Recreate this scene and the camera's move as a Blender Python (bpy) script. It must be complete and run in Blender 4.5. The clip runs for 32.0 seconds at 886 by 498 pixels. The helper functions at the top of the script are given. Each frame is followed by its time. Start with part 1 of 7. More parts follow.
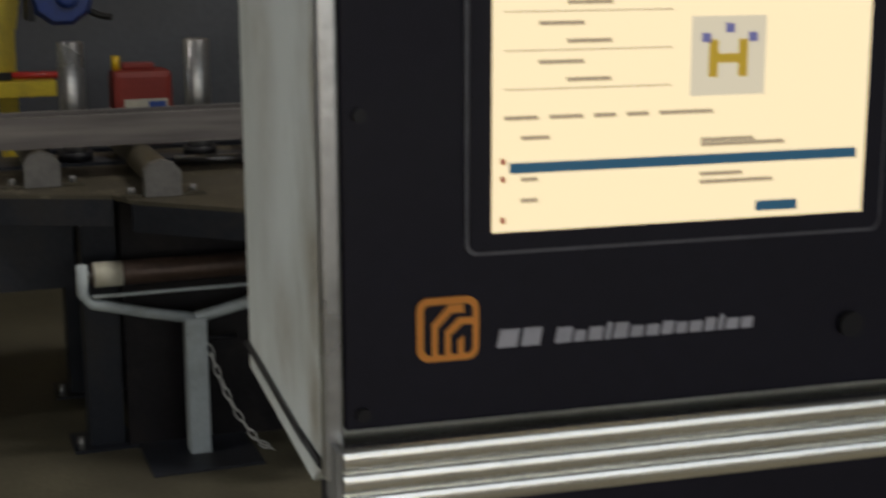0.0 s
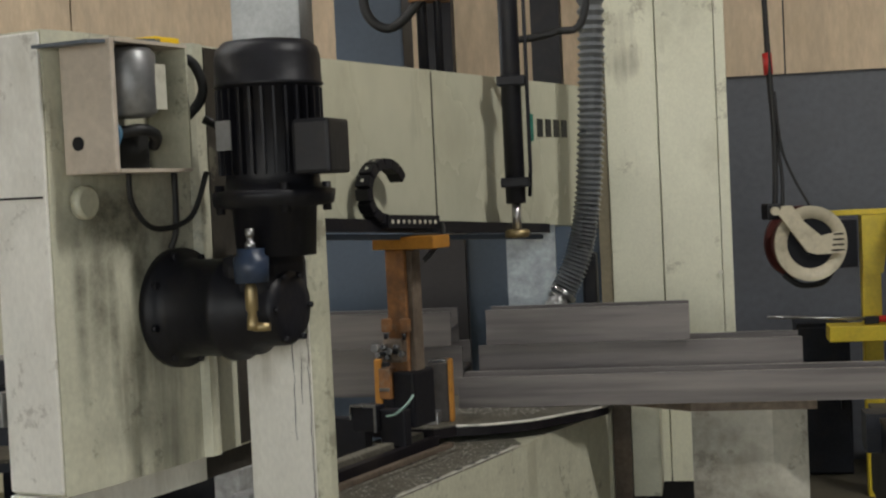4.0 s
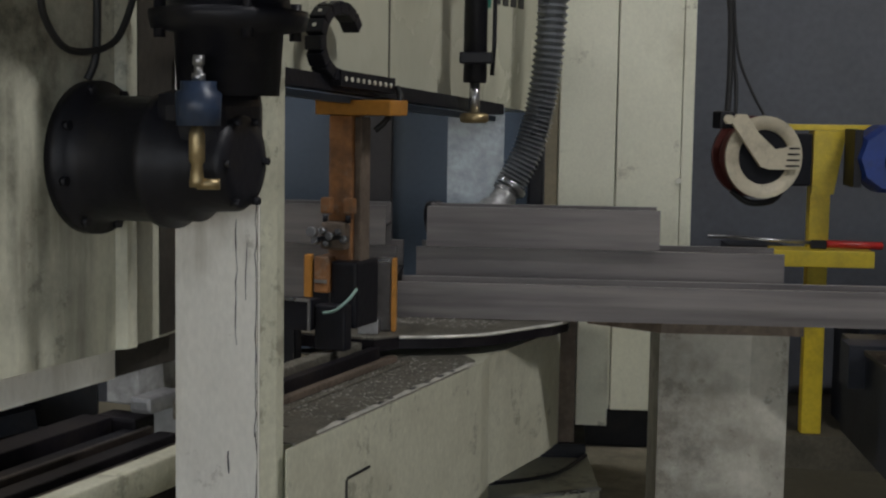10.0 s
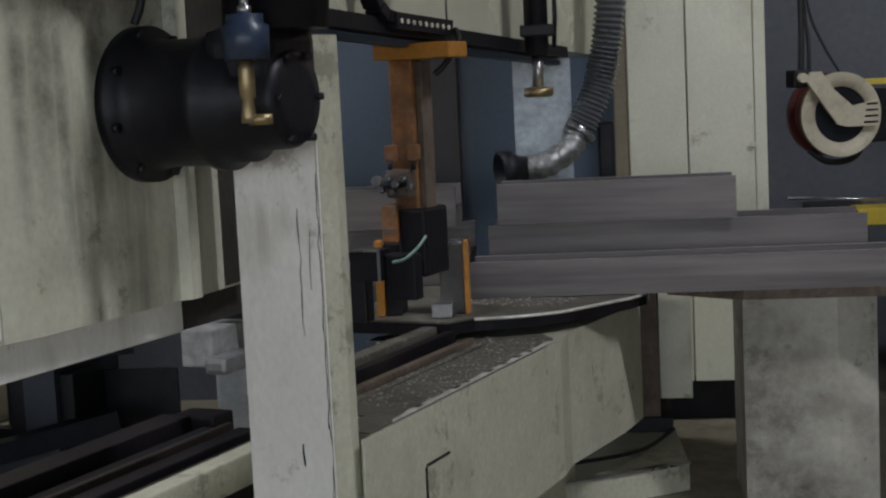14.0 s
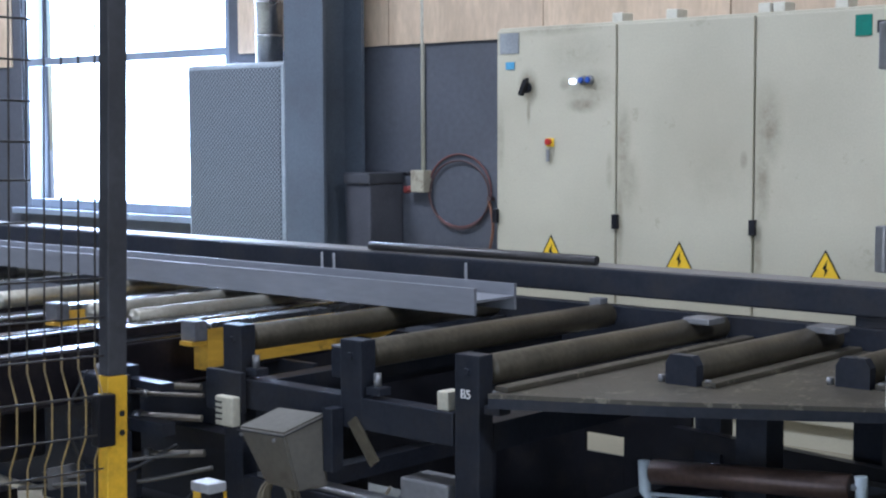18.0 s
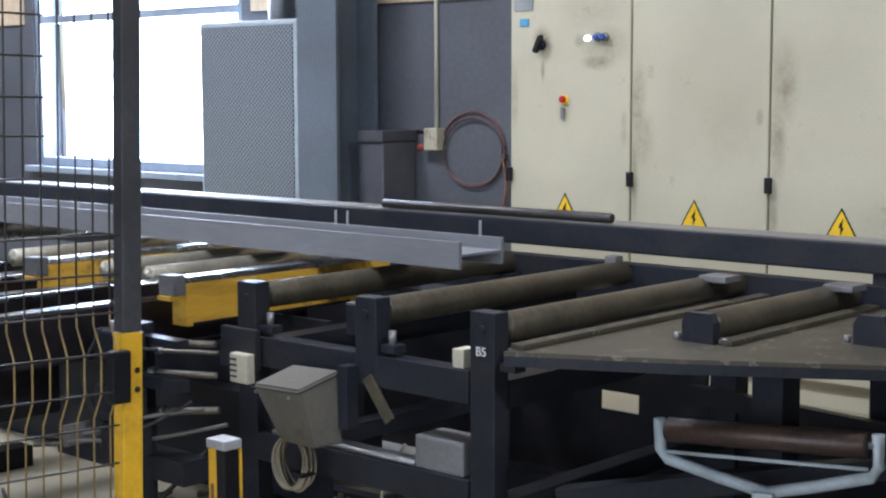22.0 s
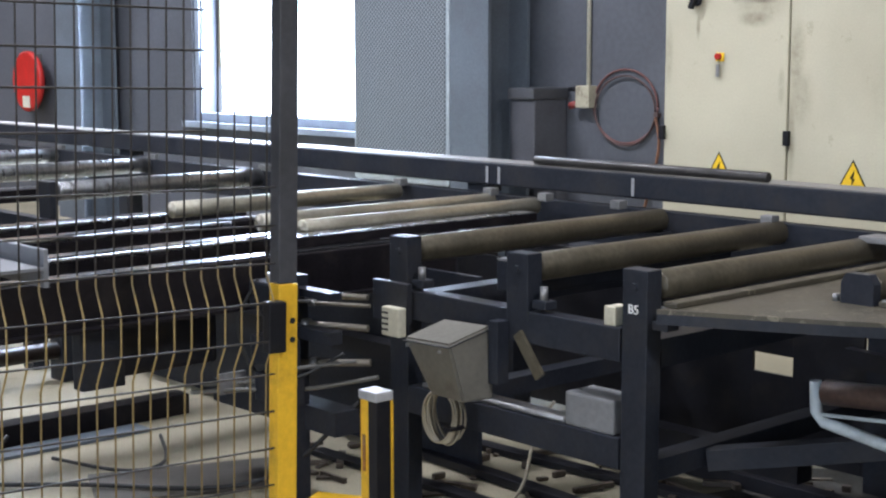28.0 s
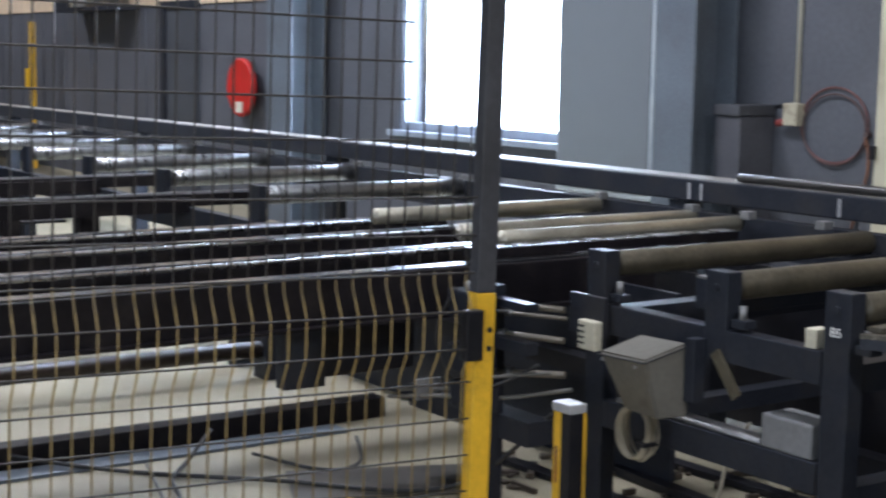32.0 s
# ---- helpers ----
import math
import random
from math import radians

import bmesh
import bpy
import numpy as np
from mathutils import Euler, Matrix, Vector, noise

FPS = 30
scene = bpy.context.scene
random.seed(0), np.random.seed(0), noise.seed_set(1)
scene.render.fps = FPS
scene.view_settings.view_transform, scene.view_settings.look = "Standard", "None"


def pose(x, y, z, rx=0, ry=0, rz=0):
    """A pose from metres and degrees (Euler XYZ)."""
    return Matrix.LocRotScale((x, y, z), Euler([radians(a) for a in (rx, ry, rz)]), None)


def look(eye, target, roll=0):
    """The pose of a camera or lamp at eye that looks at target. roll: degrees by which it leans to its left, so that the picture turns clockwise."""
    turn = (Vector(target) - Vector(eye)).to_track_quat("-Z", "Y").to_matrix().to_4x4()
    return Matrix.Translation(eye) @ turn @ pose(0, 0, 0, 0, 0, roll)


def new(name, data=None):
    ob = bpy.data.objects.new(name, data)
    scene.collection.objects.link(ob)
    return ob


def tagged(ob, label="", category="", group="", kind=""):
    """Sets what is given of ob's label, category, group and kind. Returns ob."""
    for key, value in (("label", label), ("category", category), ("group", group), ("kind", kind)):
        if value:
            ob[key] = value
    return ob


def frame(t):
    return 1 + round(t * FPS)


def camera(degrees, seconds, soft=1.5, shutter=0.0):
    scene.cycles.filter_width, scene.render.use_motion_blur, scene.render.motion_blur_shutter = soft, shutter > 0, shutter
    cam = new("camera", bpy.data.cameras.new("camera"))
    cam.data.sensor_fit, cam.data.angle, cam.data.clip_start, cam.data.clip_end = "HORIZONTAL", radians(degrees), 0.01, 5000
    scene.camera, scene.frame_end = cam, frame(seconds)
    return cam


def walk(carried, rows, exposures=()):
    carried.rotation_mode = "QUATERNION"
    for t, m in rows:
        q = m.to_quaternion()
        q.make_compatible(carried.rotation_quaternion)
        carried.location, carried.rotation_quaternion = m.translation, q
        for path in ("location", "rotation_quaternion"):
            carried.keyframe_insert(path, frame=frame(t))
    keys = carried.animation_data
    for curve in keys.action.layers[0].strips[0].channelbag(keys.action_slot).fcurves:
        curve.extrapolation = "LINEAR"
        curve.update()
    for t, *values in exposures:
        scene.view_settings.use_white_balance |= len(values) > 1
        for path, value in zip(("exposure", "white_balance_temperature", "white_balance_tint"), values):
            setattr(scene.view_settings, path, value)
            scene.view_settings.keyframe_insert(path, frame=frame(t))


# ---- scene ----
cam = camera(33.5, 32.0, soft=2.2, shutter=0.4)
PATH = [
    (0, (0.844, -0.114, 1.5), (1.512, 1.724, 1.08), -0.2),
    (0.5, (0.833, -0.085, 1.529), (1.315, 1.825, 1.1735), -0.1),
    (1, (0.818, -0.06, 1.561), (1.095, 1.892, 1.207), -0.5),
    (1.5, (0.755, -0.032, 1.567), (0.841, 1.941, 1.240), 0.5),
    (2, (0.684, 0.015, 1.56), (0.743, 1.996, 1.291), 1.6),
    (2.5, (0.565, -0.006, 1.57), (0.58, 1.983, 1.361), 1.6),
    (3, (0.466, -0.034, 1.555), (0.41, 1.96, 1.412), -0.3),
    (3.5, (0.434, -0.031, 1.533), (0.224, 1.958, 1.499), -2.7),
    (4, (0.489, -0.103, 1.552), (0.157, 1.868, 1.472), -2.7),
    (4.5, (0.498, -0.062, 1.542), (0.192, 1.912, 1.451), -3.2),
    (6.5, (0.463, -0.128, 1.487), (0.165, 1.846, 1.353), -2.5),
    (7, (0.393, -0.083, 1.476), (0.123, 1.891, 1.302), -0.6),
    (7.5, (0.35, 0.044, 1.453), (0.026, 2.008, 1.261), -1.9),
    (8, (0.333, 0.176, 1.457), (0.028, 2.145, 1.28), -0.6),
    (8.5, (0.311, 0.264, 1.439), (0.013, 2.231, 1.232), 0.4),
    (9, (0.243, 0.365, 1.446), (0.036, 2.345, 1.251), 0.6),
    (9.5, (0.168, 0.439, 1.438), (0.048, 2.424, 1.232), 0.4),
    (10, (0.151, 0.494, 1.445), (0.017, 2.48, 1.248), 0.9),
    (10.5, (0.172, 0.517, 1.436), (0.007, 2.502, 1.253), 0.5),
    (11, (0.177, 0.529, 1.438), (0.04, 2.517, 1.265), 0.5),
    (11.5, (0.173, 0.535, 1.441), (0.021, 2.521, 1.268), 0.2),
    (12, (0.174, 0.542, 1.433), (0.009, 2.527, 1.249), -1.0),
    (12.5, (0.174, 0.545, 1.43), (-0.014, 2.526, 1.23), -1.8),
    (13, (0.166, 0.561, 1.436), (-0.039, 2.539, 1.221), -1.9),
    (13.5, (0.174, 0.556, 1.432), (-0.055, 2.531, 1.216), -2.5),
    (15.5, (0.126, 0.567, 1.452), (-0.37, 2.488, 1.197), -1.0),
    (16, (0.095, 0.572, 1.467), (-0.655, 2.408, 1.209), -0.5),
    (16.5, (0.085, 0.574, 1.481), (-0.916, 2.288, 1.24), 0.0),
    (17, (0.076, 0.581, 1.494), (-1.08, 2.2, 1.293), 0.7),
    (17.5, (0.079, 0.581, 1.499), (-1.173, 2.131, 1.326), 0.4),
    (18, (0.078, 0.578, 1.501), (-1.249, 2.067, 1.342), -0.2),
    (18.5, (0.072, 0.581, 1.498), (-1.262, 2.063, 1.335), -0.4),
    (19, (0.068, 0.578, 1.496), (-1.28, 2.046, 1.324), -0.4),
    (19.5, (0.065, 0.582, 1.495), (-1.277, 2.054, 1.318), -0.3),
    (20, (0.061, 0.585, 1.495), (-1.273, 2.062, 1.3), -0.2),
    (20.5, (0.058, 0.584, 1.494), (-1.287, 2.052, 1.293), -0.3),
    (21, (0.056, 0.587, 1.493), (-1.283, 2.059, 1.289), -0.1),
    (21.5, (0.058, 0.584, 1.494), (-1.276, 2.06, 1.285), -0.1),
    (22, (0.056, 0.587, 1.493), (-1.279, 2.061, 1.279), -0.2),
    (22.5, (0.054, 0.587, 1.492), (-1.287, 2.055, 1.275), -0.4),
    (23, (0.055, 0.586, 1.491), (-1.298, 2.042, 1.27), -0.6),
    (23.5, (0.054, 0.586, 1.489), (-1.317, 2.024, 1.258), -0.5),
    (24, (0.052, 0.584, 1.488), (-1.342, 1.997, 1.244), -0.5),
    (24.5, (0.047, 0.586, 1.486), (-1.367, 1.979, 1.238), -0.6),
    (25, (0.052, 0.582, 1.487), (-1.384, 1.952, 1.236), -0.7),
    (25.5, (0.05, 0.582, 1.484), (-1.397, 1.94, 1.235), -0.5),
    (27.5, (0.037, 0.583, 1.481), (-1.426, 1.922, 1.221), 0.1),
    (28, (0.04, 0.581, 1.481), (-1.431, 1.909, 1.213), -0.1),
    (28.5, (0.032, 0.583, 1.477), (-1.448, 1.898, 1.195), -0.6),
    (29, (0.039, 0.578, 1.479), (-1.532, 1.782, 1.188), -1.5),
    (29.5, (0.037, 0.577, 1.479), (-1.62, 1.665, 1.211), -1.7),
    (30, (0.039, 0.577, 1.479), (-1.669, 1.587, 1.233), -1.6),
    (30.5, (0.052, 0.565, 1.483), (-1.698, 1.507, 1.253), -1.5),
    (31, (0.065, 0.549, 1.486), (-1.708, 1.451, 1.279), -0.7),
    (31.5, (0.065, 0.556, 1.486), (-1.663, 1.534, 1.25), 0.3),
    (32, (0.06, 0.559, 1.485), (-1.578, 1.678, 1.231), 0.9),
]
walk(cam, [(t, look(eye, target, roll)) for t, eye, target, roll in PATH], exposures=[(0, -1.0, 6700, 10), (0.5, -0.7, 6500, 10), (1, -0.3, 6800, 9), (2, -0.4, 7700, 6), (3, -0.5, 7100, 7), (4, -0.1, 6500, 9), (5, -0.2, 6400, 10), (9, -0.5, 6150, 11), (13, -0.52, 6000, 13), (15.5, -0.25, 5500, 13), (17, 0.2, 5200, 14), (18.5, 0.38, 5150, 15), (21, 0.5, 5550, 14), (24, 0.68, 5650, 14), (28, 0.75, 5720, 14), (29.2, 0.7, 5720, 14), (30.2, 0.5, 5650, 14), (32, 0.45, 5650, 14)])

# ---- light and exposure ----
world = bpy.data.worlds.new("world")
scene.world = world
world.use_nodes = True
wn = world.node_tree.nodes
sky = wn.new("ShaderNodeTexSky")
sky.sky_type = "NISHITA"
sky.sun_disc = False
sky.sun_elevation, sky.sun_rotation = radians(35), radians(200)
wn["Background"].inputs["Strength"].default_value = 0.15
world.node_tree.links.new(sky.outputs["Color"], wn["Background"].inputs["Color"])

sun_data = bpy.data.lights.new("sun", "SUN")
sun_data.energy, sun_data.angle, sun_data.color = 2.0, radians(0.5), (1.0, 0.95, 0.88)
sun = new("sun", sun_data)
sun.matrix_world = look((0, 0, 20), (4, 12, 6))


def area_lamp(name, at, target, sx, sy, watts, colour):
    d = bpy.data.lights.new(name, "AREA")
    d.shape, d.size, d.size_y, d.energy, d.color = "RECTANGLE", sx, sy, watts, colour
    ob = new(name, d)
    ob.matrix_world = look(at, target)
    return ob


# ---- materials ----
MATS = {}


def mat(name, colour, rough=0.6, metal=0.0, vary=0.15, scale=6.0, dirt=None, dirt_amount=0.0, dirt_scale=2.0, bump=0.1, bump_scale=60.0,
        stretch=(1, 1, 1), spread=0.0, coat=0.0, drips=None, drip_amount=0.5, smudges=(), smudge=(0.07, 0.06, 0.045), gloss=0.5, spots=None, spot_amount=0.5, spot_scale=16.0):
    """A painted, bare or dirty surface: two scales of colour change, stains, and fine relief."""
    if name in MATS:
        return MATS[name]
    m = bpy.data.materials.new(name)
    m.use_nodes = True
    n, l = m.node_tree.nodes, m.node_tree.links
    p = n["Principled BSDF"]
    tc = n.new("ShaderNodeTexCoord")
    mp = n.new("ShaderNodeMapping")
    mp.inputs["Scale"].default_value = stretch
    l.new(tc.outputs["Object"], mp.inputs["Vector"])
    na = n.new("ShaderNodeTexNoise")
    na.inputs["Scale"].default_value, na.inputs["Detail"].default_value = scale, 6
    nb = n.new("ShaderNodeTexNoise")
    nb.inputs["Scale"].default_value, nb.inputs["Detail"].default_value = bump_scale, 4
    for t in (na, nb):
        l.new(mp.outputs["Vector"], t.inputs["Vector"])
    ramp = n.new("ShaderNodeMapRange")
    ramp.inputs["From Min"].default_value, ramp.inputs["From Max"].default_value = 0.3, 0.7
    ramp.inputs["To Min"].default_value, ramp.inputs["To Max"].default_value = 1 - vary, 1 + vary
    l.new(na.outputs["Fac"], ramp.inputs["Value"])
    fine = n.new("ShaderNodeMapRange")
    fine.inputs["From Min"].default_value, fine.inputs["From Max"].default_value = 0.25, 0.75
    fine.inputs["To Min"].default_value, fine.inputs["To Max"].default_value = 1 - vary * 0.8, 1 + vary * 0.8
    l.new(nb.outputs["Fac"], fine.inputs["Value"])
    mul = n.new("ShaderNodeMath")
    mul.operation = "MULTIPLY"
    l.new(ramp.outputs["Result"], mul.inputs[0])
    l.new(fine.outputs["Result"], mul.inputs[1])
    out = mul.outputs["Value"]
    if spread:
        oi = n.new("ShaderNodeObjectInfo")
        rr = n.new("ShaderNodeMapRange")
        rr.inputs["To Min"].default_value, rr.inputs["To Max"].default_value = 1 - spread, 1 + spread
        l.new(oi.outputs["Random"], rr.inputs["Value"])
        m2 = n.new("ShaderNodeMath")
        m2.operation = "MULTIPLY"
        l.new(out, m2.inputs[0])
        l.new(rr.outputs["Result"], m2.inputs[1])
        out = m2.outputs["Value"]
    sc = n.new("ShaderNodeVectorMath")
    sc.operation = "SCALE"
    sc.inputs[0].default_value = colour
    l.new(out, sc.inputs["Scale"])
    last = sc.outputs["Vector"]
    if dirt:
        nd = n.new("ShaderNodeTexNoise")
        nd.inputs["Scale"].default_value, nd.inputs["Detail"].default_value, nd.inputs["Roughness"].default_value = dirt_scale, 8, 0.65
        l.new(mp.outputs["Vector"], nd.inputs["Vector"])
        dr = n.new("ShaderNodeMapRange")
        dr.inputs["From Min"].default_value, dr.inputs["From Max"].default_value = 0.62 - 0.35 * dirt_amount, 0.78 - 0.2 * dirt_amount
        dr.inputs["To Max"].default_value = 0.35 + 0.55 * dirt_amount
        l.new(nd.outputs["Fac"], dr.inputs["Value"])
        mx = n.new("ShaderNodeMix")
        mx.data_type = "RGBA"
        l.new(dr.outputs["Result"], mx.inputs["Factor"])
        l.new(last, mx.inputs[6])
        mx.inputs[7].default_value = (*dirt, 1)
        last = mx.outputs[2]
    if drips:
        dm = n.new("ShaderNodeMapping")
        dm.inputs["Scale"].default_value = (15, 15, 1.5)
        l.new(tc.outputs["Object"], dm.inputs["Vector"])
        dn = n.new("ShaderNodeTexNoise")
        dn.inputs["Scale"].default_value, dn.inputs["Detail"].default_value, dn.inputs["Roughness"].default_value = 1.0, 5, 0.6
        l.new(dm.outputs["Vector"], dn.inputs["Vector"])
        big = n.new("ShaderNodeTexNoise")
        big.inputs["Scale"].default_value, big.inputs["Detail"].default_value = 2.6, 3
        l.new(tc.outputs["Object"], big.inputs["Vector"])
        add = n.new("ShaderNodeMath")
        add.operation = "MULTIPLY_ADD"
        add.inputs[1].default_value = 0.55
        l.new(dn.outputs["Fac"], add.inputs[0])
        l.new(big.outputs["Fac"], add.inputs[2])
        dr2 = n.new("ShaderNodeMapRange")
        dr2.inputs["From Min"].default_value, dr2.inputs["From Max"].default_value = 0.93 - 0.16 * drip_amount, 1.10 - 0.16 * drip_amount
        dr2.inputs["To Max"].default_value = 0.75
        l.new(add.outputs["Value"], dr2.inputs["Value"])
        mx2 = n.new("ShaderNodeMix")
        mx2.data_type = "RGBA"
        l.new(dr2.outputs["Result"], mx2.inputs["Factor"])
        l.new(last, mx2.inputs[6])
        mx2.inputs[7].default_value = (*drips, 1)
        last = mx2.outputs[2]
    if spots:
        pn_ = n.new("ShaderNodeTexNoise")
        pn_.inputs["Scale"].default_value, pn_.inputs["Detail"].default_value, pn_.inputs["Roughness"].default_value = spot_scale, 9, 0.72
        l.new(tc.outputs["Object"], pn_.inputs["Vector"])
        patch = n.new("ShaderNodeTexNoise")
        patch.inputs["Scale"].default_value, patch.inputs["Detail"].default_value = spot_scale * 0.22, 3
        l.new(tc.outputs["Object"], patch.inputs["Vector"])
        both = n.new("ShaderNodeMath")
        both.operation = "MULTIPLY_ADD"
        both.inputs[1].default_value = 0.7
        l.new(patch.outputs["Fac"], both.inputs[0])
        l.new(pn_.outputs["Fac"], both.inputs[2])
        pr = n.new("ShaderNodeMapRange")
        pr.inputs["From Min"].default_value, pr.inputs["From Max"].default_value = 1.04 - 0.16 * spot_amount, 1.12 - 0.16 * spot_amount
        pr.inputs["To Max"].default_value = 0.5
        l.new(both.outputs["Value"], pr.inputs["Value"])
        mx4 = n.new("ShaderNodeMix")
        mx4.data_type = "RGBA"
        l.new(pr.outputs["Result"], mx4.inputs["Factor"])
        l.new(last, mx4.inputs[6])
        mx4.inputs[7].default_value = (*spots, 1)
        last = mx4.outputs[2]
    if smudges:
        sn = n.new("ShaderNodeTexNoise")
        sn.inputs["Scale"].default_value, sn.inputs["Detail"].default_value, sn.inputs["Roughness"].default_value = 14, 6, 0.7
        l.new(tc.outputs["Object"], sn.inputs["Vector"])
        wob = n.new("ShaderNodeMapRange")
        wob.inputs["From Min"].default_value, wob.inputs["From Max"].default_value = 0.2, 0.66
        l.new(sn.outputs["Fac"], wob.inputs["Value"])
        total = None
        for (cx, cy, cz), (rx, ry, rz), strength in smudges:
            sm = n.new("ShaderNodeMapping")
            sm.vector_type = "TEXTURE"
            sm.inputs["Location"].default_value, sm.inputs["Scale"].default_value = (cx, cy, cz), (rx, ry, rz)
            l.new(tc.outputs["Object"], sm.inputs["Vector"])
            ln = n.new("ShaderNodeVectorMath")
            ln.operation = "LENGTH"
            l.new(sm.outputs["Vector"], ln.inputs[0])
            fall = n.new("ShaderNodeMapRange")
            fall.interpolation_type = "SMOOTHSTEP"
            fall.inputs["From Min"].default_value, fall.inputs["From Max"].default_value = 1.0, 0.15
            fall.inputs["To Max"].default_value = strength
            l.new(ln.outputs["Value"], fall.inputs["Value"])
            if total is None:
                total = fall.outputs["Result"]
            else:
                mxm = n.new("ShaderNodeMath")
                mxm.operation = "MAXIMUM"
                l.new(total, mxm.inputs[0])
                l.new(fall.outputs["Result"], mxm.inputs[1])
                total = mxm.outputs["Value"]
        mm = n.new("ShaderNodeMath")
        mm.operation = "MULTIPLY"
        l.new(total, mm.inputs[0])
        l.new(wob.outputs["Result"], mm.inputs[1])
        mx3 = n.new("ShaderNodeMix")
        mx3.data_type = "RGBA"
        l.new(mm.outputs["Value"], mx3.inputs["Factor"])
        l.new(last, mx3.inputs[6])
        mx3.inputs[7].default_value = (*smudge, 1)
        last = mx3.outputs[2]
    l.new(last, p.inputs["Base Color"])
    ro = n.new("ShaderNodeMapRange")
    ro.inputs["To Min"].default_value, ro.inputs["To Max"].default_value = max(rough - 0.12, 0.03), min(rough + 0.12, 1)
    l.new(na.outputs["Fac"], ro.inputs["Value"])
    l.new(ro.outputs["Result"], p.inputs["Roughness"])
    p.inputs["Metallic"].default_value = metal
    p.inputs["Coat Weight"].default_value, p.inputs["Specular IOR Level"].default_value = coat, gloss
    if bump:
        bp = n.new("ShaderNodeBump")
        bp.inputs["Strength"].default_value, bp.inputs["Distance"].default_value = bump, 0.01
        l.new(nb.outputs["Fac"], bp.inputs["Height"])
        l.new(bp.outputs["Normal"], p.inputs["Normal"])
    MATS[name] = m
    return m


def glow(name, colour, strength):
    if name in MATS:
        return MATS[name]
    m = bpy.data.materials.new(name)
    m.use_nodes = True
    p = m.node_tree.nodes["Principled BSDF"]
    p.inputs["Base Color"].default_value = (0.02, 0.02, 0.02, 1)
    p.inputs["Emission Color"].default_value = (*colour, 1)
    p.inputs["Emission Strength"].default_value = strength
    MATS[name] = m
    return m


CONCRETE = mat("concrete", (0.26, 0.232, 0.16), 0.6, vary=0.2, scale=1.2, spots=(0.12, 0.105, 0.07), spot_amount=0.5, spot_scale=5, dirt=(0.16, 0.14, 0.10), dirt_amount=0.4, dirt_scale=0.9, bump=0.15, bump_scale=90)
DARK_WALL = mat("dark_wall_paint", (0.088, 0.093, 0.108), 0.5, vary=0.16, scale=1.5, dirt=(0.075, 0.075, 0.08), dirt_amount=0.35, dirt_scale=1.1, bump=0.08, bump_scale=30)
OSB = mat("chipboard", (0.58, 0.455, 0.315), 0.65, vary=0.14, scale=9, dirt=(0.47, 0.36, 0.235), dirt_amount=0.4, dirt_scale=16, bump=0.05, bump_scale=45, spread=0.08, stretch=(1, 1, 0.3))
CREAM = mat("cream_machine_paint", (0.64, 0.63, 0.49), 0.38, vary=0.08, scale=3, dirt=(0.34, 0.32, 0.22), dirt_amount=0.25, dirt_scale=4, bump=0.06, bump_scale=120, stretch=(1, 1, 0.8), drips=(0.20, 0.18, 0.13), drip_amount=0.15, spots=(0.2, 0.17, 0.11), spot_amount=0.3)
GRIME = [((x, 6.82, z), (r, 0.1, h), k) for x, z, r, h, k in (
    (-4.25, 1.42, 0.07, 0.28, 0.65), (-4.22, 1.25, 0.1, 0.2, 0.5), (-4.27, 1.05, 0.035, 0.3, 0.6), (-4.335, 1.3, 0.03, 0.12, 0.5), (-3.42, 1.52, 0.1, 0.26, 0.7), (-3.45, 1.25, 0.06, 0.3, 0.65), (-3.55, 1.36, 0.03, 0.06, 0.8),
    (-3.47, 0.92, 0.04, 0.3, 0.55), (-4.87, 1.75, 0.085, 0.11, 1.0), (-4.865, 1.60, 0.018, 0.09, 0.8), (-4.5, 1.64, 0.14, 0.06, 0.75), (-4.47, 1.73, 0.2, 0.14, 0.5), (-4.62, 1.75, 0.05, 0.05, 0.6), (-4.72, 1.38, 0.07, 0.1, 0.3),
    (-4.55, 1.9, 0.3, 0.14, 0.25), (-5.06, 1.45, 0.04, 0.25, 0.4), (-4.7, 2.04, 0.4, 0.05, 0.5), (-3.7, 1.3, 0.3, 0.3, 0.14))]
CABINET = mat("cabinet_paint", (0.485, 0.455, 0.335), 0.5, vary=0.07, scale=2, dirt=(0.42, 0.385, 0.28), dirt_amount=0.35, dirt_scale=1.4, bump=0.03, bump_scale=100, smudges=GRIME, smudge=(0.16, 0.125, 0.075), spots=(0.32, 0.28, 0.19), spot_amount=0.22)
STEEL_BLUE = mat("blue_grey_steel_paint", (0.105, 0.125, 0.15), 0.5, vary=0.15, scale=4, dirt=(0.05, 0.05, 0.055), dirt_amount=0.4, bump=0.08)
CHARCOAL = mat("charcoal_paint", (0.022, 0.0245, 0.032), 0.42, vary=0.2, scale=5, dirt=(0.034, 0.03, 0.025), dirt_amount=0.4, dirt_scale=5, bump=0.1, gloss=0.16)
ROLLER = mat("dusty_roller_steel", (0.095, 0.082, 0.055), 0.42, metal=0.45, vary=0.25, scale=7, dirt=(0.05, 0.042, 0.032), dirt_amount=0.4, dirt_scale=6, bump=0.08)
POLISHED = mat("worn_shiny_steel", (0.46, 0.47, 0.49), 0.27, metal=0.95, vary=0.15, scale=8, dirt=(0.12, 0.11, 0.1), dirt_amount=0.15, dirt_scale=7, bump=0.012)
MILL = mat("mill_scale_steel", (0.135, 0.122, 0.118), 0.45, metal=0.3, vary=0.3, scale=16, dirt=(0.26, 0.235, 0.215), dirt_amount=0.42, dirt_scale=14, bump=0.06, stretch=(0.06, 1, 1))
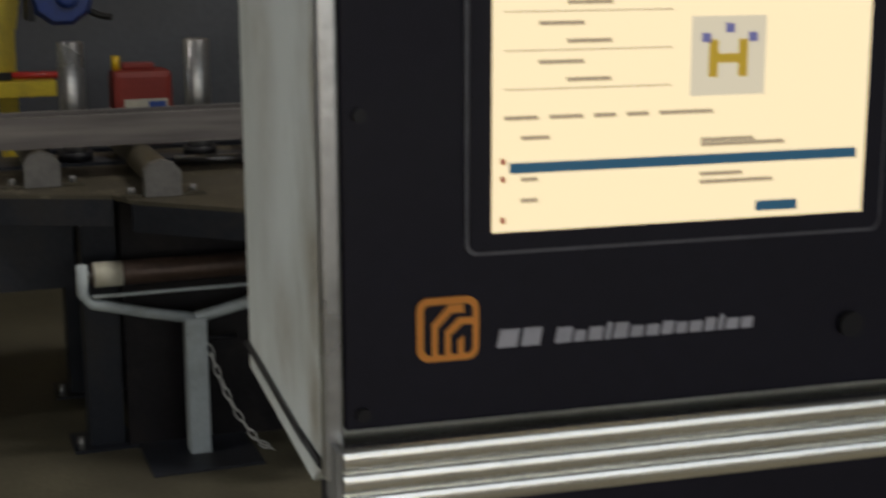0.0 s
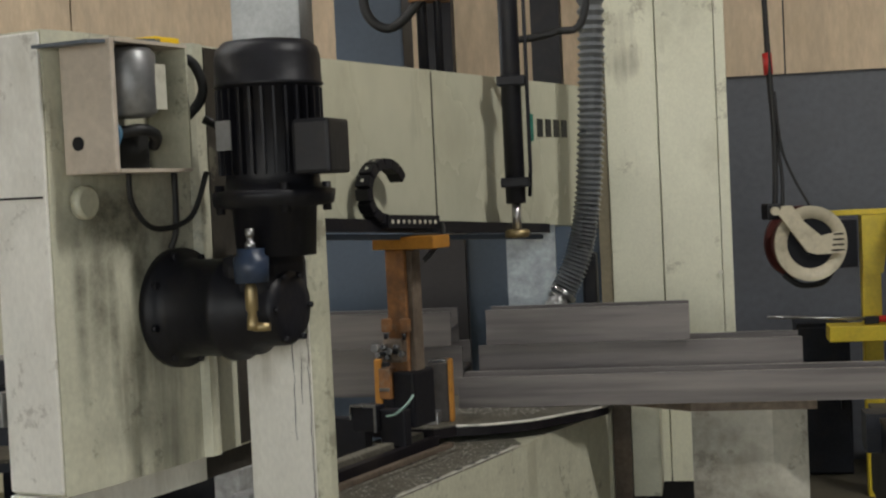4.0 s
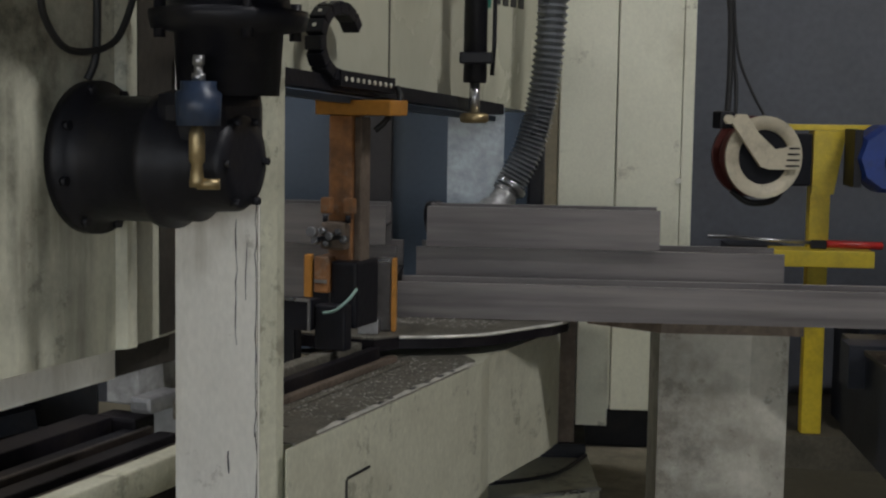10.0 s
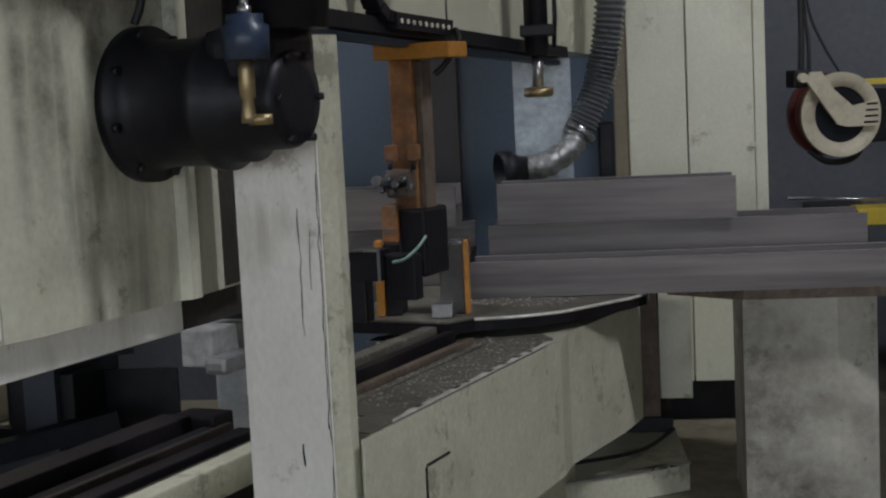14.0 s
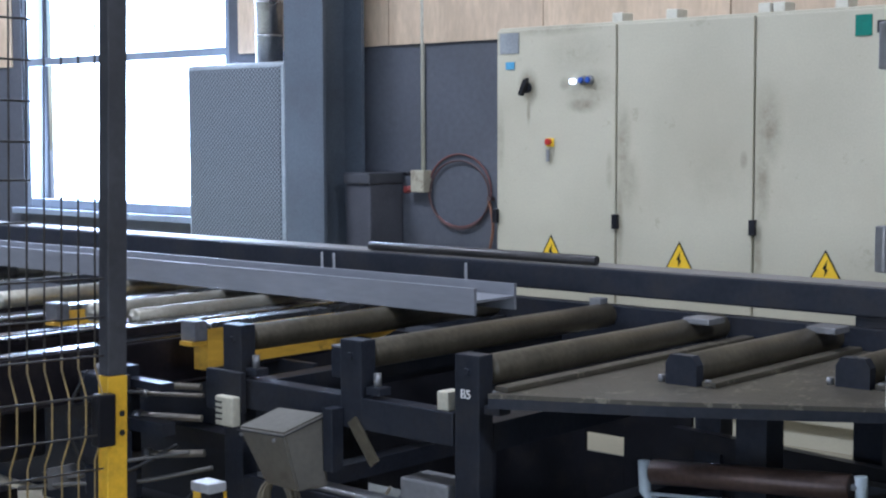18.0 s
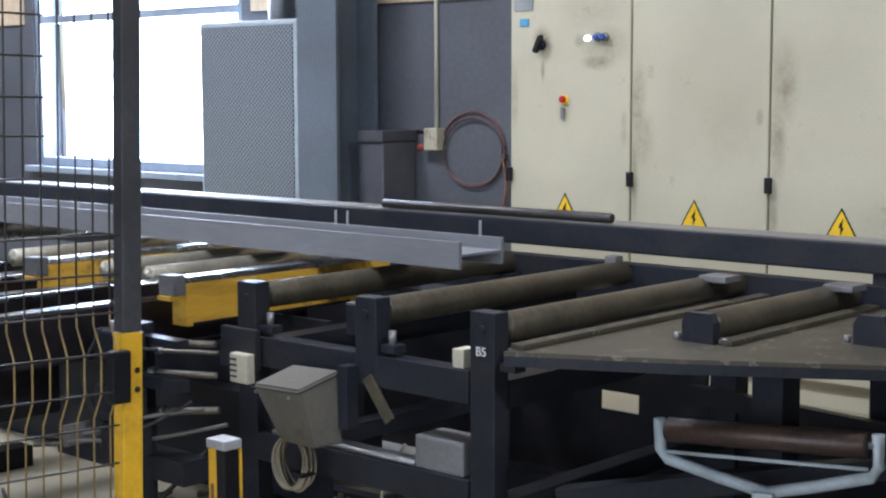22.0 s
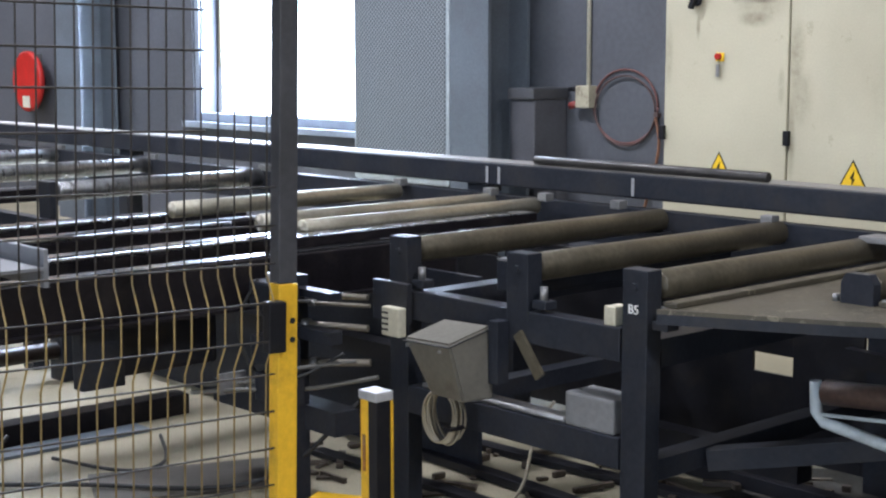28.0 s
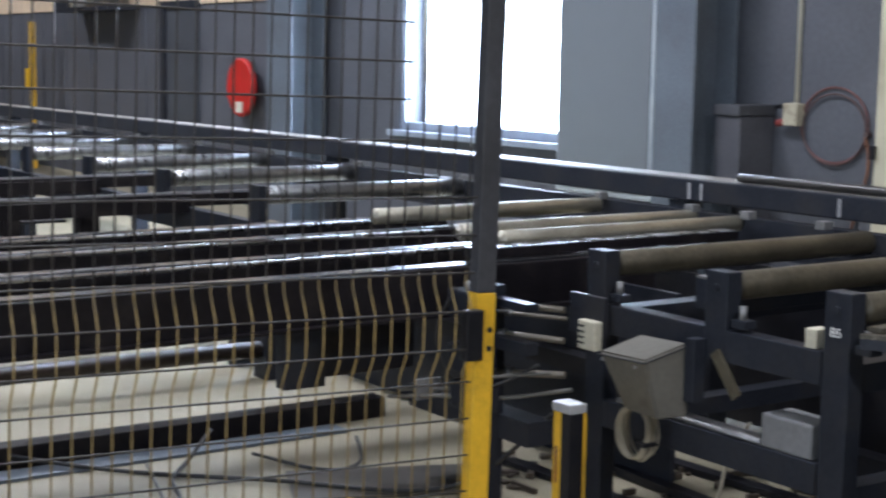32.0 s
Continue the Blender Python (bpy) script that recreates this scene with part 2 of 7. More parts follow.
PRIMER = mat("grey_primer_steel", (0.20, 0.205, 0.22), 0.65, gloss=0.35, vary=0.1, scale=4, dirt=(0.14, 0.14, 0.15), dirt_amount=0.3, bump=0.05, stretch=(0.2, 1, 1))
YELLOW = mat("yellow_paint", (0.72, 0.42, 0.015), 0.45, vary=0.12, scale=6, dirt=(0.10, 0.06, 0.02), dirt_amount=0.25, dirt_scale=7, bump=0.06)
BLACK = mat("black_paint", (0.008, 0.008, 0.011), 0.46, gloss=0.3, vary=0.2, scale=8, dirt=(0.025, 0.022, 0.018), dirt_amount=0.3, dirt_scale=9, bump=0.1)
RUBBER = mat("black_rubber", (0.012, 0.012, 0.012), 0.6, vary=0.2, bump=0.05)
GREY_STEEL = mat("bare_grey_steel", (0.26, 0.26, 0.26), 0.42, metal=0.6, vary=0.18, scale=7, dirt=(0.1, 0.09, 0.08), dirt_amount=0.35, dirt_scale=6, bump=0.06)


# ---- building blocks ----
def quads(bm, pts, faces):
    vs = [bm.verts.new(p) for p in pts]
    for f in faces:
        try:
            bm.faces.new([vs[i] for i in f])
        except ValueError:
            pass
    return vs


def box(bm, x0, x1, y0, y1, z0, z1, m=None, bevel=0.0):
    """A box between two corners, turned by m."""
    pts = [Vector((x, y, z)) for z in (z0, z1) for y in (y0, y1) for x in (x0, x1)]
    if m is not None:
        pts = [m @ p for p in pts]
    vs = quads(bm, pts, [(0, 2, 3, 1), (4, 5, 7, 6), (0, 1, 5, 4), (2, 6, 7, 3), (0, 4, 6, 2), (1, 3, 7, 5)])
    if bevel:
        es = {e for v in vs for e in v.link_edges}
        bmesh.ops.bevel(bm, geom=list(es), offset=bevel, segments=2, profile=0.6, affect="EDGES")
    return bm


def prism(bm, outline, z0, z1, m=None):
    """An outline of (x, y), counter-clockwise, raised from z0 to z1."""
    k = len(outline)
    pts = [Vector((x, y, z)) for z in (z0, z1) for x, y in outline]
    if m is not None:
        pts = [m @ p for p in pts]
    quads(bm, pts, [tuple(range(k))[::-1], tuple(range(k, 2 * k))] + [(i, (i + 1) % k, k + (i + 1) % k, k + i) for i in range(k)])
    return bm


def lathe(bm, a, b, profile, seg=24, caps=True):
    """A turned body from a towards b; profile: (distance along, radius)."""
    a, b = Vector(a), Vector(b)
    q = (b - a).to_track_quat("Z", "Y").to_matrix()
    rings = []
    for d, r in profile:
        rings.append([bm.verts.new(a + q @ Vector((r * math.cos(i * math.tau / seg), r * math.sin(i * math.tau / seg), d))) for i in range(seg)])
    for u, v in zip(rings, rings[1:]):
        for i in range(seg):
            f = bm.faces.new((u[i], u[(i + 1) % seg], v[(i + 1) % seg], v[i]))
            f.smooth = True
    if caps:
        bm.faces.new(rings[0][::-1])
        bm.faces.new(rings[-1])
    return bm


def rod(bm, a, b, r, seg=12, chamfer=0.0):
    d = (Vector(b) - Vector(a)).length
    prof = [(0, r), (d, r)] if not chamfer else [(0, r - chamfer), (chamfer, r), (d - chamfer, r), (d, r - chamfer)]
    return lathe(bm, a, b, prof, seg)


def tube(bm, pts, r, seg=8, rings=None):
    """A round tube along points; rings: a radius for each point."""
    pts = [Vector(p) for p in pts]
    prev = None
    last = None
    whole = pts[-1] - pts[0]
    up = Vector((1, 0.21, 0.13)).normalized() if abs(whole.z) > 0.7 * max(whole.length, 1e-6) else Vector((0.13, 0.21, 1)).normalized()
    for i, p in enumerate(pts):
        d = (pts[min(i + 1, len(pts) - 1)] - pts[max(i - 1, 0)]).normalized()
        side = d.cross(up)
        if side.length < 0.1:
            side = d.cross(Vector((1, 0, 0)))
        side.normalize()
        if last is not None and side.dot(last) < 0:
            side = -side
        last = side
        top = side.cross(d)
        rr = rings[i] if rings else r
        ring = [bm.verts.new(p + rr * (math.cos(k * math.tau / seg) * side + math.sin(k * math.tau / seg) * top)) for k in range(seg)]
        if prev:
            for k in range(seg):
                f = bm.faces.new((prev[k], prev[(k + 1) % seg], ring[(k + 1) % seg], ring[k]))
                f.smooth = True
        else:
            bm.faces.new(ring[::-1])
        prev = ring
    bm.faces.new(prev)
    return bm


def arc(c, r, a0, a1, n, u, v):
    """Points on an arc round c in the plane of u and v, degrees."""
    c, u, v = Vector(c), Vector(u), Vector(v)
    return [c + r * (math.cos(radians(a0 + (a1 - a0) * i / n)) * u + math.sin(radians(a0 + (a1 - a0) * i / n)) * v) for i in range(n + 1)]


def smooth_path(pts, n=8):
    """Points on a soft line through pts."""
    pts = [Vector(p) for p in pts]
    out = []
    for i in range(len(pts) - 1):
        p0, p1, p2, p3 = pts[max(i - 1, 0)], pts[i], pts[i + 1], pts[min(i + 2, len(pts) - 1)]
        for k in range(n):
            t = k / n
            out.append(0.5 * (2 * p1 + (p2 - p0) * t + (2 * p0 - 5 * p1 + 4 * p2 - p3) * t * t + (3 * p1 - p0 - 3 * p2 + p3) * t ** 3))
    return out + [pts[-1]]


def mesh_of(name, bm, material):
    me = bpy.data.meshes.new(name)
    bmesh.ops.recalc_face_normals(bm, faces=bm.faces)
    bm.to_mesh(me)
    bm.free()
    for m in material if isinstance(material, (list, tuple)) else [material]:
        me.materials.append(m)
    return me


def thing(name, at, label, category, group="", m=None):
    """An empty at a thing's base, to carry its parts."""
    ob = new(name)
    ob.empty_display_size = 0.1
    ob.matrix_basis = m if m is not None else Matrix.Translation(at)
    return tagged(ob, label, category, group)


def part(name, bm, material, parent, label="", kind=""):
    """One mesh under a thing or a part; the mesh is given in the world's coordinates as the thing was first placed."""
    ob = new(name, mesh_of(name, bm, material))
    ob.parent = parent
    w = parent.matrix_basis
    if parent.parent:
        w = parent.parent.matrix_basis @ parent.matrix_parent_inverse @ parent.matrix_basis
    ob.matrix_parent_inverse = w.inverted()
    return tagged(ob, label, kind=kind)


def solid(name, bm, material, label="", category="", group="", kind="", at=None):
    """A thing or piece of the setting made of one mesh."""
    me = mesh_of(name, bm, material)
    ob = new(name, me)
    if at is not None:
        me.transform(Matrix.Translation(-Vector(at)))
        ob.location = at
    return tagged(ob, label, category, group, kind)


def B():
    return bmesh.new()


# ---- setting ----
WALL_Y = 7.3
STRIP = 2.04


def grid_floor():
    bm = B()
    quads(bm, [(-48, -8, 0), (9, -8, 0), (9, WALL_Y + 0.3, 0), (-48, WALL_Y + 0.3, 0), (-48, -8, -0.2), (9, -8, -0.2), (9, WALL_Y + 0.3, -0.2), (-48, WALL_Y + 0.3, -0.2)],
          [(0, 1, 2, 3), (7, 6, 5, 4), (0, 4, 5, 1), (1, 5, 6, 2), (2, 6, 7, 3), (3, 7, 4, 0)])
    solid("floor", bm, CONCRETE, "dusty grey-brown concrete workshop floor", "floor", kind="structure")


grid_floor()
WX0, WX1, WZ0, WZ1 = -10.5, -7.9, 0.9, 3.3
bm = B()
for x0, x1, z0, z1 in ((-48, WX0, 0, 6.5), (WX1, 9, 0, 6.5), (WX0, WX1, 0, WZ0), (WX0, WX1, WZ1, 6.5)):
    box(bm, x0, x1, WALL_Y, WALL_Y + 0.25, z0, z1)
wall_north = solid("wall_north", bm, DARK_WALL, "dark grey painted workshop wall", "wall", kind="structure")
for nm, b in (("wall_east", (9, 9.25, -8, WALL_Y, 0, 6.5)), ("wall_west", (-48.25, -48, -8, WALL_Y, 0, 6.5))):
    solid(nm, box(B(), *b), DARK_WALL, "plain grey workshop wall", "wall", kind="structure")
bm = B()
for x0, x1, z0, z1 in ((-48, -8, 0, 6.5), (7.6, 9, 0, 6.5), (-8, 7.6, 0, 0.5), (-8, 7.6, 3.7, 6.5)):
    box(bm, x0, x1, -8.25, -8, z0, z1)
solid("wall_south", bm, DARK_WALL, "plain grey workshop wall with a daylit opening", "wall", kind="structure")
solid("ceiling", box(B(), -48, 9, -8, WALL_Y + 0.25, 6.5, 6.7), mat("ceiling_sheet", (0.3, 0.3, 0.3), 0.7), "light grey sheet metal ceiling", "ceiling", kind="structure")
# chipboard sheets above the painted strip
for i in range(46):
    x0 = -46.6 + i * 1.22
    for x0, x1, z0 in ((x0, x0 + 1.212, STRIP),):
        if x0 < WX1 + 0.1 and x1 > WX0 - 0.1:
            parts = [(x0, min(x1, WX0 - 0.12)), (max(x0, WX1 + 0.12), x1)]
        else:
            parts = [(x0, x1)]
        for a, c in parts:
            if c - a > 0.05:
                part("board", box(B(), a, c, WALL_Y - 0.02, WALL_Y - 0.001, z0, 5.2), OSB, wall_north)

# window
win = tagged(new("window_1"), "tall daylit window with grey metal frame", "window", kind="structure")
FRAME = mat("window_frame_paint", (0.24, 0.28, 0.34), 0.4)
bm = B()
for x0, x1, z0, z1 in ((WX0, WX0 + 0.07, WZ0, WZ1), (WX1 - 0.07, WX1, WZ0, WZ1), (WX0 + 0.07, WX1 - 0.07, WZ0, WZ0 + 0.07), (WX0 + 0.07, WX1 - 0.07, WZ1 - 0.07, WZ1), (WX0 + 0.07, WX1 - 0.07, 2.04, 2.1)):
    box(bm, x0, x1, WALL_Y + 0.02, WALL_Y + 0.1, z0, z1, bevel=0.006)
part("window_frame", bm, FRAME, win)
part("window_sill", box(B(), WX0 - 0.1, WX1 + 0.1, WALL_Y - 0.06, WALL_Y + 0.06, WZ0 - 0.05, WZ0 - 0.003, bevel=0.005), FRAME, win)
glass = bpy.data.materials.new("glass")
glass.use_nodes = True
gp = glass.node_tree.nodes["Principled BSDF"]
gp.inputs["Transmission Weight"].default_value, gp.inputs["Roughness"].default_value, gp.inputs["IOR"].default_value = 1.0, 0.02, 1.05
for z0, z1 in ((WZ0 + 0.07, 2.04), (2.1, WZ1 - 0.07)):
    p = part("pane", box(B(), WX0 + 0.07, WX1 - 0.07, WALL_Y + 0.055, WALL_Y + 0.061, z0, z1), glass, win)
    p.visible_shadow = False
solid("ground", box(B(), -120, 80, WALL_Y + 0.5, 160, -0.4, -0.1), mat("pale_gravel_yard", (0.55, 0.54, 0.5), 0.8), "pale gravel yard outside the window", "ground", kind="structure")
area_lamp("window_daylight", ((WX0 + WX1) / 2, WALL_Y + 0.24, 2.1), ((WX0 + WX1) / 2, 0, 2.1), 2.45, 2.26, 480, (0.78, 0.89, 1.0))

# steel columns of the hall
def hall_column(x, y, w=0.32, d=0.4):
    bm = B()
    box(bm, x - w / 2, x + w / 2, y - d / 2, y - d / 2 + 0.025, 0, 6.4)
    box(bm, x - w / 2, x + w / 2, y + d / 2 - 0.025, y + d / 2, 0, 6.4)
    box(bm, x - 0.012, x + 0.012, y - d / 2 + 0.025, y + d / 2 - 0.025, 0, 6.4)
    solid("steel_column", bm, STEEL_BLUE, "blue-grey painted steel column by the wall", "column", "hall columns", at=(x, y, 0))


# ceiling lamps
def lamp_row(x, y, watts=160, colour=(1.0, 0.97, 0.93)):
    area_lamp("lamp_light", (x, y, 5.85), (x, y, 0), 1.5, 0.3, watts, colour)


for lx, ly, w in ((3.4, 2.0, 270), (-2.9, 3.0, 115), (-7.5, 3.3, 250), (-13.0, 3.3, 270), (-21.0, 3.3, 270)):
    lamp_row(lx, ly, w)
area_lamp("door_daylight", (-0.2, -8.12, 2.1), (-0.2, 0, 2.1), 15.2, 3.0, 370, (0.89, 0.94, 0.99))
hall_column(-6.63, 7.0, 0.34, 0.36)
hall_column(-11.86, 7.05, 0.46, 0.36)
hall_column(-22.6, 7.05, 0.5, 0.36)

# ---- electrical cabinets ----
cab = thing("electrical_cabinet", (-3.5, 6.82, 0), "row of dusty cream steel electrical cabinets against the wall", "cabinet")
part("carcass", box(B(), -5.09, -2.69, 6.845, WALL_Y - 0.01, 0.1, 2.06, bevel=0.006), CABINET, cab)
part("plinth", box(B(), -5.07, -2.71, 6.86, WALL_Y - 0.03, 0, 0.097), CABINET, cab)
for i in range(3):
    x0 = -5.09 + i * 0.797
    part("door", box(B(), x0 + 0.006, x0 + 0.791, 6.82, 6.842, 0.125, 2.045, bevel=0.006), CABINET, cab)

SIGN = mat("warning_yellow", (0.85, 0.55, 0.02), 0.4, vary=0.05, bump=0)
BLUE_P = mat("blue_plastic", (0.03, 0.08, 0.35), 0.4)
RED_P = mat("red_plastic", (0.45, 0.02, 0.015), 0.4)
PALE = mat("pale_plastic", (0.6, 0.58, 0.48), 0.5, vary=0.08, dirt=(0.3, 0.27, 0.2), dirt_amount=0.35, dirt_scale=12)
for x in (-5.09, -4.292, -3.495):
    part("hinge", box(B(), x - 0.012, x + 0.02, 6.795, 6.819, 1.0, 1.075, bevel=0.003), BLACK, cab)
for x in (-4.71, -3.907, -3.113):
    part("sign_border", prism(B(), [(x - 0.081, 0.811), (x + 0.081, 0.811), (x, 0.952)], 0, 0.0015, Matrix.Translation((0, 6.8195, 0)) @ Matrix.Rotation(radians(90), 4, "X")), BLACK, cab)
    tri = part("warning_sign", prism(B(), [(x - 0.068, 0.819), (x + 0.068, 0.819), (x, 0.937)], 0, 0.003, Matrix.Translation((0, 6.819, 0)) @ Matrix.Rotation(radians(90), 4, "X")), SIGN, cab, "yellow triangular voltage warning sign")
    part("bolt_symbol", prism(B(), [(x - 0.004, 0.826), (x + 0.014, 0.858), (x + 0.004, 0.861), (x + 0.010, 0.902), (x - 0.014, 0.860), (x - 0.002, 0.856)], 0, 0.002, Matrix.Translation((0, 6.8155, 0)) @ Matrix.Rotation(radians(90), 4, "X")), BLACK, tri)
part("rotary_switch", rod(B(), (-4.72, 6.819, 1.445), (-4.72, 6.79, 1.445), 0.018, 16, 0.004), RED_P, cab, "red and yellow main switch")
part("switch_plate", box(B(), -4.74, -4.69, 6.812, 6.819, 1.42, 1.465, bevel=0.003), SIGN, cab)
part("key_tag", box(B(), -4.735, -4.715, 6.805, 6.812, 1.34, 1.405), GREY_STEEL, cab)
part("handle_plate", lathe(B(), (-4.872, 6.819, 1.735), (-4.872, 6.80, 1.735), [(0, 0.03), (0.015, 0.03), (0.019, 0.02)], 16), BLACK, cab)
part("lock_handle", prism(B(), [(-4.9, 1.70), (-4.882, 1.69), (-4.845, 1.76), (-4.848, 1.785), (-4.866, 1.775)], 0, 0.03, Matrix.Translation((0, 6.799, 0)) @ Matrix.Rotation(radians(90), 4, "X")), BLACK, cab, "black swing handle")
part("lamp_button", rod(B(), (-4.56, 6.819, 1.76), (-4.56, 6.79, 1.76), 0.015, 14, 0.003), glow("lit_white_button", (0.9, 0.95, 1.0), 2.5), cab, "lit white push button")
for x in (-4.50, -4.455):
    part("button_ring", lathe(B(), (x, 6.819, 1.765), (x, 6.80, 1.765), [(0, 0.024), (0.015, 0.024), (0.019, 0.02)], 14), GREY_STEEL, cab)
    part("push_button", rod(B(), (x, 6.799, 1.765), (x, 6.785, 1.765), 0.016, 14, 0.003), BLUE_P, cab, "blue push button")
part("type_plate", box(B(), -5.06, -4.93, 6.814, 6.819, 1.92, 2.03), mat("faded_type_plate", (0.34, 0.36, 0.36), 0.4, metal=0.3), cab, "grey metal type plate")
part("label", box(B(), -5.02, -4.96, 6.814, 6.819, 1.835, 1.875), mat("light_blue_print", (0.1, 0.32, 0.5), 0.5), cab, "small blue label")
GREEN = mat("green_print", (0.0, 0.16, 0.11), 0.5)
part("maker_mark", box(B(), -2.985, -2.905, 6.814, 6.819, 1.925, 2.02), GREEN, cab, "green square mark")
part("lettering", box(B(), -2.88, -2.74, 6.814, 6.819, 1.935, 1.99), BLACK, cab, "dark unreadable lettering")
for x in (-4.35, -4.02, -3.5, -3.42, -3.1):
    part("cable_gland", box(B(), x - 0.03, x + 0.035, 6.9, 7.0, 2.062, 2.11, bevel=0.006), PALE, cab)

# ---- roller conveyor ----
def h_beam(bm, x0, x1, y, z, w, h, tf=0.012, tw=0.008):
    """A rolled H-beam along x, lying on its side: flanges upright at y and y + w, web level."""
    box(bm, x0, x1, y, y + tf, z, z + h)
    box(bm, x0, x1, y + w - tf, y + w, z, z + h)
    box(bm, x0, x1, y + tf, y + w - tf, z + h / 2 - tw / 2, z + h / 2 + tw / 2)


DUSTY = mat("dusty_plate", (0.058, 0.05, 0.032), 0.6, spots=(0.27, 0.24, 0.17), spot_amount=0.6, spot_scale=55, metal=0.1, vary=0.25, scale=5, dirt=(0.07, 0.06, 0.045), dirt_amount=0.5, dirt_scale=4, bump=0.25, bump_scale=120)
TOP = 0.885

rail = thing("side_rail", (-8, 5.0, 0), "long dark blue-grey steel box rail along the roller conveyor", "rail")
part("box_beam", box(B(), -18, -0.95, 4.96, 5.13, 0.905, 1.0, bevel=0.008), CHARCOAL, rail)
# dust on the rail's top, its colour also raised for skylight
part("dust_cover", box(B(), -18, -0.95, 4.975, 5.125, 1.0, 1.004), mat("dusty_lit_rail_top", (0.17, 0.16, 0.145), 0.45, vary=0.2, scale=5, dirt=(0.09, 0.085, 0.075), dirt_amount=0.4, dirt_scale=3), rail, "dusty brown top face, lightened for the light it catches")
part("channel_web", box(B(), -18, -0.95, 4.93, 4.942, 0.72, 0.87), CHARCOAL, rail)
part("channel_flange", box(B(), -18, -0.95, 4.942, 5.0, 0.72, 0.732), CHARCOAL, rail)
part("channel_flange", box(B(), -18, -0.95, 4.942, 5.0, 0.858, 0.87), CHARCOAL, rail)
for x in (-2.0, -4.6, -7.6, -10.6, -13.6, -16.6):
    part("leg", box(B(), x - 0.05, x + 0.05, 4.95, 5.05, 0, 0.718), CHARCOAL, rail)
    part("spacer", box(B(), x - 0.06, x + 0.06, 4.97, 5.06, 0.872, 0.903), CHARCOAL, rail)
for x in (-3.705, -4.452, -4.525):
    part("chalk_mark", box(B(), x - 0.006, x + 0.006, 4.956, 4.96, 0.915, 0.985), mat("chalk", (0.32, 0.32, 0.33), 0.9), rail)
solid("round_bar", rod(B(), (-4.265, 4.99, 1.024), (-3.1, 5.0, 1.024), 0.0185, 14, 0.003), mat("dark_round_bar", (0.05, 0.047, 0.045), 0.38, metal=0.5, vary=0.25, scale=9), "loose dark round steel bar lying on the rail", "steel bar", at=(-3.6, 5.0, 1.024))


def roller_mesh(name, y0, y1, r, material):
    bm = B()
    d = y1 - y0
    lathe(bm, (0, y0, 0), (0, y1, 0), [(0, r * 0.35), (0.012, r * 0.35), (0.014, r - 0.004), (0.02, r), (d - 0.02, r), (d - 0.014, r - 0.004), (d - 0.012, r * 0.35), (d, r * 0.35)], 24)
    return mesh_of(name, bm, material)


def roller(me, x, z, parent):
    ob = new("roller", me)
    ob.location = (x, 0, z)
    ob.parent = parent
    ob.matrix_parent_inverse = parent.matrix_basis.inverted()
    return ob


conv = thing("roller_conveyor", (-3.0, 3.62, 0), "charcoal steel roller conveyor with dusty rollers", "conveyor")
R = 0.043
main = roller_mesh("roller", 3.662, 4.92, R, ROLLER)
for x in (-2.52, -2.985, -3.52):
    roller(main, x, TOP - R, conv)
slim = roller_mesh("roller", 3.68, 4.9, 0.034, mat("worn_roller_steel", (0.34, 0.32, 0.255), 0.38, metal=0.75, vary=0.15, scale=7, dirt=(0.16, 0.14, 0.11), dirt_amount=0.25, dirt_scale=6, bump=0.03))
for x in (-4.16, -4.42, -5.03):
    roller(slim, x, TOP - 0.036, conv)
for x, y in ((-2.105, 4.03), (-1.725, 4.29), (-1.37, 4.5)):
    roller(roller_mesh("roller", y + 0.02, 4.92, R, ROLLER), x, TOP - R, conv)
    bm = B()
    prism(bm, [(x - 0.05, 0.802), (x + 0.05, 0.802), (x + 0.05, 0.86), (x + 0.035, 0.885), (x - 0.035, 0.885), (x - 0.05, 0.86)], -(y + 0.015), -(y - 0.02), Matrix.Rotation(radians(90), 4, "X"))
    part("end_bracket", bm, CHARCOAL, conv)
    for dx in (-0.075, 0.075):
        part("bolt", rod(B(), (x + dx, y, 0.802), (x + dx, y, 0.822), 0.011, 6), GREY_STEEL, conv)
for x, zb in ((-2.525, 0.0), (-2.975, 0.63), (-3.51, 0.0)):
    post = part("post", box(B(), x - 0.044, x + 0.044, 3.594, 3.655, zb, 0.893, bevel=0.004), CHARCOAL, conv)
    part("post_bolt", rod(B(), (x, 3.594, 0.845), (x, 3.587, 0.845), 0.012, 6), CHARCOAL, post)
    part("clamp", box(B(), x + 0.056, x + 0.11, 3.6, 3.65, 0.735, 0.76, bevel=0.004), CHARCOAL, post)
    part("clamp_bolt", rod(B(), (x + 0.085, 3.62, 0.76), (x + 0.085, 3.62, 0.8), 0.012, 6), GREY_STEEL, post)
num = bpy.data.curves.new("post_number", "FONT")
num.body, num.size, num.extrude, num.align_x = "B5", 0.036, 0.0012, "CENTER"
no = new("post_number", num)
bpy.context.view_layer.update()
nm = bpy.data.meshes.new_from_object(no.evaluated_get(bpy.context.evaluated_depsgraph_get()))
bpy.data.objects.remove(no)
nm.materials.append(mat("white_paint", (0.75, 0.75, 0.72), 0.6))
no = new("post_number", nm)
no.matrix_basis = Matrix.Translation((-2.528, 3.5925, 0.772)) @ Matrix.Rotation(radians(90), 4, "X")
no.parent = conv
no.matrix_parent_inverse = conv.matrix_basis.inverted()
part("upper_crossbar", box(B(), -3.468, -2.577, 3.595, 3.66, 0.63, 0.725, bevel=0.004), CHARCOAL, conv)
part("lower_crossbar", box(B(), -3.468, -2.577, 3.595, 3.66, 0.325, 0.415, bevel=0.004), CHARCOAL, conv)
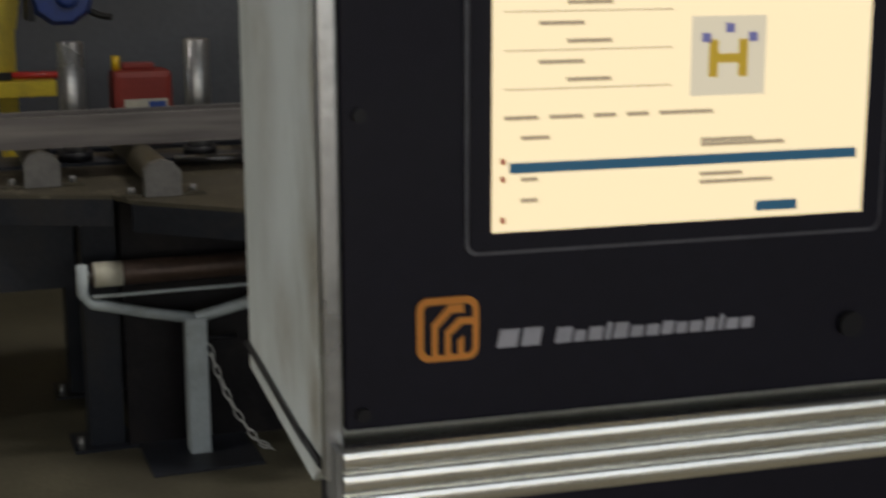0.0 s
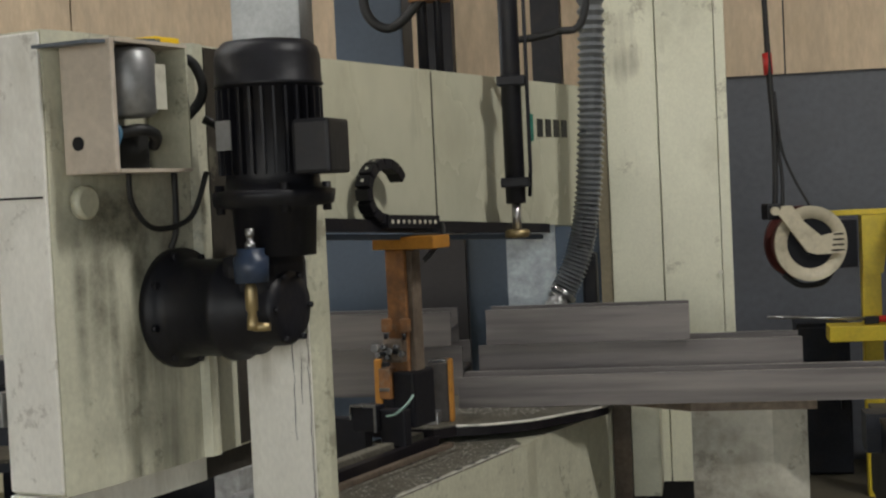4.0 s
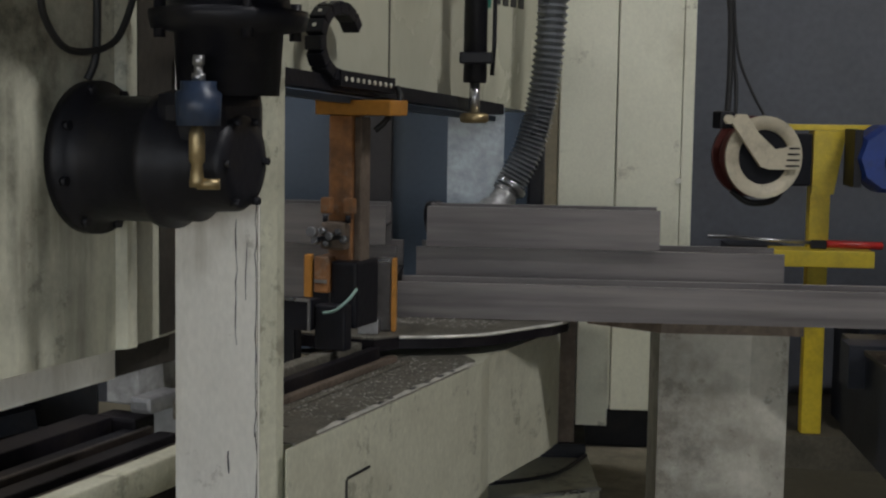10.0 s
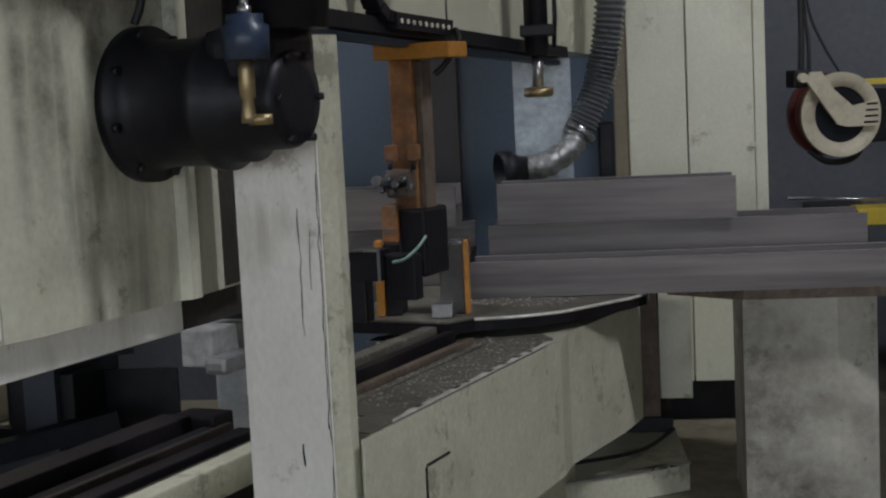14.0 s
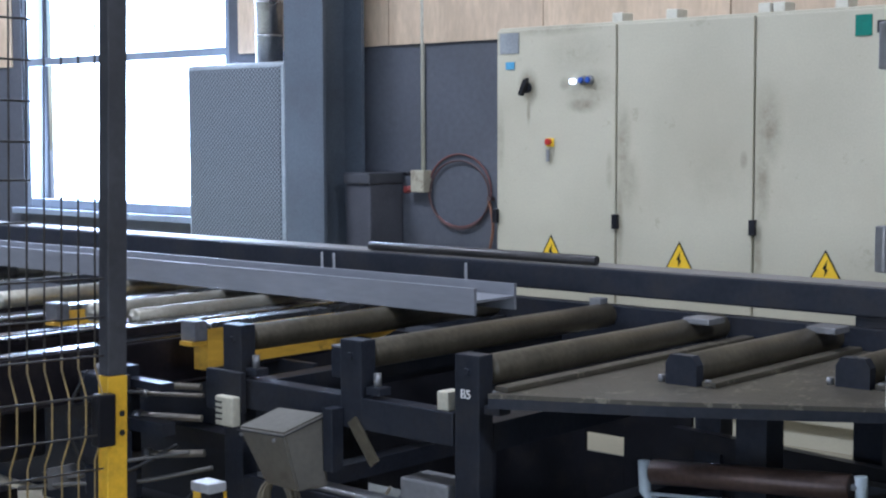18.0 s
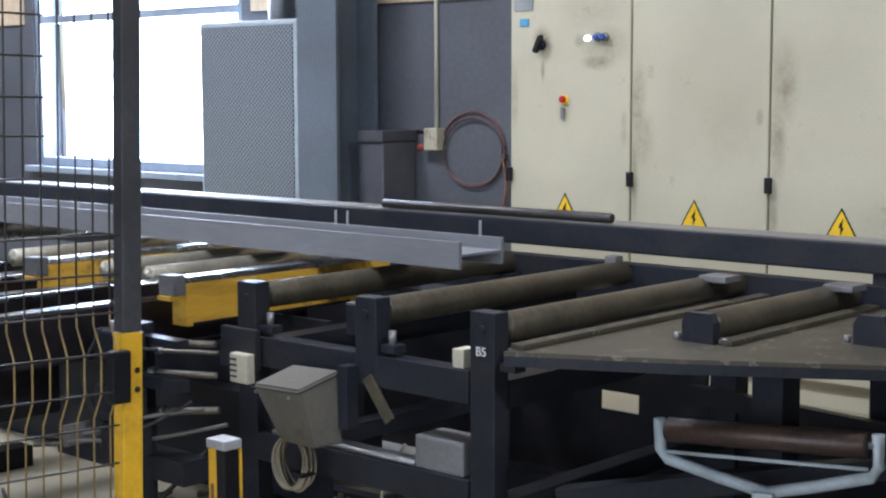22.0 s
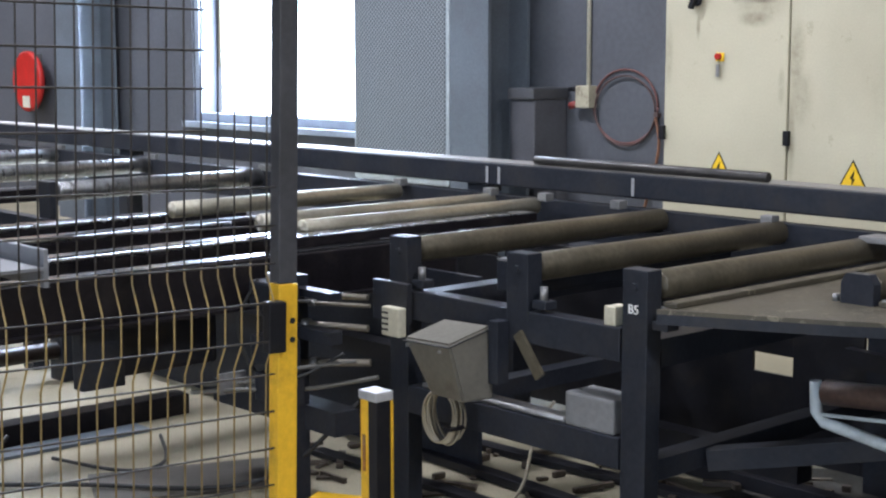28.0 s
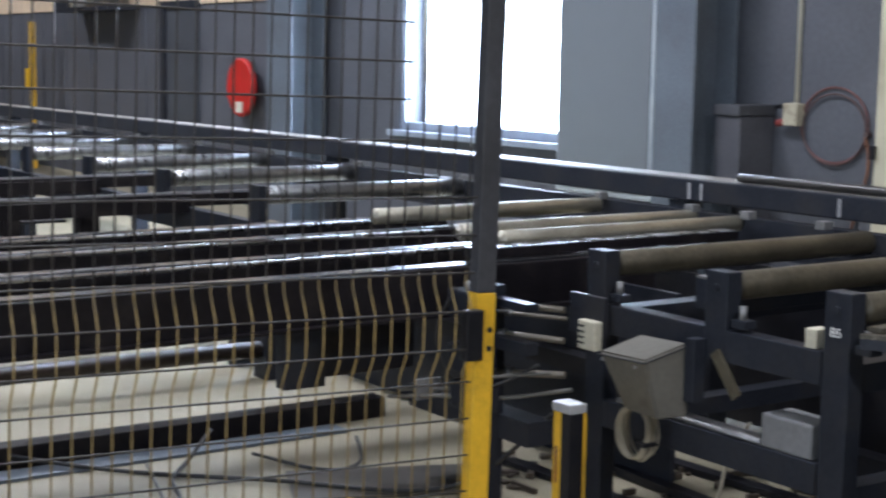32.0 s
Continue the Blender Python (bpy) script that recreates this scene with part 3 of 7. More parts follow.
part("left_bracket", box(B(), -3.6, -3.43, 3.56, 3.583, 0.62, 0.75, bevel=0.004), CHARCOAL, conv)
for x in (-2.525, -3.52):
    part("far_leg", box(B(), x - 0.05, x + 0.05, 4.84, 4.92, 0, 0.8), CHARCOAL, conv)
    part("side_beam", box(B(), x - 0.04, x + 0.04, 3.662, 4.838, 0.62, 0.7), CHARCOAL, conv)
    part("low_tie", box(B(), x - 0.035, x + 0.035, 3.662, 4.838, 0.3, 0.36), CHARCOAL, conv)
part("diagonal_tie", box(B(), -0.7, 0.7, -0.03, 0.03, -0.03, 0.03, Matrix.Translation((-1.9, 4.25, 0.42)) @ Matrix.Rotation(radians(32), 4, "Z") @ Matrix.Rotation(radians(-8), 4, "Y")), CHARCOAL, conv)
part("diagonal_tie", box(B(), -0.75, 0.75, -0.03, 0.03, -0.03, 0.03, Matrix.Translation((-1.95, 4.3, 0.16)) @ Matrix.Rotation(radians(34), 4, "Z") @ Matrix.Rotation(radians(-9), 4, "Y")), CHARCOAL, conv)
bm = B()
prism(bm, [(-2.42, 3.56), (-2.0, 3.77), (-1.53, 4.06), (-1.15, 4.33), (-1.15, 4.925), (-2.42, 4.925)], 0.79, 0.802)
part("deck_plate", bm, DUSTY, conv, "dusty brown deck plate")
for (ax, ay), (bx, by) in (((-2.42, 3.56), (-2.0, 3.77)), ((-2.0, 3.77), (-1.53, 4.06)), ((-1.53, 4.06), (-1.15, 4.33))):
    bm = B()
    quads(bm, [(ax, ay, 0.79), (bx, by, 0.79), (bx, by, 0.762), (ax, ay, 0.762), (ax, ay + 0.012, 0.79), (bx, by + 0.012, 0.79), (bx, by + 0.012, 0.762), (ax, ay + 0.012, 0.762)],
          [(0, 3, 2, 1), (4, 5, 6, 7), (3, 7, 6, 2), (0, 4, 7, 3), (1, 2, 6, 5)])
    part("deck_apron", bm, CHARCOAL, conv)
for x, y0 in ((-2.405, 3.6), (-2.02, 4.02), (-1.64, 4.28)):
    part("deck_strip", box(B(), x - 0.025, x + 0.02, y0, 4.9, 0.803, 0.818, bevel=0.003), DUSTY, conv, "dust-covered angle strip")
NAVY = mat("dark_navy_steel_paint", (0.038, 0.046, 0.062), 0.5, vary=0.15, scale=4, dirt=(0.03, 0.03, 0.032), dirt_amount=0.4, bump=0.06)
part("deck_leg", box(B(), -1.565, -1.47, 4.56, 4.66, 0, 0.789), NAVY, conv)
part("deck_tie", box(B(), -1.85, -1.566, 4.58, 4.64, 0.36, 0.46), NAVY, conv)
part("inner_leg", box(B(), -2.1, -2.0, 4.3, 4.4, 0, 0.789), CHARCOAL, conv)
for x, y in ((-2.47, 4.72), (-2.06, 4.78), (-3.0, 4.87), (-4.1, 4.88), (-4.42, 4.88), (-5.03, 4.9), (-3.7, 4.87)):
    w = 0.05 if x > -2.6 else 0.024
    part("bearing_pad", box(B(), x - w, x + w, y - w, y + w, 0.872, 0.893 if x > -2.6 else 0.905, bevel=0.004), GREY_STEEL, conv)
# dark mottled layer and offcuts on the floor under the conveyor
DARK_LAYER = mat("mottled_dark_layer", (0.028, 0.025, 0.021), 0.75, vary=0.35, scale=3, dirt=(0.085, 0.073, 0.052), dirt_amount=0.35, dirt_scale=5, bump=0.4, bump_scale=90)
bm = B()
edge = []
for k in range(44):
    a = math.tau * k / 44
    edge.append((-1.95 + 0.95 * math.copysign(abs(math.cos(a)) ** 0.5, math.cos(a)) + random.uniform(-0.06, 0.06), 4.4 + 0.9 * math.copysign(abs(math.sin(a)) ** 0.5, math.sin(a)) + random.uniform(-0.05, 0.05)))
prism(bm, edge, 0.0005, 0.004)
solid("oily_dust_layer", bm, DARK_LAYER, "dark mottled layer on the floor under the conveyor", "dust", kind="stuff", at=(-1.95, 4.4, 0))
bm = B()
for k in range(200):
    x, y = random.uniform(-4.3, -1.2), random.uniform(3.6, 4.9)
    l, w, h = random.choice((0.03, 0.04, 0.07, 0.16)) * random.uniform(0.6, 1.3), random.uniform(0.008, 0.03), random.uniform(0.004, 0.022)
    box(bm, -l / 2, l / 2, -w / 2, w / 2, 0.0042, 0.0042 + h, Matrix.Translation((x, y, 0)) @ Matrix.Rotation(random.uniform(0, 6.28), 4, "Z"))
solid("steel_offcuts", bm, mat("brown_offcuts", (0.07, 0.056, 0.042), 0.5, metal=0.3, vary=0.5, scale=3), "small steel offcuts scattered under the conveyor", "offcuts", kind="stuff", at=(-2.4, 4.2, 0))
part("stub_beam", box(B(), -3.25, -3.11, 3.78, 4.8, 0.73, 0.825, bevel=0.004), CHARCOAL, conv)
part("stub_plate", box(B(), -3.25, -3.11, 3.78, 4.8, 0.826, 0.832), GREY_STEEL, conv)
# added dark sheet: fills the dim, cluttered space under the conveyor
part("side_panel", box(B(), -6.1, -3.62, 4.05, 4.07, 0.0, 0.70), CHARCOAL, conv, "dark sheet filling the shaded space under the conveyor")
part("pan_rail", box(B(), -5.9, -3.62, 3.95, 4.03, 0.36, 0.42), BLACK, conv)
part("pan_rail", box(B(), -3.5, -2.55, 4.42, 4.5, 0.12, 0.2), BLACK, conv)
# added black sheets, with gaps, for the shade under the deck
part("back_panel", box(B(), -6.4, -4.3, 4.86, 4.875, 0.05, 0.62), BLACK, conv, "black sheet standing in for the shade under the conveyor")
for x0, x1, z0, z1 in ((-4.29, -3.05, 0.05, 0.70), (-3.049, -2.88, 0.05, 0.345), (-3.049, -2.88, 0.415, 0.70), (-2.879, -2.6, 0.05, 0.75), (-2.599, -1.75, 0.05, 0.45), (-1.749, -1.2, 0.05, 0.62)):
    part("back_panel", box(B(), x0, x1, 4.86, 4.875, z0, z1), BLACK, conv, "black sheet standing in for the shade under the conveyor")
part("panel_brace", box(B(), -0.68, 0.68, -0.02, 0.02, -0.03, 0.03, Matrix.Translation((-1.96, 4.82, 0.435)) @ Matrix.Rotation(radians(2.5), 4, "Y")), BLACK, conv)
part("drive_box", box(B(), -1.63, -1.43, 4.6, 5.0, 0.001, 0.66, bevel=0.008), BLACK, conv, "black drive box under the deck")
# floor-level bars under the conveyor
for x, y, l, a, h in ((-3.55, 3.80, 1.3, 2, 0.02), (-3.45, 4.02, 1.5, -3, 0.03), (-3.5, 4.3, 1.4, 4, 0.025), (-3.3, 4.6, 1.8, 0, 0.05), (-2.0, 3.98, 1.3, 40, 0.05), (-1.75, 4.3, 1.3, 41, 0.05), (-2.45, 3.86, 0.9, 37, 0.04)):
    part("floor_bar", box(B(), -l / 2, l / 2, -0.03, 0.03, 0, h, Matrix.Translation((x, y, 0.0045)) @ Matrix.Rotation(radians(a), 4, "Z"), bevel=0.003), BLACK, conv)
for k in range(5):
    solid("steel_bar", tube(B(), [(-3.4 + 0.02 * k, 3.605 + 0.012 * k, 0.425), (-3.0, 3.61 + 0.011 * k, 0.425), (-2.79, 3.61 + 0.010 * k, 0.425)], 0.009), GREY_STEEL, "loose shiny steel bar lying on the conveyor crossbar", "steel bar", "loose bars", at=(-3.0, 3.63, 0.416))
solid("grey_block", box(B(), -2.785, -2.6, 3.6, 3.72, 0.416, 0.515, bevel=0.008), mat("grey_casting", (0.16, 0.16, 0.16), 0.6, bump=0.2), "dull grey block lying on the lower crossbar", "block", at=(-2.69, 3.66, 0.416))
bm = B()
for k in range(4):
    box(bm, -0.32, 0.32, -0.07, 0.07, 0.02 * k, 0.02 * k + 0.015, Matrix.Translation((-2.1, 3.72, 0.002)) @ Matrix.Rotation(radians(30 + 5 * k), 4, "Z"), bevel=0.003)
solid("scrap_profiles", bm, GREY_STEEL, "shiny scrap steel profiles lying on the floor", "scrap", at=(-2.1, 3.72, 0))
scr = solid("scrap_wood", box(B(), -0.05, 0.05, -0.02, 0.02, 0, 0.22, Matrix.Translation((-1.86, 3.6, 0)) @ Matrix.Rotation(radians(24), 4, "Y")), mat("raw_wood", (0.32, 0.22, 0.12), 0.8), "split piece of wood leaning under the conveyor", "wood", at=(-1.86, 3.6, 0))
part("hanging_bracket", box(B(), -0.017, 0.017, -0.006, 0.006, -0.075, 0.075, Matrix.Translation((-2.915, 3.585, 0.60)) @ Matrix.Rotation(radians(-38), 4, "Y")), ROLLER, conv)
CREAM_P = mat("old_cream_plastic", (0.5, 0.47, 0.36), 0.5)
part("limit_switch", box(B(), -3.515, -3.43, 3.525, 3.558, 0.582, 0.676, bevel=0.006), CREAM_P, conv, "cream plastic switch box")
for k in range(4):
    part("terminal_slot", box(B(), -3.51, -3.48, 3.522, 3.5245, 0.60 + 0.018 * k, 0.606 + 0.018 * k), RUBBER, conv)
part("sensor", box(B(), -2.64, -2.6, 3.6, 3.66, 0.726, 0.78, bevel=0.004), CREAM_P, conv)
# junction box with its coil of cable
jb = thing("junction_box", (-3.22, 3.5, 0.41), "dull grey metal junction box hung on the conveyor frame", "junction box")
bm = B()
quads(bm, [(-3.20, 3.455, 0.455), (-3.055, 3.455, 0.452), (-3.04, 3.565, 0.452), (-3.19, 3.565, 0.455), (-3.283, 3.42, 0.622), (-3.08, 3.42, 0.628), (-3.052, 3.565, 0.672), (-3.258, 3.565, 0.665)],
      [(0, 3, 2, 1), (4, 5, 6, 7), (0, 1, 5, 4), (1, 2, 6, 5), (2, 3, 7, 6), (3, 0, 4, 7)])
bmesh.ops.bevel(bm, geom=list(bm.edges), offset=0.006, segments=2, affect="EDGES")
BOXG = mat("dull_grey_box_paint", (0.125, 0.117, 0.096), 0.4, vary=0.15, dirt=(0.09, 0.08, 0.065), dirt_amount=0.5, spots=(0.07, 0.06, 0.045), spot_amount=0.5)
part("box_shell", bm, BOXG, jb)
part("lid_seam", tube(B(), [(-3.285, 3.419, 0.612), (-3.08, 3.419, 0.618), (-3.05, 3.56, 0.66)], 0.0025, 5), RUBBER, jb)
for bx0 in (-3.27, -3.125):
    part("lid_screw", rod(B(), (bx0, 3.432, 0.60), (bx0, 3.42, 0.60), 0.006, 8), GREY_STEEL, jb)
part("back_plate", box(B(), -3.045, -3.005, 3.545, 3.592, 0.50, 0.69, bevel=0.003), CHARCOAL, jb)
for k in range(11):
    rx, rz = random.uniform(0.045, 0.06), random.uniform(0.075, 0.092)
    cx, cy, ph = -3.215 + random.uniform(-0.008, 0.008), 3.50 + 0.004 * k, random.uniform(-0.15, 0.15)
    part("cable_loop", tube(B(), [(cx + rx * math.sin(a) * (1 + 0.12 * math.cos(a)), cy + 0.01 * math.sin(a + ph), 0.375 + rz * math.cos(a + ph)) for a in [math.tau * i / 26 for i in range(27)]], 0.0042, 6), mat("tan_cable", (0.34, 0.3, 0.22), 0.5, spread=0.25), jb, "dusty tan cable")
part("cable_tie", box(B(), -3.19, -3.15, 3.49, 3.555, 0.34, 0.352), BLACK, jb)

# ---- next conveyor sections ----
conv2 = thing("roller_conveyor", (-11, 3.8, 0), "long section of roller conveyor with shiny worn rollers", "conveyor")
far = roller_mesh("roller", 3.76, 4.92, 0.045, mat("dull_shiny_steel", (0.19, 0.195, 0.2), 0.3, metal=0.85, vary=0.25, scale=9, dirt=(0.08, 0.07, 0.06), dirt_amount=0.4, dirt_scale=6, stretch=(1, 3, 1), bump=0.05))
for i in range(11):
    x = -6.15 - i * 1.09
    roller(far, x, TOP - 0.045, conv2)
    part("end_bracket", box(B(), x - 0.055, x + 0.055, 3.715, 3.755, 0.72, 0.89, bevel=0.004), CHARCOAL, conv2)
    part("bearing_pad", box(B(), x - 0.04, x + 0.04, 4.93, 4.955, 0.872, 0.9), GREY_STEEL, conv2)
part("front_beam", box(B(), -17.5, -6.05, 3.70, 3.76, 0.60, 0.718), CHARCOAL, conv2)
for x in (-6.3, -9.4, -12.6, -15.9):
    part("leg", box(B(), x - 0.05, x + 0.05, 3.68, 3.76, 0, 0.6), CHARCOAL, conv2)

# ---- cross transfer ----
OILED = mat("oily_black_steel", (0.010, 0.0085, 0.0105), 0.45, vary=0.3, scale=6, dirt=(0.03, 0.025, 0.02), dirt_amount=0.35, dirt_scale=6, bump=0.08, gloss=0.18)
BROWN_STEEL = mat("brown_oiled_steel", (0.045, 0.035, 0.03), 0.32, metal=0.4, vary=0.25)
WORN_TOP = mat("worn_rail_top", (0.21, 0.215, 0.23), 0.25, metal=0.9, vary=0.2, scale=9, dirt=(0.045, 0.04, 0.036), dirt_amount=0.35, dirt_scale=8, bump=0.01, stretch=(1, 0.15, 1))
tr = thing("transfer_rails", (-4.6, 2.2, 0), "dark steel cross-transfer rails with worn shiny tops", "transfer rails")
for x, h in ((-4.0, 0.165), (-4.44, 0.12), (-4.95, 0.2), (-5.36, 0.12)):
    part("rail_beam", box(B(), x - 0.05, x + 0.05, -1.5, 4.25, 0.8 - h, 0.796, bevel=0.004), OILED, tr)
    part("wear_strip", box(B(), x - 0.034, x + 0.034, -1.5, 4.24, 0.797, 0.803), WORN_TOP, tr, "worn shiny strip")
    part("bottom_flange", box(B(), x + 0.0505, x + 0.085, -1.5, 4.2, 0.802 - h, 0.812 - h), OILED, tr)
    if x < -4.2:
        part("guide_rod", rod(B(), (x + 0.11, -1.5, 0.80), (x + 0.11, 3.85, 0.80), 0.009), POLISHED, tr)
for x in (-4.2, -5.15):
    for y in (-1.2, 1.0):
        part("leg", box(B(), x - 0.05, x + 0.05, y - 0.05, y + 0.05, 0.001, 0.62), CHARCOAL, tr)
        part("sleeper", box(B(), x - 0.3, x + 0.3, y - 0.04, y + 0.04, 0.60, 0.675), CHARCOAL, tr)
part("low_beam", box(B(), -5.15, -5.05, -1.5, 3.77, 0.001, 0.085, bevel=0.004), OILED, tr)
part("beam_foot", box(B(), -5.02, -4.9, -1.5, 3.5, 0.001, 0.012), STEEL_BLUE, tr)
part("drive_shaft", rod(B(), (-5.98, -1.5, 0.14), (-5.98, 3.85, 0.14), 0.04, 16), BROWN_STEEL, tr, "long brown drive shaft")
part("wear_plate", box(B(), -4.118, -4.03, 3.5, 4.76, 0.806, 0.838, bevel=0.003), OILED, tr)
part("plate_top", box(B(), -4.116, -4.032, 3.5, 4.75, 0.8385, 0.842), POLISHED, tr, "worn shiny plate top")
for y in (4.3, 4.7):
    part("plate_foot", box(B(), -4.1, -4.05, y - 0.05, y + 0.05, 0.0, 0.805), CHARCOAL, tr)
for y in (-1.3, 1.4, 3.7):
    part("shaft_bearing", box(B(), -6.04, -5.92, y - 0.04, y + 0.04, 0.001, 0.21), CHARCOAL, tr)
part("motor_block", box(B(), -4.3, -4.08, 2.9, 3.28, 0.44, 0.62, bevel=0.02), BLACK, tr)
part("motor_plate", box(B(), -4.04, -3.98, 2.72, 2.87, 0.44, 0.63, bevel=0.006), CHARCOAL, tr)
part("sensor_plate", box(B(), -3.96, -3.95, 3.2, 3.3, 0.36, 0.43), GREY_STEEL, tr)
NAVY_GLOSS = mat("glossy_navy_paint", (0.028, 0.038, 0.062), 0.32, vary=0.2, scale=3, dirt=(0.05, 0.055, 0.07), dirt_amount=0.35, dirt_scale=5, bump=0.05)
tr2 = thing("transfer_rails", (-8.5, 1.2, 0), "further dark steel cross-transfer rails", "transfer rails")
# added black sheets that keep the floor between these rails dark
part("drip_pan", box(B(), -9.7, -8.35, -3.0, 3.6, 0.5, 0.515), BLACK, tr2)
part("drip_pan", box(B(), -16.0, -9.75, -3.0, 3.6, 0.5, 0.515), BLACK, tr2)
for x in (-6.96, -8.17):
    part("rail_beam", box(B(), x - 0.07, x + 0.07, -3.0, 4.6, 0.72, 0.785, bevel=0.005), OILED, tr2)
    part("wear_strip", box(B(), x - 0.012, x + 0.012, -3.0, 4.58, 0.786, 0.791), GREY_STEEL, tr2, "thin worn strip")
    part("side_rail", box(B(), x + 0.13, x + 0.15, -3.0, 3.69, 0.70, 0.775), OILED, tr2)
    for y in (-2.5, 0.5, 3.2):
        part("leg", box(B(), x - 0.05, x + 0.05, y - 0.05, y + 0.05, 0.001, 0.70), OILED, tr2)
for x in (-9.3, -9.97, -11.3, -13.2):
    part("rail_beam", box(B(), x - 0.07, x + 0.07, -3.0, 3.55 if x < -9.5 else 3.3, 0.60, 0.87, bevel=0.005), NAVY_GLOSS, tr2, "glossy dark navy rail")
    part("wear_strip", box(B(), x + 0.045, x + 0.065, -3.0, 3.53 if x < -9.5 else 3.28, 0.871, 0.877), BROWN_STEEL, tr2)
    for y in (-2.5, 0.5, 3.2):
        part("leg", box(B(), x - 0.05, x + 0.05, y - 0.05, y + 0.05, 0.001, 0.62), OILED, tr2)
STOCK2 = mat("blue_black_steel", (0.022, 0.03, 0.05), 0.35, metal=0.4, vary=0.2, dirt=(0.1, 0.1, 0.11), dirt_amount=0.3)
for x0, y, w in ((-9.4, 2.2, 0.2), (-9.6, 1.6, 0.2), (-9.2, 0.9, 0.2), (-10.2, 0.1, 0.2)):
    bm = B()
    h_beam(bm, x0 - 6.5, x0, y, 0.88, w, 0.11)
    solid("steel_beam", bm, STOCK2, "dark steel beam stored on the transfer rails", "steel beam", "stored beams", at=(x0 - 3, y, 0.88))


# moving beam and the yellow carriages under it
bm = B()
h_beam(bm, -15.1, -3.1, 4.3, TOP + 0.002, 0.225, 0.09)
moved_beam = solid("primed_beam", bm, PRIMER, "long grey-primed steel H-beam lying on its side", "steel beam", at=(-9.1, 4.41, TOP + 0.002))
SCRATCHED = mat("scratched_yellow_paint", (0.62, 0.36, 0.035), 0.5, vary=0.12, scale=4, spots=(0.05, 0.035, 0.02), spot_amount=0.7, spot_scale=14, dirt=(0.06, 0.035, 0.015), dirt_amount=0.35, dirt_scale=9, bump=0.06, stretch=(1, 0.25, 1.6))


def transfer_arm(x):
    arm = thing("transfer_carriage", (x, 4.2, 0.67), "scratched yellow transfer carriage with shiny steel top", "carriage", "transfer carriages")
    prof = [(3.735, 0.695), (4.50, 0.695), (4.70, 0.755), (4.70, 0.838), (3.735, 0.838)]
    part("arm_body", prism(B(), prof, x - 0.005, x + 0.07, Matrix(((0, 0, 1, 0), (1, 0, 0, 0), (0, 1, 0, 0), (0, 0, 0, 1)))), SCRATCHED, arm)
    part("slide_strip", box(B(), x - 0.005, x + 0.068, 3.74, 4.69, 0.839, 0.858), POLISHED, arm, "shiny steel slide strip")
    part("end_stop", box(B(), x - 0.005, x + 0.07, 3.68, 3.734, 0.80, 0.868, bevel=0.003), mat("dull_end_steel", (0.15, 0.15, 0.155), 0.5, metal=0.3, vary=0.2), arm, "dull grey end block")
    part("stop_foot", box(B(), x, x + 0.065, 3.67, 3.734, 0.785, 0.799), SCRATCHED, arm)
    part("lower_lip", box(B(), x + 0.0705, x + 0.078, 3.76, 4.48, 0.696, 0.706), BLACK, arm)
    for y, z, l in ((3.95, 0.80, 0.2), (4.2, 0.77, 0.14), (4.42, 0.73, 0.1)):
        part("scuff", prism(B(), [(y, z), (y + l, z - 0.012), (y + l, z - 0.004), (y + 0.03, z + 0.01)], x + 0.0702, x + 0.0712, Matrix(((0, 0, 1, 0), (1, 0, 0, 0), (0, 1, 0, 0), (0, 0, 0, 1)))), BLACK, arm, "black scuff mark")
    return arm


ARMS = [transfer_arm(-3.872), transfer_arm(-4.68)]

# ---- band saw ----
SAW = Matrix.Translation((-0.56, 3.1, 0)) @ Matrix.Rotation(radians(-18), 4, "Z")   # local x: out of the bow's face, local y: along the bow
SIDE = SAW @ Matrix(((0, 0, 1, 0), (1, 0, 0, 0), (0, 1, 0, 0), (0, 0, 0, 1)))       # outlines of (along, up), depth out of the face
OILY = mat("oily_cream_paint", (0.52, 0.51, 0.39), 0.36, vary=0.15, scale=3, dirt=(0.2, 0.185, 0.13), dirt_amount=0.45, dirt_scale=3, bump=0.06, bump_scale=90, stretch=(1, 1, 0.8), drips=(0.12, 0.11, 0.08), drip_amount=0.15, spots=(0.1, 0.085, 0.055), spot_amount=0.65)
RUST = mat("rusty_orange_paint", (0.33, 0.14, 0.04), 0.6, vary=0.3, scale=9, dirt=(0.085, 0.05, 0.03), dirt_amount=0.6, dirt_scale=11, bump=0.25, spots=(0.2, 0.16, 0.12), spot_amount=0.6, spot_scale=30)
ORANGE = mat("orange_paint", (0.46, 0.2, 0.025), 0.5, vary=0.15, dirt=(0.12, 0.06, 0.02), dirt_amount=0.35, dirt_scale=9)
BED = mat("chip_covered_bed", (0.12, 0.11, 0.086), 0.5, metal=0.2, vary=0.35, scale=8, spots=(0.4, 0.38, 0.32), spot_amount=0.5, spot_scale=110, dirt=(0.23, 0.215, 0.17), dirt_amount=0.45, dirt_scale=22, bump=0.5, bump_scale=150)
MACHINED = mat("machined_steel", (0.4, 0.4, 0.4), 0.3, metal=0.9, vary=0.15, scale=8, dirt=(0.12, 0.1, 0.08), dirt_amount=0.3, dirt_scale=10, bump=0.05)
BRASS = mat("brass_fitting", (0.36, 0.28, 0.15), 0.42, metal=0.9)
BLUE_STEEL = mat("blue_panel_paint", (0.055, 0.078, 0.112), 0.5, vary=0.12, scale=2, dirt=(0.06, 0.075, 0.09), dirt_amount=0.3, bump=0.05)
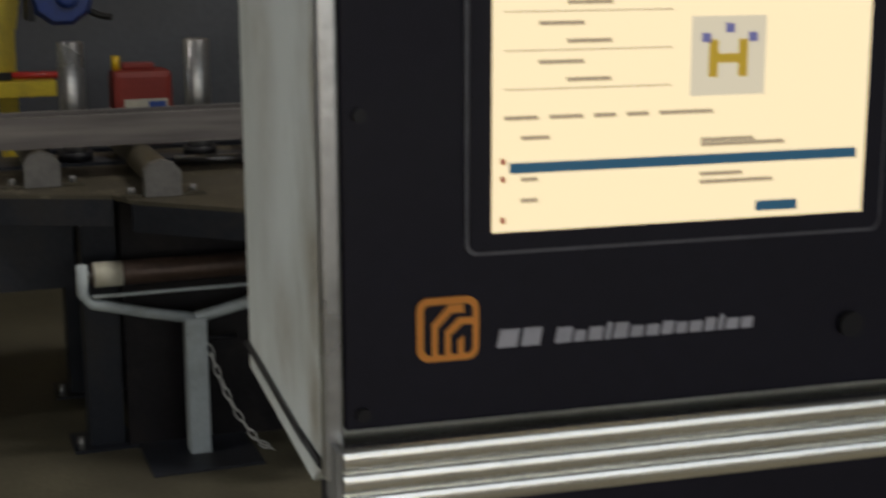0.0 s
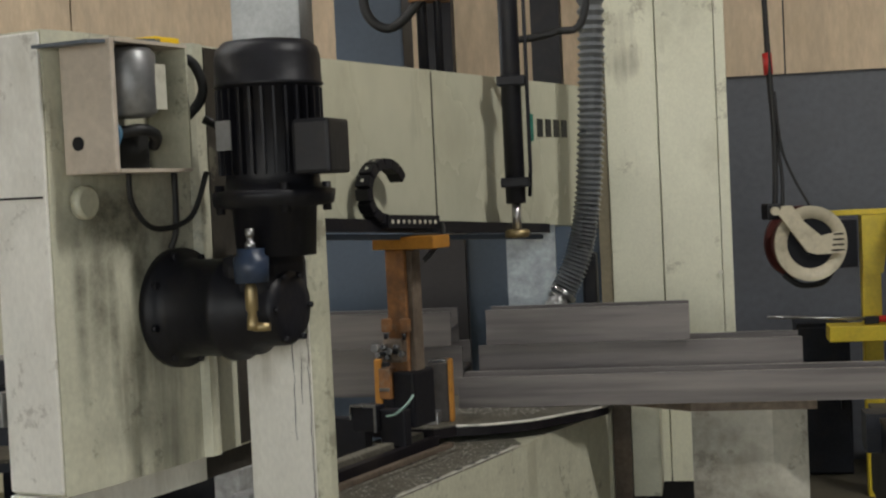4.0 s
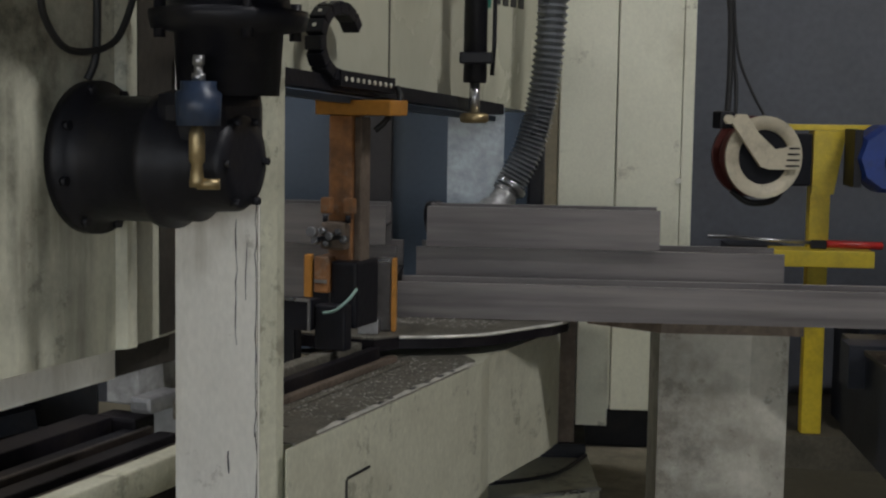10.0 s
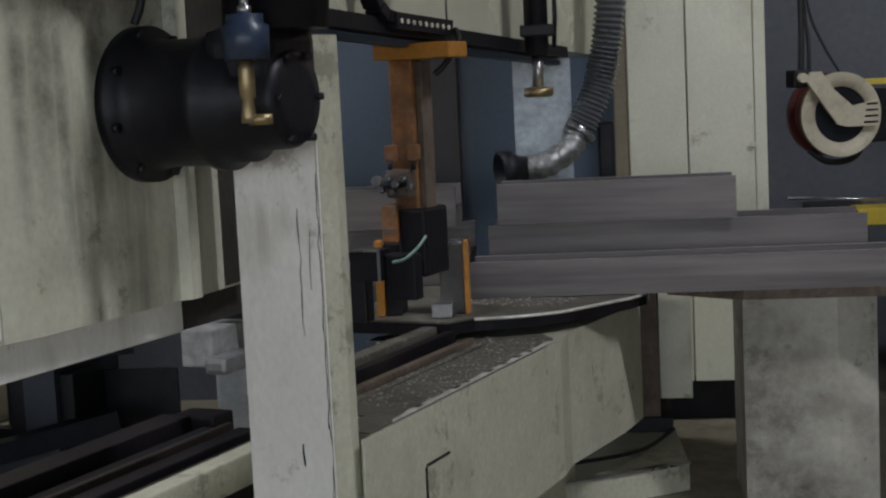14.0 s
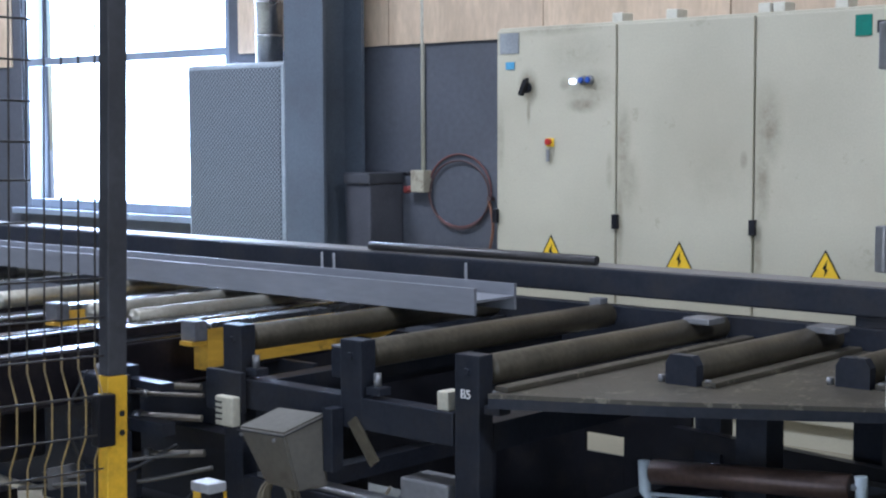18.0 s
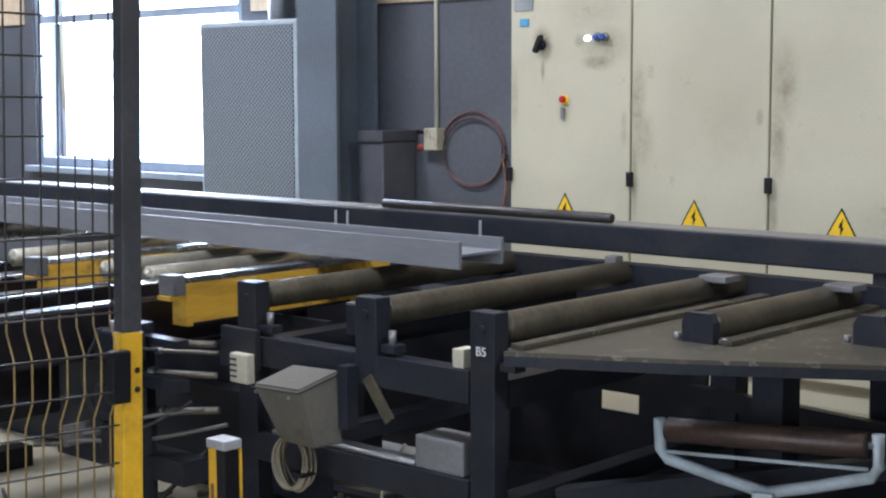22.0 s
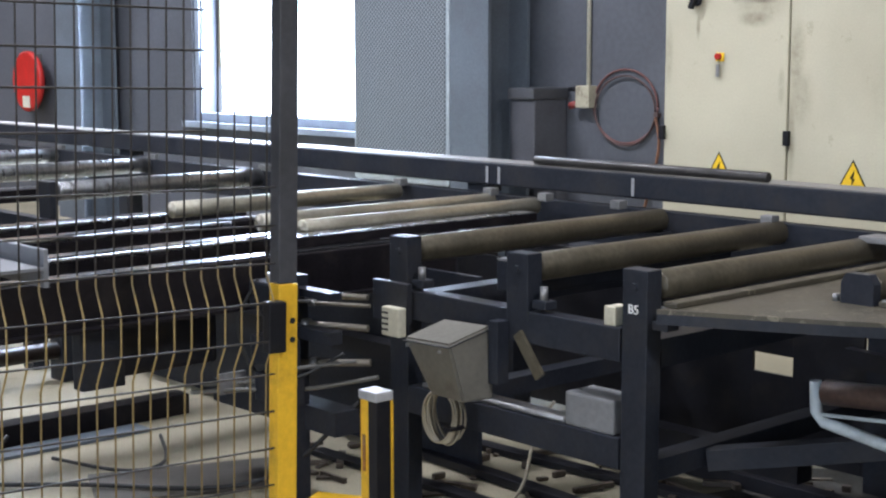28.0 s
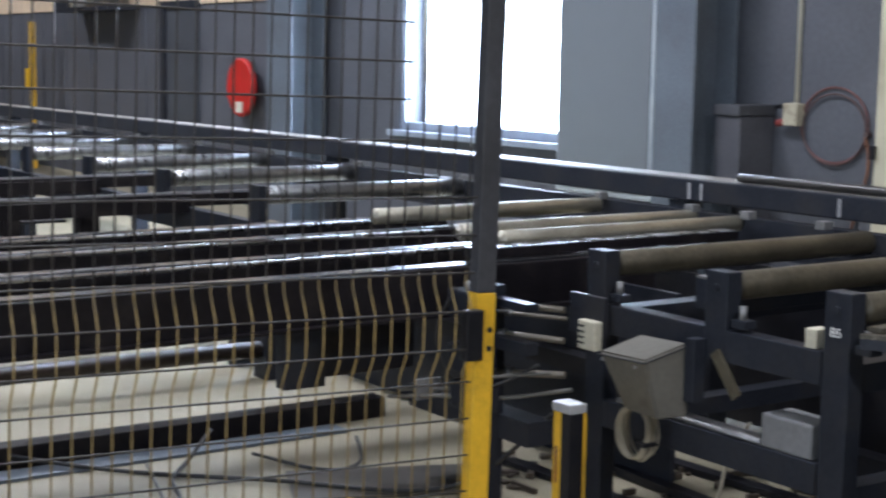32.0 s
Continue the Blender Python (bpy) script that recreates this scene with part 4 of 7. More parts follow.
# scuffed cream for front faces; the daylight on them is in its paleness
PALE_CREAM = mat("scuffed_cream_daylit", (0.76, 0.74, 0.68), 0.45, vary=0.08, scale=4, dirt=(0.5, 0.47, 0.4), dirt_amount=0.3, dirt_scale=7, bump=0.05, bump_scale=120, stretch=(1, 1, 0.5), drips=(0.38, 0.35, 0.28), drip_amount=0.25, spots=(0.3, 0.27, 0.22), spot_amount=0.35, spot_scale=22)
CHIPPED = mat("chipped_grey_paint", (0.3, 0.3, 0.29), 0.5, vary=0.2, scale=12, dirt=(0.12, 0.11, 0.1), dirt_amount=0.5, dirt_scale=18, bump=0.2)
BEIGE = mat("dirty_beige_plastic", (0.52, 0.45, 0.37), 0.5, vary=0.1, scale=6, dirt=(0.2, 0.16, 0.11), dirt_amount=0.35, dirt_scale=9)

RUSTY = mat("rusty_plate", (0.15, 0.115, 0.085), 0.6, metal=0.2, vary=0.3, scale=10, dirt=(0.07, 0.05, 0.035), dirt_amount=0.5, dirt_scale=12, bump=0.3)
WORN_EDGE = mat("bright_worn_edge", (0.62, 0.60, 0.53), 0.4, metal=0.15, vary=0.2, scale=20, dirt=(0.14, 0.125, 0.1), dirt_amount=0.42, dirt_scale=22)
SHEET = mat("glossy_cream_sheet", (0.54, 0.53, 0.40), 0.26, vary=0.1, scale=3, dirt=(0.33, 0.31, 0.22), dirt_amount=0.4, dirt_scale=3, bump=0.5, bump_scale=5, stretch=(1, 1, 0.7), drips=(0.25, 0.23, 0.17), drip_amount=0.1)


def grime(*spots):
    return [(tuple(SAW @ Vector((0, v, z))), (r, r, h), k) for v, z, r, h, k in spots]


HOUSING = mat("dripping_cream_paint", (0.55, 0.54, 0.42), 0.34, vary=0.12, scale=4, dirt=(0.3, 0.28, 0.2), dirt_amount=0.4, dirt_scale=4, bump=0.05, bump_scale=90, stretch=(1, 1, 0.8), drips=(0.12, 0.11, 0.08), drip_amount=0.3, spots=(0.1, 0.09, 0.065), spot_amount=0.5, smudge=(0.045, 0.04, 0.03),
              smudges=grime((-0.36, 1.52, 0.2, 0.13, 1.0), (-0.47, 1.4, 0.03, 0.4, 0.7), (-0.38, 1.3, 0.025, 0.35, 0.75), (-0.3, 1.28, 0.03, 0.3, 0.6), (-0.05, 1.25, 0.05, 0.3, 0.8), (-0.33, 1.53, 0.13, 0.12, 0.95), (-0.42, 1.36, 0.05, 0.28, 0.8), (-0.28, 1.45, 0.06, 0.25, 0.8), (-0.2, 1.5, 0.1, 0.15, 0.7), (-0.35, 1.1, 0.2, 0.08, 0.4)))
bow = thing("saw_bow", (0, 0, 0), "oil-streaked cream band saw bow with black drive motor", "band saw", m=SAW @ Matrix.Translation((0, 0, 1.0)))
housing = part("drive_housing", prism(B(), [(-0.15, -0.532), (-0.012, -0.532), (0.0, -0.455), (0.0, -0.1), (0.014, -0.085), (0.014, -0.055), (0.0, -0.04), (-0.02, 0.16), (-0.15, 0.16)], 0.985, 1.9, SAW), HOUSING, bow)
front = part("front_cover", box(B(), -0.148, -0.014, -0.542, -0.533, 0.99, 1.895, SAW, bevel=0.004), PALE_CREAM, bow, "cream front cover, paler for the daylight on it")
part("cover_seam", box(B(), -0.145, -0.02, -0.5445, -0.5425, 1.572, 1.576, SAW), BLACK, front)
for z in (1.12, 1.42):
    part("cover_hinge", box(B(), -0.172, -0.152, -0.55, -0.515, z, z + 0.07, SAW, bevel=0.004), GREY_STEEL, front)
part("blade_guard", box(B(), -0.15, -0.055, -0.545, -0.02, 0.915, 0.984, SAW, bevel=0.006), PALE_CREAM, bow, "cream blade guard strip")
# near-black colour for the housing parts that lie in shade
SHADED_CREAM = mat("shaded_dark_cream", (0.035, 0.031, 0.025), 0.5, vary=0.3, scale=6, spots=(0.2, 0.19, 0.14), spot_amount=0.5)
part("guard_end", box(B(), -0.148, -0.057, -0.018, 0.3, 0.917, 0.982, SAW, bevel=0.004), SHADED_CREAM, bow, "dark end of the blade guard")
# panels darken the housing where it curves into shade by the upright
part("oily_panel", prism(B(), [(0.0025, -0.03), (-0.0165, 0.158), (-0.03, 0.158), (-0.01, -0.03)], 1.24, 1.895, SAW), SHADED_CREAM, housing, "dark panel standing in for the shade behind the motor")
part("oily_panel", prism(B(), [(-0.0055, 0.05), (-0.0165, 0.158), (-0.03, 0.158), (-0.02, 0.05)], 0.99, 1.239, SAW), SHADED_CREAM, housing, "dark panel standing in for the shade behind the motor")
part("rear_housing", prism(B(), [(0.162, 1.05), (0.30, 1.05), (0.30, 1.9), (0.162, 1.9)], -0.15, -0.02, SIDE), SHADED_CREAM, bow, "rear housing coloured dark for the shade it lies in")
beam = part("bow_beam", prism(B(), [(0.305, 1.50), (2.2, 1.40), (2.2, 1.90), (0.305, 1.90)], -0.17, 0.002, SIDE), SHEET, bow)
for v in (1.05, 1.62):
    part("panel_seam", prism(B(), [(v, 1.46), (v + 0.006, 1.46), (v + 0.006, 1.895), (v, 1.895)], 0.002, 0.0045, SIDE), mat("seam_shadow", (0.06, 0.055, 0.04), 0.8), beam)
part("maker_mark", prism(B(), [(1.735, 1.70), (1.765, 1.70), (1.765, 1.79), (1.735, 1.79)], 0.002, 0.005, SIDE), GREEN, beam, "green mark")
for k, v in enumerate((1.80, 1.87, 1.94, 2.01)):
    part("lettering", prism(B(), [(v, 1.715), (v + 0.045, 1.715), (v + 0.045, 1.775), (v, 1.775)], 0.002, 0.005, SIDE), BLACK, beam, "dark letter-sized bar")
rail_s = part("guide_rail", prism(B(), [(0.1, 1.475), (1.75, 1.395), (1.75, 1.425), (0.1, 1.51)], 0.004, 0.055, SIDE), BLACK, bow, "black slide rail")
part("rail_edge", prism(B(), [(0.1, 1.455), (1.75, 1.375), (1.75, 1.39), (0.1, 1.47)], 0.0, 0.03, SIDE), BLUE_STEEL, bow)
# drive: flange, gearbox, motor
C = Vector((0, -0.17, 1.325))
gear = part("gearbox", lathe(B(), SAW @ C, SAW @ (C + Vector((0.4, 0, 0))), [(0, 0.129), (0.022, 0.129), (0.028, 0.112), (0.05, 0.104), (0.15, 0.104), (0.155, 0.113), (0.172, 0.113), (0.178, 0.1), (0.215, 0.1), (0.222, 0.084), (0.285, 0.08), (0.296, 0.072), (0.298, 0.05)], 40), BLACK, bow, "black cast gearbox")
for k in range(8):
    a = math.tau * k / 8 + 0.3
    o = Vector((0.022, 0.118 * math.cos(a), 0.118 * math.sin(a)))
    part("flange_bolt", rod(B(), SAW @ (C + o), SAW @ (C + o + Vector((0.012, 0, 0))), 0.009, 6), BLACK, gear)
for k in range(6):
    a = math.tau * k / 6
    o = Vector((0.298, 0.062 * math.cos(a), 0.074 * math.sin(a)))
    part("cover_bolt", rod(B(), SAW @ (C + o - Vector((0.008, 0, 0))), SAW @ (C + o + Vector((0.008, 0, 0))), 0.007, 6), BLACK, gear)
part("gear_head", box(B(), C.x + 0.17, C.x + 0.29, C.y - 0.075, C.y + 0.085, C.z - 0.04, C.z + 0.115, SAW, bevel=0.025), BLACK, gear)
M0 = C + Vector((0.266, 0.0, 0.107))
motor = part("motor", lathe(B(), SAW @ M0, SAW @ (M0 + Vector((0, 0, 0.6))), [(0, 0.082), (0.10, 0.088), (0.105, 0.124), (0.125, 0.128), (0.135, 0.128), (0.14, 0.1), (0.165, 0.097), (0.345, 0.097), (0.35, 0.112), (0.352, 0.115), (0.358, 0.111), (0.41, 0.11), (0.428, 0.105), (0.442, 0.09), (0.447, 0.05)], 40), BLACK, bow, "black electric motor")
fin = None
for k in range(28):
    a = math.tau * k / 28
    m = SAW @ Matrix.Translation(M0) @ Matrix.Rotation(a, 4, "Z")
    fin = part("cooling_fin", box(B(), 0.095, 0.111, -0.0025, 0.0025, 0.17, 0.345, m), BLACK, motor)
part("terminal_box", box(B(), 0.085, 0.165, -0.105, 0.02, 0.165, 0.275, SAW @ Matrix.Translation(M0) @ Matrix.Rotation(radians(12), 4, "Z"), bevel=0.008), BLACK, motor, "black terminal box")
part("name_plate", box(B(), -0.055, -0.02, -0.116, -0.112, 0.22, 0.28, SAW @ Matrix.Translation(M0)), GREY_STEEL, motor, "grey metal name plate")
for k in range(4):
    a = math.tau * (k + 0.5) / 4
    o = Vector((0.112 * math.cos(a), 0.112 * math.sin(a), 0.09))
    part("flange_nut", rod(B(), SAW @ (M0 + o), SAW @ (M0 + o + Vector((0, 0, 0.06))), 0.01, 6), BLACK, motor)
V0 = C + Vector((0.28, -0.115, 0.06))
part("valve_body", lathe(B(), SAW @ V0, SAW @ (V0 + Vector((0, 0, 0.1))), [(0, 0.034), (0.05, 0.036), (0.055, 0.028), (0.068, 0.028)], 20), mat("navy_valve_paint", (0.022, 0.035, 0.065), 0.35), gear, "dark blue valve")
part("valve_stem", lathe(B(), SAW @ (V0 + Vector((0, 0, 0.068))), SAW @ (V0 + Vector((0, 0, 0.12))), [(0, 0.011), (0.012, 0.011), (0.013, 0.007), (0.024, 0.007), (0.026, 0.01), (0.04, 0.009)], 12), MACHINED, gear)
part("brass_pipe", lathe(B(), SAW @ (V0 + Vector((0.0, -0.005, 0.0))), SAW @ (V0 + Vector((0.0, -0.005, -0.1))), [(0, 0.009), (0.015, 0.013), (0.055, 0.013), (0.06, 0.009), (0.085, 0.012), (0.095, 0.012)], 12), BRASS, gear, "brass pipe fitting")
part("brass_elbow", rod(B(), SAW @ (V0 + Vector((0.0, -0.005, -0.09))), SAW @ (V0 + Vector((0.032, 0.01, -0.09))), 0.009, 10), BRASS, gear)
# control box on the housing
cb = part("control_box", box(B(), 0.002, 0.13, -0.50, -0.486, 1.615, 1.875, SAW, bevel=0.004), BEIGE, bow, "dirty beige control box with open cover")
part("box_hole", rod(B(), SAW @ Vector((0.04, -0.499, 1.675)), SAW @ Vector((0.04, -0.503, 1.675)), 0.014, 14), BLACK, cb)
part("open_box", box(B(), 0.002, 0.025, -0.485, -0.26, 1.615, 1.875, SAW), OILY, cb, "open back of the box")
part("box_rim", box(B(), 0.026, 0.13, -0.485, -0.26, 1.615, 1.622, SAW), BEIGE, cb)
part("box_rim", box(B(), 0.026, 0.13, -0.485, -0.26, 1.868, 1.875, SAW), BEIGE, cb)
part("box_side", box(B(), 0.026, 0.13, -0.266, -0.26, 1.6225, 1.8675, SAW), OILY, cb)
part("filter_cup", lathe(B(), SAW @ Vector((0.08, -0.39, 1.725)), SAW @ Vector((0.08, -0.39, 1.865)), [(0, 0.04), (0.01, 0.056), (0.125, 0.056), (0.138, 0.045)], 24), GREY_STEEL, cb, "grey metal cup")
part("cup_label", box(B(), 0.128, 0.1315, -0.385, -0.335, 1.74, 1.83, SAW), PALE, cb, "worn white label")
part("yellow_cap", box(B(), 0.03, 0.12, -0.35, -0.27, 1.876, 1.888, SAW, bevel=0.003), SIGN, cb)
part("wire_bundle", tube(B(), smooth_path([SAW @ Vector(p) for p in ((0.08, -0.47, 1.64), (0.1, -0.46, 1.67), (0.1, -0.45, 1.70), (0.07, -0.46, 1.73))]), 0.006), mat("blue_wire", (0.05, 0.15, 0.25), 0.5), cb)
part("wire_bundle", tube(B(), smooth_path([SAW @ Vector(p) for p in ((0.07, -0.44, 1.69), (0.11, -0.40, 1.70), (0.11, -0.35, 1.69), (0.08, -0.32, 1.67))]), 0.012), RUBBER, cb)
part("dark_inside", box(B(), 0.0255, 0.06, -0.46, -0.31, 1.6225, 1.71, SAW), RUBBER, cb)
part("box_lid", box(B(), -0.02, 0.12, -0.42, -0.20, 1.895, 1.902, SAW @ Matrix.Rotation(radians(4), 4, "X")), STEEL_BLUE, cb)
part("black_hose", tube(B(), smooth_path([SAW @ Vector(p) for p in ((0.06, -0.255, 1.84), (0.09, -0.2, 1.85), (0.1, -0.17, 1.79), (0.07, -0.18, 1.74), (0.06, -0.25, 1.72))]), 0.011), RUBBER, cb)
part("conduit", tube(B(), [SAW @ Vector(p) for p in ((0.06, -0.12, 1.73), (0.16, -0.06, 1.67))], 0.01), BLACK, cb)
part("cable", tube(B(), smooth_path([SAW @ Vector(p) for p in ((0.06, -0.38, 1.615), (0.05, -0.36, 1.55), (0.04, -0.28, 1.5), (0.05, -0.17, 1.52), (0.06, -0.12, 1.615))]), 0.006), RUBBER, bow)
part("cable", tube(B(), smooth_path([SAW @ Vector(p) for p in ((0.05, -0.22, 1.615), (0.04, -0.21, 1.5), (0.03, -0.22, 1.455))]), 0.007), RUBBER, bow)
part("round_cap", lathe(B(), SAW @ Vector((0.0, -0.455, 1.56)), SAW @ Vector((0.03, -0.455, 1.56)), [(0, 0.034), (0.014, 0.034), (0.02, 0.028)], 24), OILY, bow)
# blade guide arm, all in the bow's line
ga = part("guide_arm", box(B(), -0.034, 0.026, 0.8, 0.862, 1.02, 1.395, SAW, bevel=0.006), RUST, bow, "rusty orange guide arm")
part("arm_bracket", box(B(), -0.06, 0.13, 0.78, 0.88, 1.395, 1.43, SAW, bevel=0.004), ORANGE, ga)
part("arm_cheek", box(B(), 0.027, 0.045, 0.81, 0.86, 1.04, 1.39, SAW, bevel=0.003), RUSTY, ga, "dark rusty side cheek")
part("weld_rib", prism(B(), [(0.86, 1.394), (0.875, 1.394), (0.862, 1.31)], -0.02, 0.01, SIDE), RUST, ga)
for u in (-0.046, 0.012):
    part("arm_clamp", box(B(), u, u + 0.026, 0.782, 0.805, 1.168, 1.205, SAW, bevel=0.005), RUST, ga)
    part("clamp_screw", rod(B(), SAW @ Vector((u + 0.013, 0.784, 1.165)), SAW @ Vector((u + 0.013, 0.784, 1.148)), 0.006, 8), BLACK, ga)
part("roller_carrier", box(B(), -0.042, 0.022, 0.775, 0.868, 1.085, 1.15, SAW, bevel=0.008), RUSTY, ga, "brown roller carrier")
head = part("guide_head", box(B(), -0.014, 0.052, 0.775, 0.9, 0.905, 1.06, SAW, bevel=0.008), BLACK, bow, "black blade guide head")
part("guide_shoe", box(B(), -0.052, -0.016, 0.765, 0.86, 0.985, 1.07, SAW, bevel=0.004), RUST, head, "worn guide shoe")
part("shoe_line", box(B(), -0.05, -0.018, 0.7625, 0.7645, 1.008, 1.016, SAW), MACHINED, head)
for u, v, z, r in ((-0.062, 0.772, 1.122, 0.013), (-0.05, 0.766, 1.103, 0.009), (-0.03, 0.762, 1.128, 0.009), (-0.012, 0.764, 1.116, 0.011), (0.008, 0.766, 1.127, 0.008), (0.02, 0.77, 1.109, 0.010), (-0.02, 0.764, 1.098, 0.008)):
    part("head_bolt", rod(B(), SAW @ Vector((u, v + 0.014, z)), SAW @ Vector((u, v - 0.006, z + 0.003)), r, 8, 0.002), MACHINED, head)
part("bolt_bar", box(B(), -0.045, 0.018, 0.764, 0.774, 1.109, 1.118, SAW @ Matrix.Translation((-0.01, 0.77, 1.11)) @ Matrix.Rotation(radians(-5), 4, "Y") @ Matrix.Translation((0.01, -0.77, -1.11))), BLACK, head)
part("head_cover", box(B(), -0.105, -0.03, 0.70, 0.757, 0.905, 0.975, SAW, bevel=0.003), BLACK, head, "black cover with bright worn rim")
for b in ((-0.107, -0.028, 0.697, 0.702, 0.972, 0.979), (-0.033, -0.0275, 0.697, 0.702, 0.905, 0.9715), (-0.109, -0.1055, 0.697, 0.702, 0.935, 0.9715)):
    part("bright_rim", box(B(), *b, SAW), POLISHED, head)
part("head_body", box(B(), -0.028, 0.05, 0.72, 0.758, 0.86, 0.965, SAW, bevel=0.006), BLACK, head)
part("coolant_hose", tube(B(), smooth_path([SAW @ Vector(p) for p in ((0.0, 0.71, 0.948), (0.035, 0.70, 0.957), (0.06, 0.715, 0.98), (0.07, 0.74, 1.003))]), 0.0035), mat("green_hose", (0.22, 0.33, 0.28), 0.4), head)
# cable chain above the arm
chain = part("cable_chain", box(B(), 0.03, 0.075, 0.64, 0.93, 1.465, 1.5, SAW @ Matrix.Translation((0, 0.5, 1.47)) @ Matrix.Rotation(radians(-2.5), 4, "X") @ Matrix.Translation((0, -0.5, -1.47))), BLACK, bow, "black plastic cable chain")
pts = arc((0.0, 0.66, 1.555), 0.075, 270, 25, 10, (0, 1.3, 0), (0, 0, 1))
for i in range(10):
    a, b = SAW @ (pts[i] + Vector((0.05, 0, 0))), SAW @ (pts[i + 1] + Vector((0.05, 0, 0)))
    d = (b - a)
    m = Matrix.Translation((a + b) / 2) @ d.to_track_quat("Y", "Z").to_matrix().to_4x4()
    part("chain_link", box(B(), -0.02, 0.02, -d.length * 0.48, d.length * 0.48, -0.014, 0.014, m, bevel=0.003), BLACK, chain)
    part("chain_pin", box(B(), -0.004, 0.004, -0.004, 0.004, 0.0142, 0.0155, m), PALE, chain)
for k in range(9):
    v = 0.66 + 0.03 * k
    part("chain_pin", rod(B(), SAW @ Vector((0.0755, v, 1.482 - 0.044 * (v - 0.5))), SAW @ Vector((0.079, v, 1.482 - 0.044 * (v - 0.5))), 0.0055, 8), PALE, chain)
part("arm_cable", tube(B(), smooth_path([SAW @ Vector(p) for p in ((0.08, 0.93, 1.46), (0.1, 0.9, 1.43), (0.08, 0.86, 1.38), (0.06, 0.85, 1.36))]), 0.007), RUBBER, bow)
# suction hose and elbow
hose_pts = smooth_path([(0.19, 4.93, 2.6), (0.185, 4.93, 2.1), (0.172, 4.92, 1.77), (0.15, 4.92, 1.5), (0.11, 4.92, 1.31), (0.04, 4.91, 1.16)], 27)
rr = [0.048 if i % 2 else 0.0365 for i in range(len(hose_pts))]
hose_bm = tube(B(), hose_pts, 0.04, 18, rr)
for f in hose_bm.faces:
    f.smooth = False
hs = part("suction_hose", hose_bm, mat("ribbed_grey_hose", (0.2, 0.21, 0.22), 0.3, metal=0.45, vary=0.1, bump=0), bow, "ribbed grey suction hose")
part("hose_elbow", tube(B(), smooth_path([(0.045, 4.9, 1.17), (0.02, 4.88, 1.13), (-0.05, 4.84, 1.09), (-0.1, 4.84, 1.085)], 7), 0.036, 14, [0.036 + 0.004 * math.sin(2.1 * i) for i in range(22)]), mat("crumpled_foil_duct", (0.38, 0.38, 0.37), 0.42, metal=0.7, vary=0.3, scale=25, dirt=(0.1, 0.09, 0.08), dirt_amount=0.4, dirt_scale=20, bump=0.5, bump_scale=60), hs, "crumpled bare metal elbow")
part("hose_clamp", lathe(B(), (0.05, 4.905, 1.175), (0.062, 4.908, 1.19), [(0, 0.046), (0.002, 0.049), (0.016, 0.049), (0.018, 0.046)], 20), MACHINED, hs)
part("hose_mouth", lathe(B(), (-0.1, 4.84, 1.085), (-0.19, 4.80, 1.075), [(0, 0.034), (0.03, 0.042), (0.05, 0.06), (0.085, 0.062), (0.088, 0.052), (0.05, 0.045)], 22), BLACK, hs)

base = thing("band_saw_base", (-0.1, 3.8, 0), "cream cast band saw base with chip-covered bed", "band saw")
up_ = part("upright", prism(B(), [(0.08, -0.033), (0.25, -0.033), (0.262, 0.004), (0.262, 0.03), (0.08, 0.03)], 0, 1.53, SAW), OILY, base, "cream upright, its side yellower than the front")
# same cream as the side, lightened where daylight meets the front
part("front_face", box(B(), 0.081, 0.249, -0.0372, -0.0332, 0.002, 1.525, SAW, bevel=0.0015), PALE_CREAM, up_, "front face made paler for the daylight on it, with black oil cracks")
for z0, z1, u, r in ((1.02, 1.24, 0.205, 0.0010), (0.86, 1.3, 0.243, 0.0010), (0.55, 0.87, 0.2445, 0.0008), (0.79, 0.83, 0.188, 0.0016), (0.60, 0.68, 0.11, 0.0014), (1.1, 1.2, 0.225, 0.0007)):
    k = max(4, int((z1 - z0) / 0.02))
    part("crack_line", tube(B(), [SAW @ Vector((u + random.uniform(-0.0025, 0.0025), -0.0374, z0 + (z1 - z0) * i / k)) for i in range(k + 1)], r, 5, [r * random.uniform(0.5, 1.4) for i in range(k + 1)]), BLACK, base)
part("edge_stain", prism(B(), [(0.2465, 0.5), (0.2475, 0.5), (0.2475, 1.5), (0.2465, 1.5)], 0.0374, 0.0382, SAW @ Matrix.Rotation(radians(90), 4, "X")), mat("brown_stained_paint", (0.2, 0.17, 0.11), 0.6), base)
part("bed_casting", prism(B(), [(0.2, 0.102), (0.276, 0.102), (0.276, 0.012), (0.28, 0.012), (0.28, 0.65), (0.28, 1.0), (0.262, 1.1), (0.285, 1.45), (0.28, 1.62), (0.2, 1.75), (-0.18, 1.75), (-0.18, 0.95), (0.08, 0.95), (0.08, 0.16), (0.2, 0.16)], 0.505, 0.8305, SAW), OILY, base)
part("bed_plinth", box(B(), 0.0, 0.12, 0.5, 1.5, 0.0, 0.504, SAW), OILY, base)
part("side_seam", box(B(), 0.2802, 0.2825, 0.25, 0.256, 0.53, 0.72, SAW), RUBBER, base)
part("side_seam", box(B(), 0.2802, 0.2825, 0.256, 0.36, 0.72, 0.725, SAW), RUBBER, base)
part("bed_top", prism(B(), [(0.2, 0.05), (0.2755, 0.05), (0.277, 0.9), (0.262, 1.0), (0.21, 1.06), (0.08, 0.97), (-0.18, 0.97), (-0.18, 0.9), (-0.03, 0.9), (-0.03, 0.17), (0.2, 0.17)], 0.831, 0.8345, SAW), BED, base, "bed covered with steel chips")
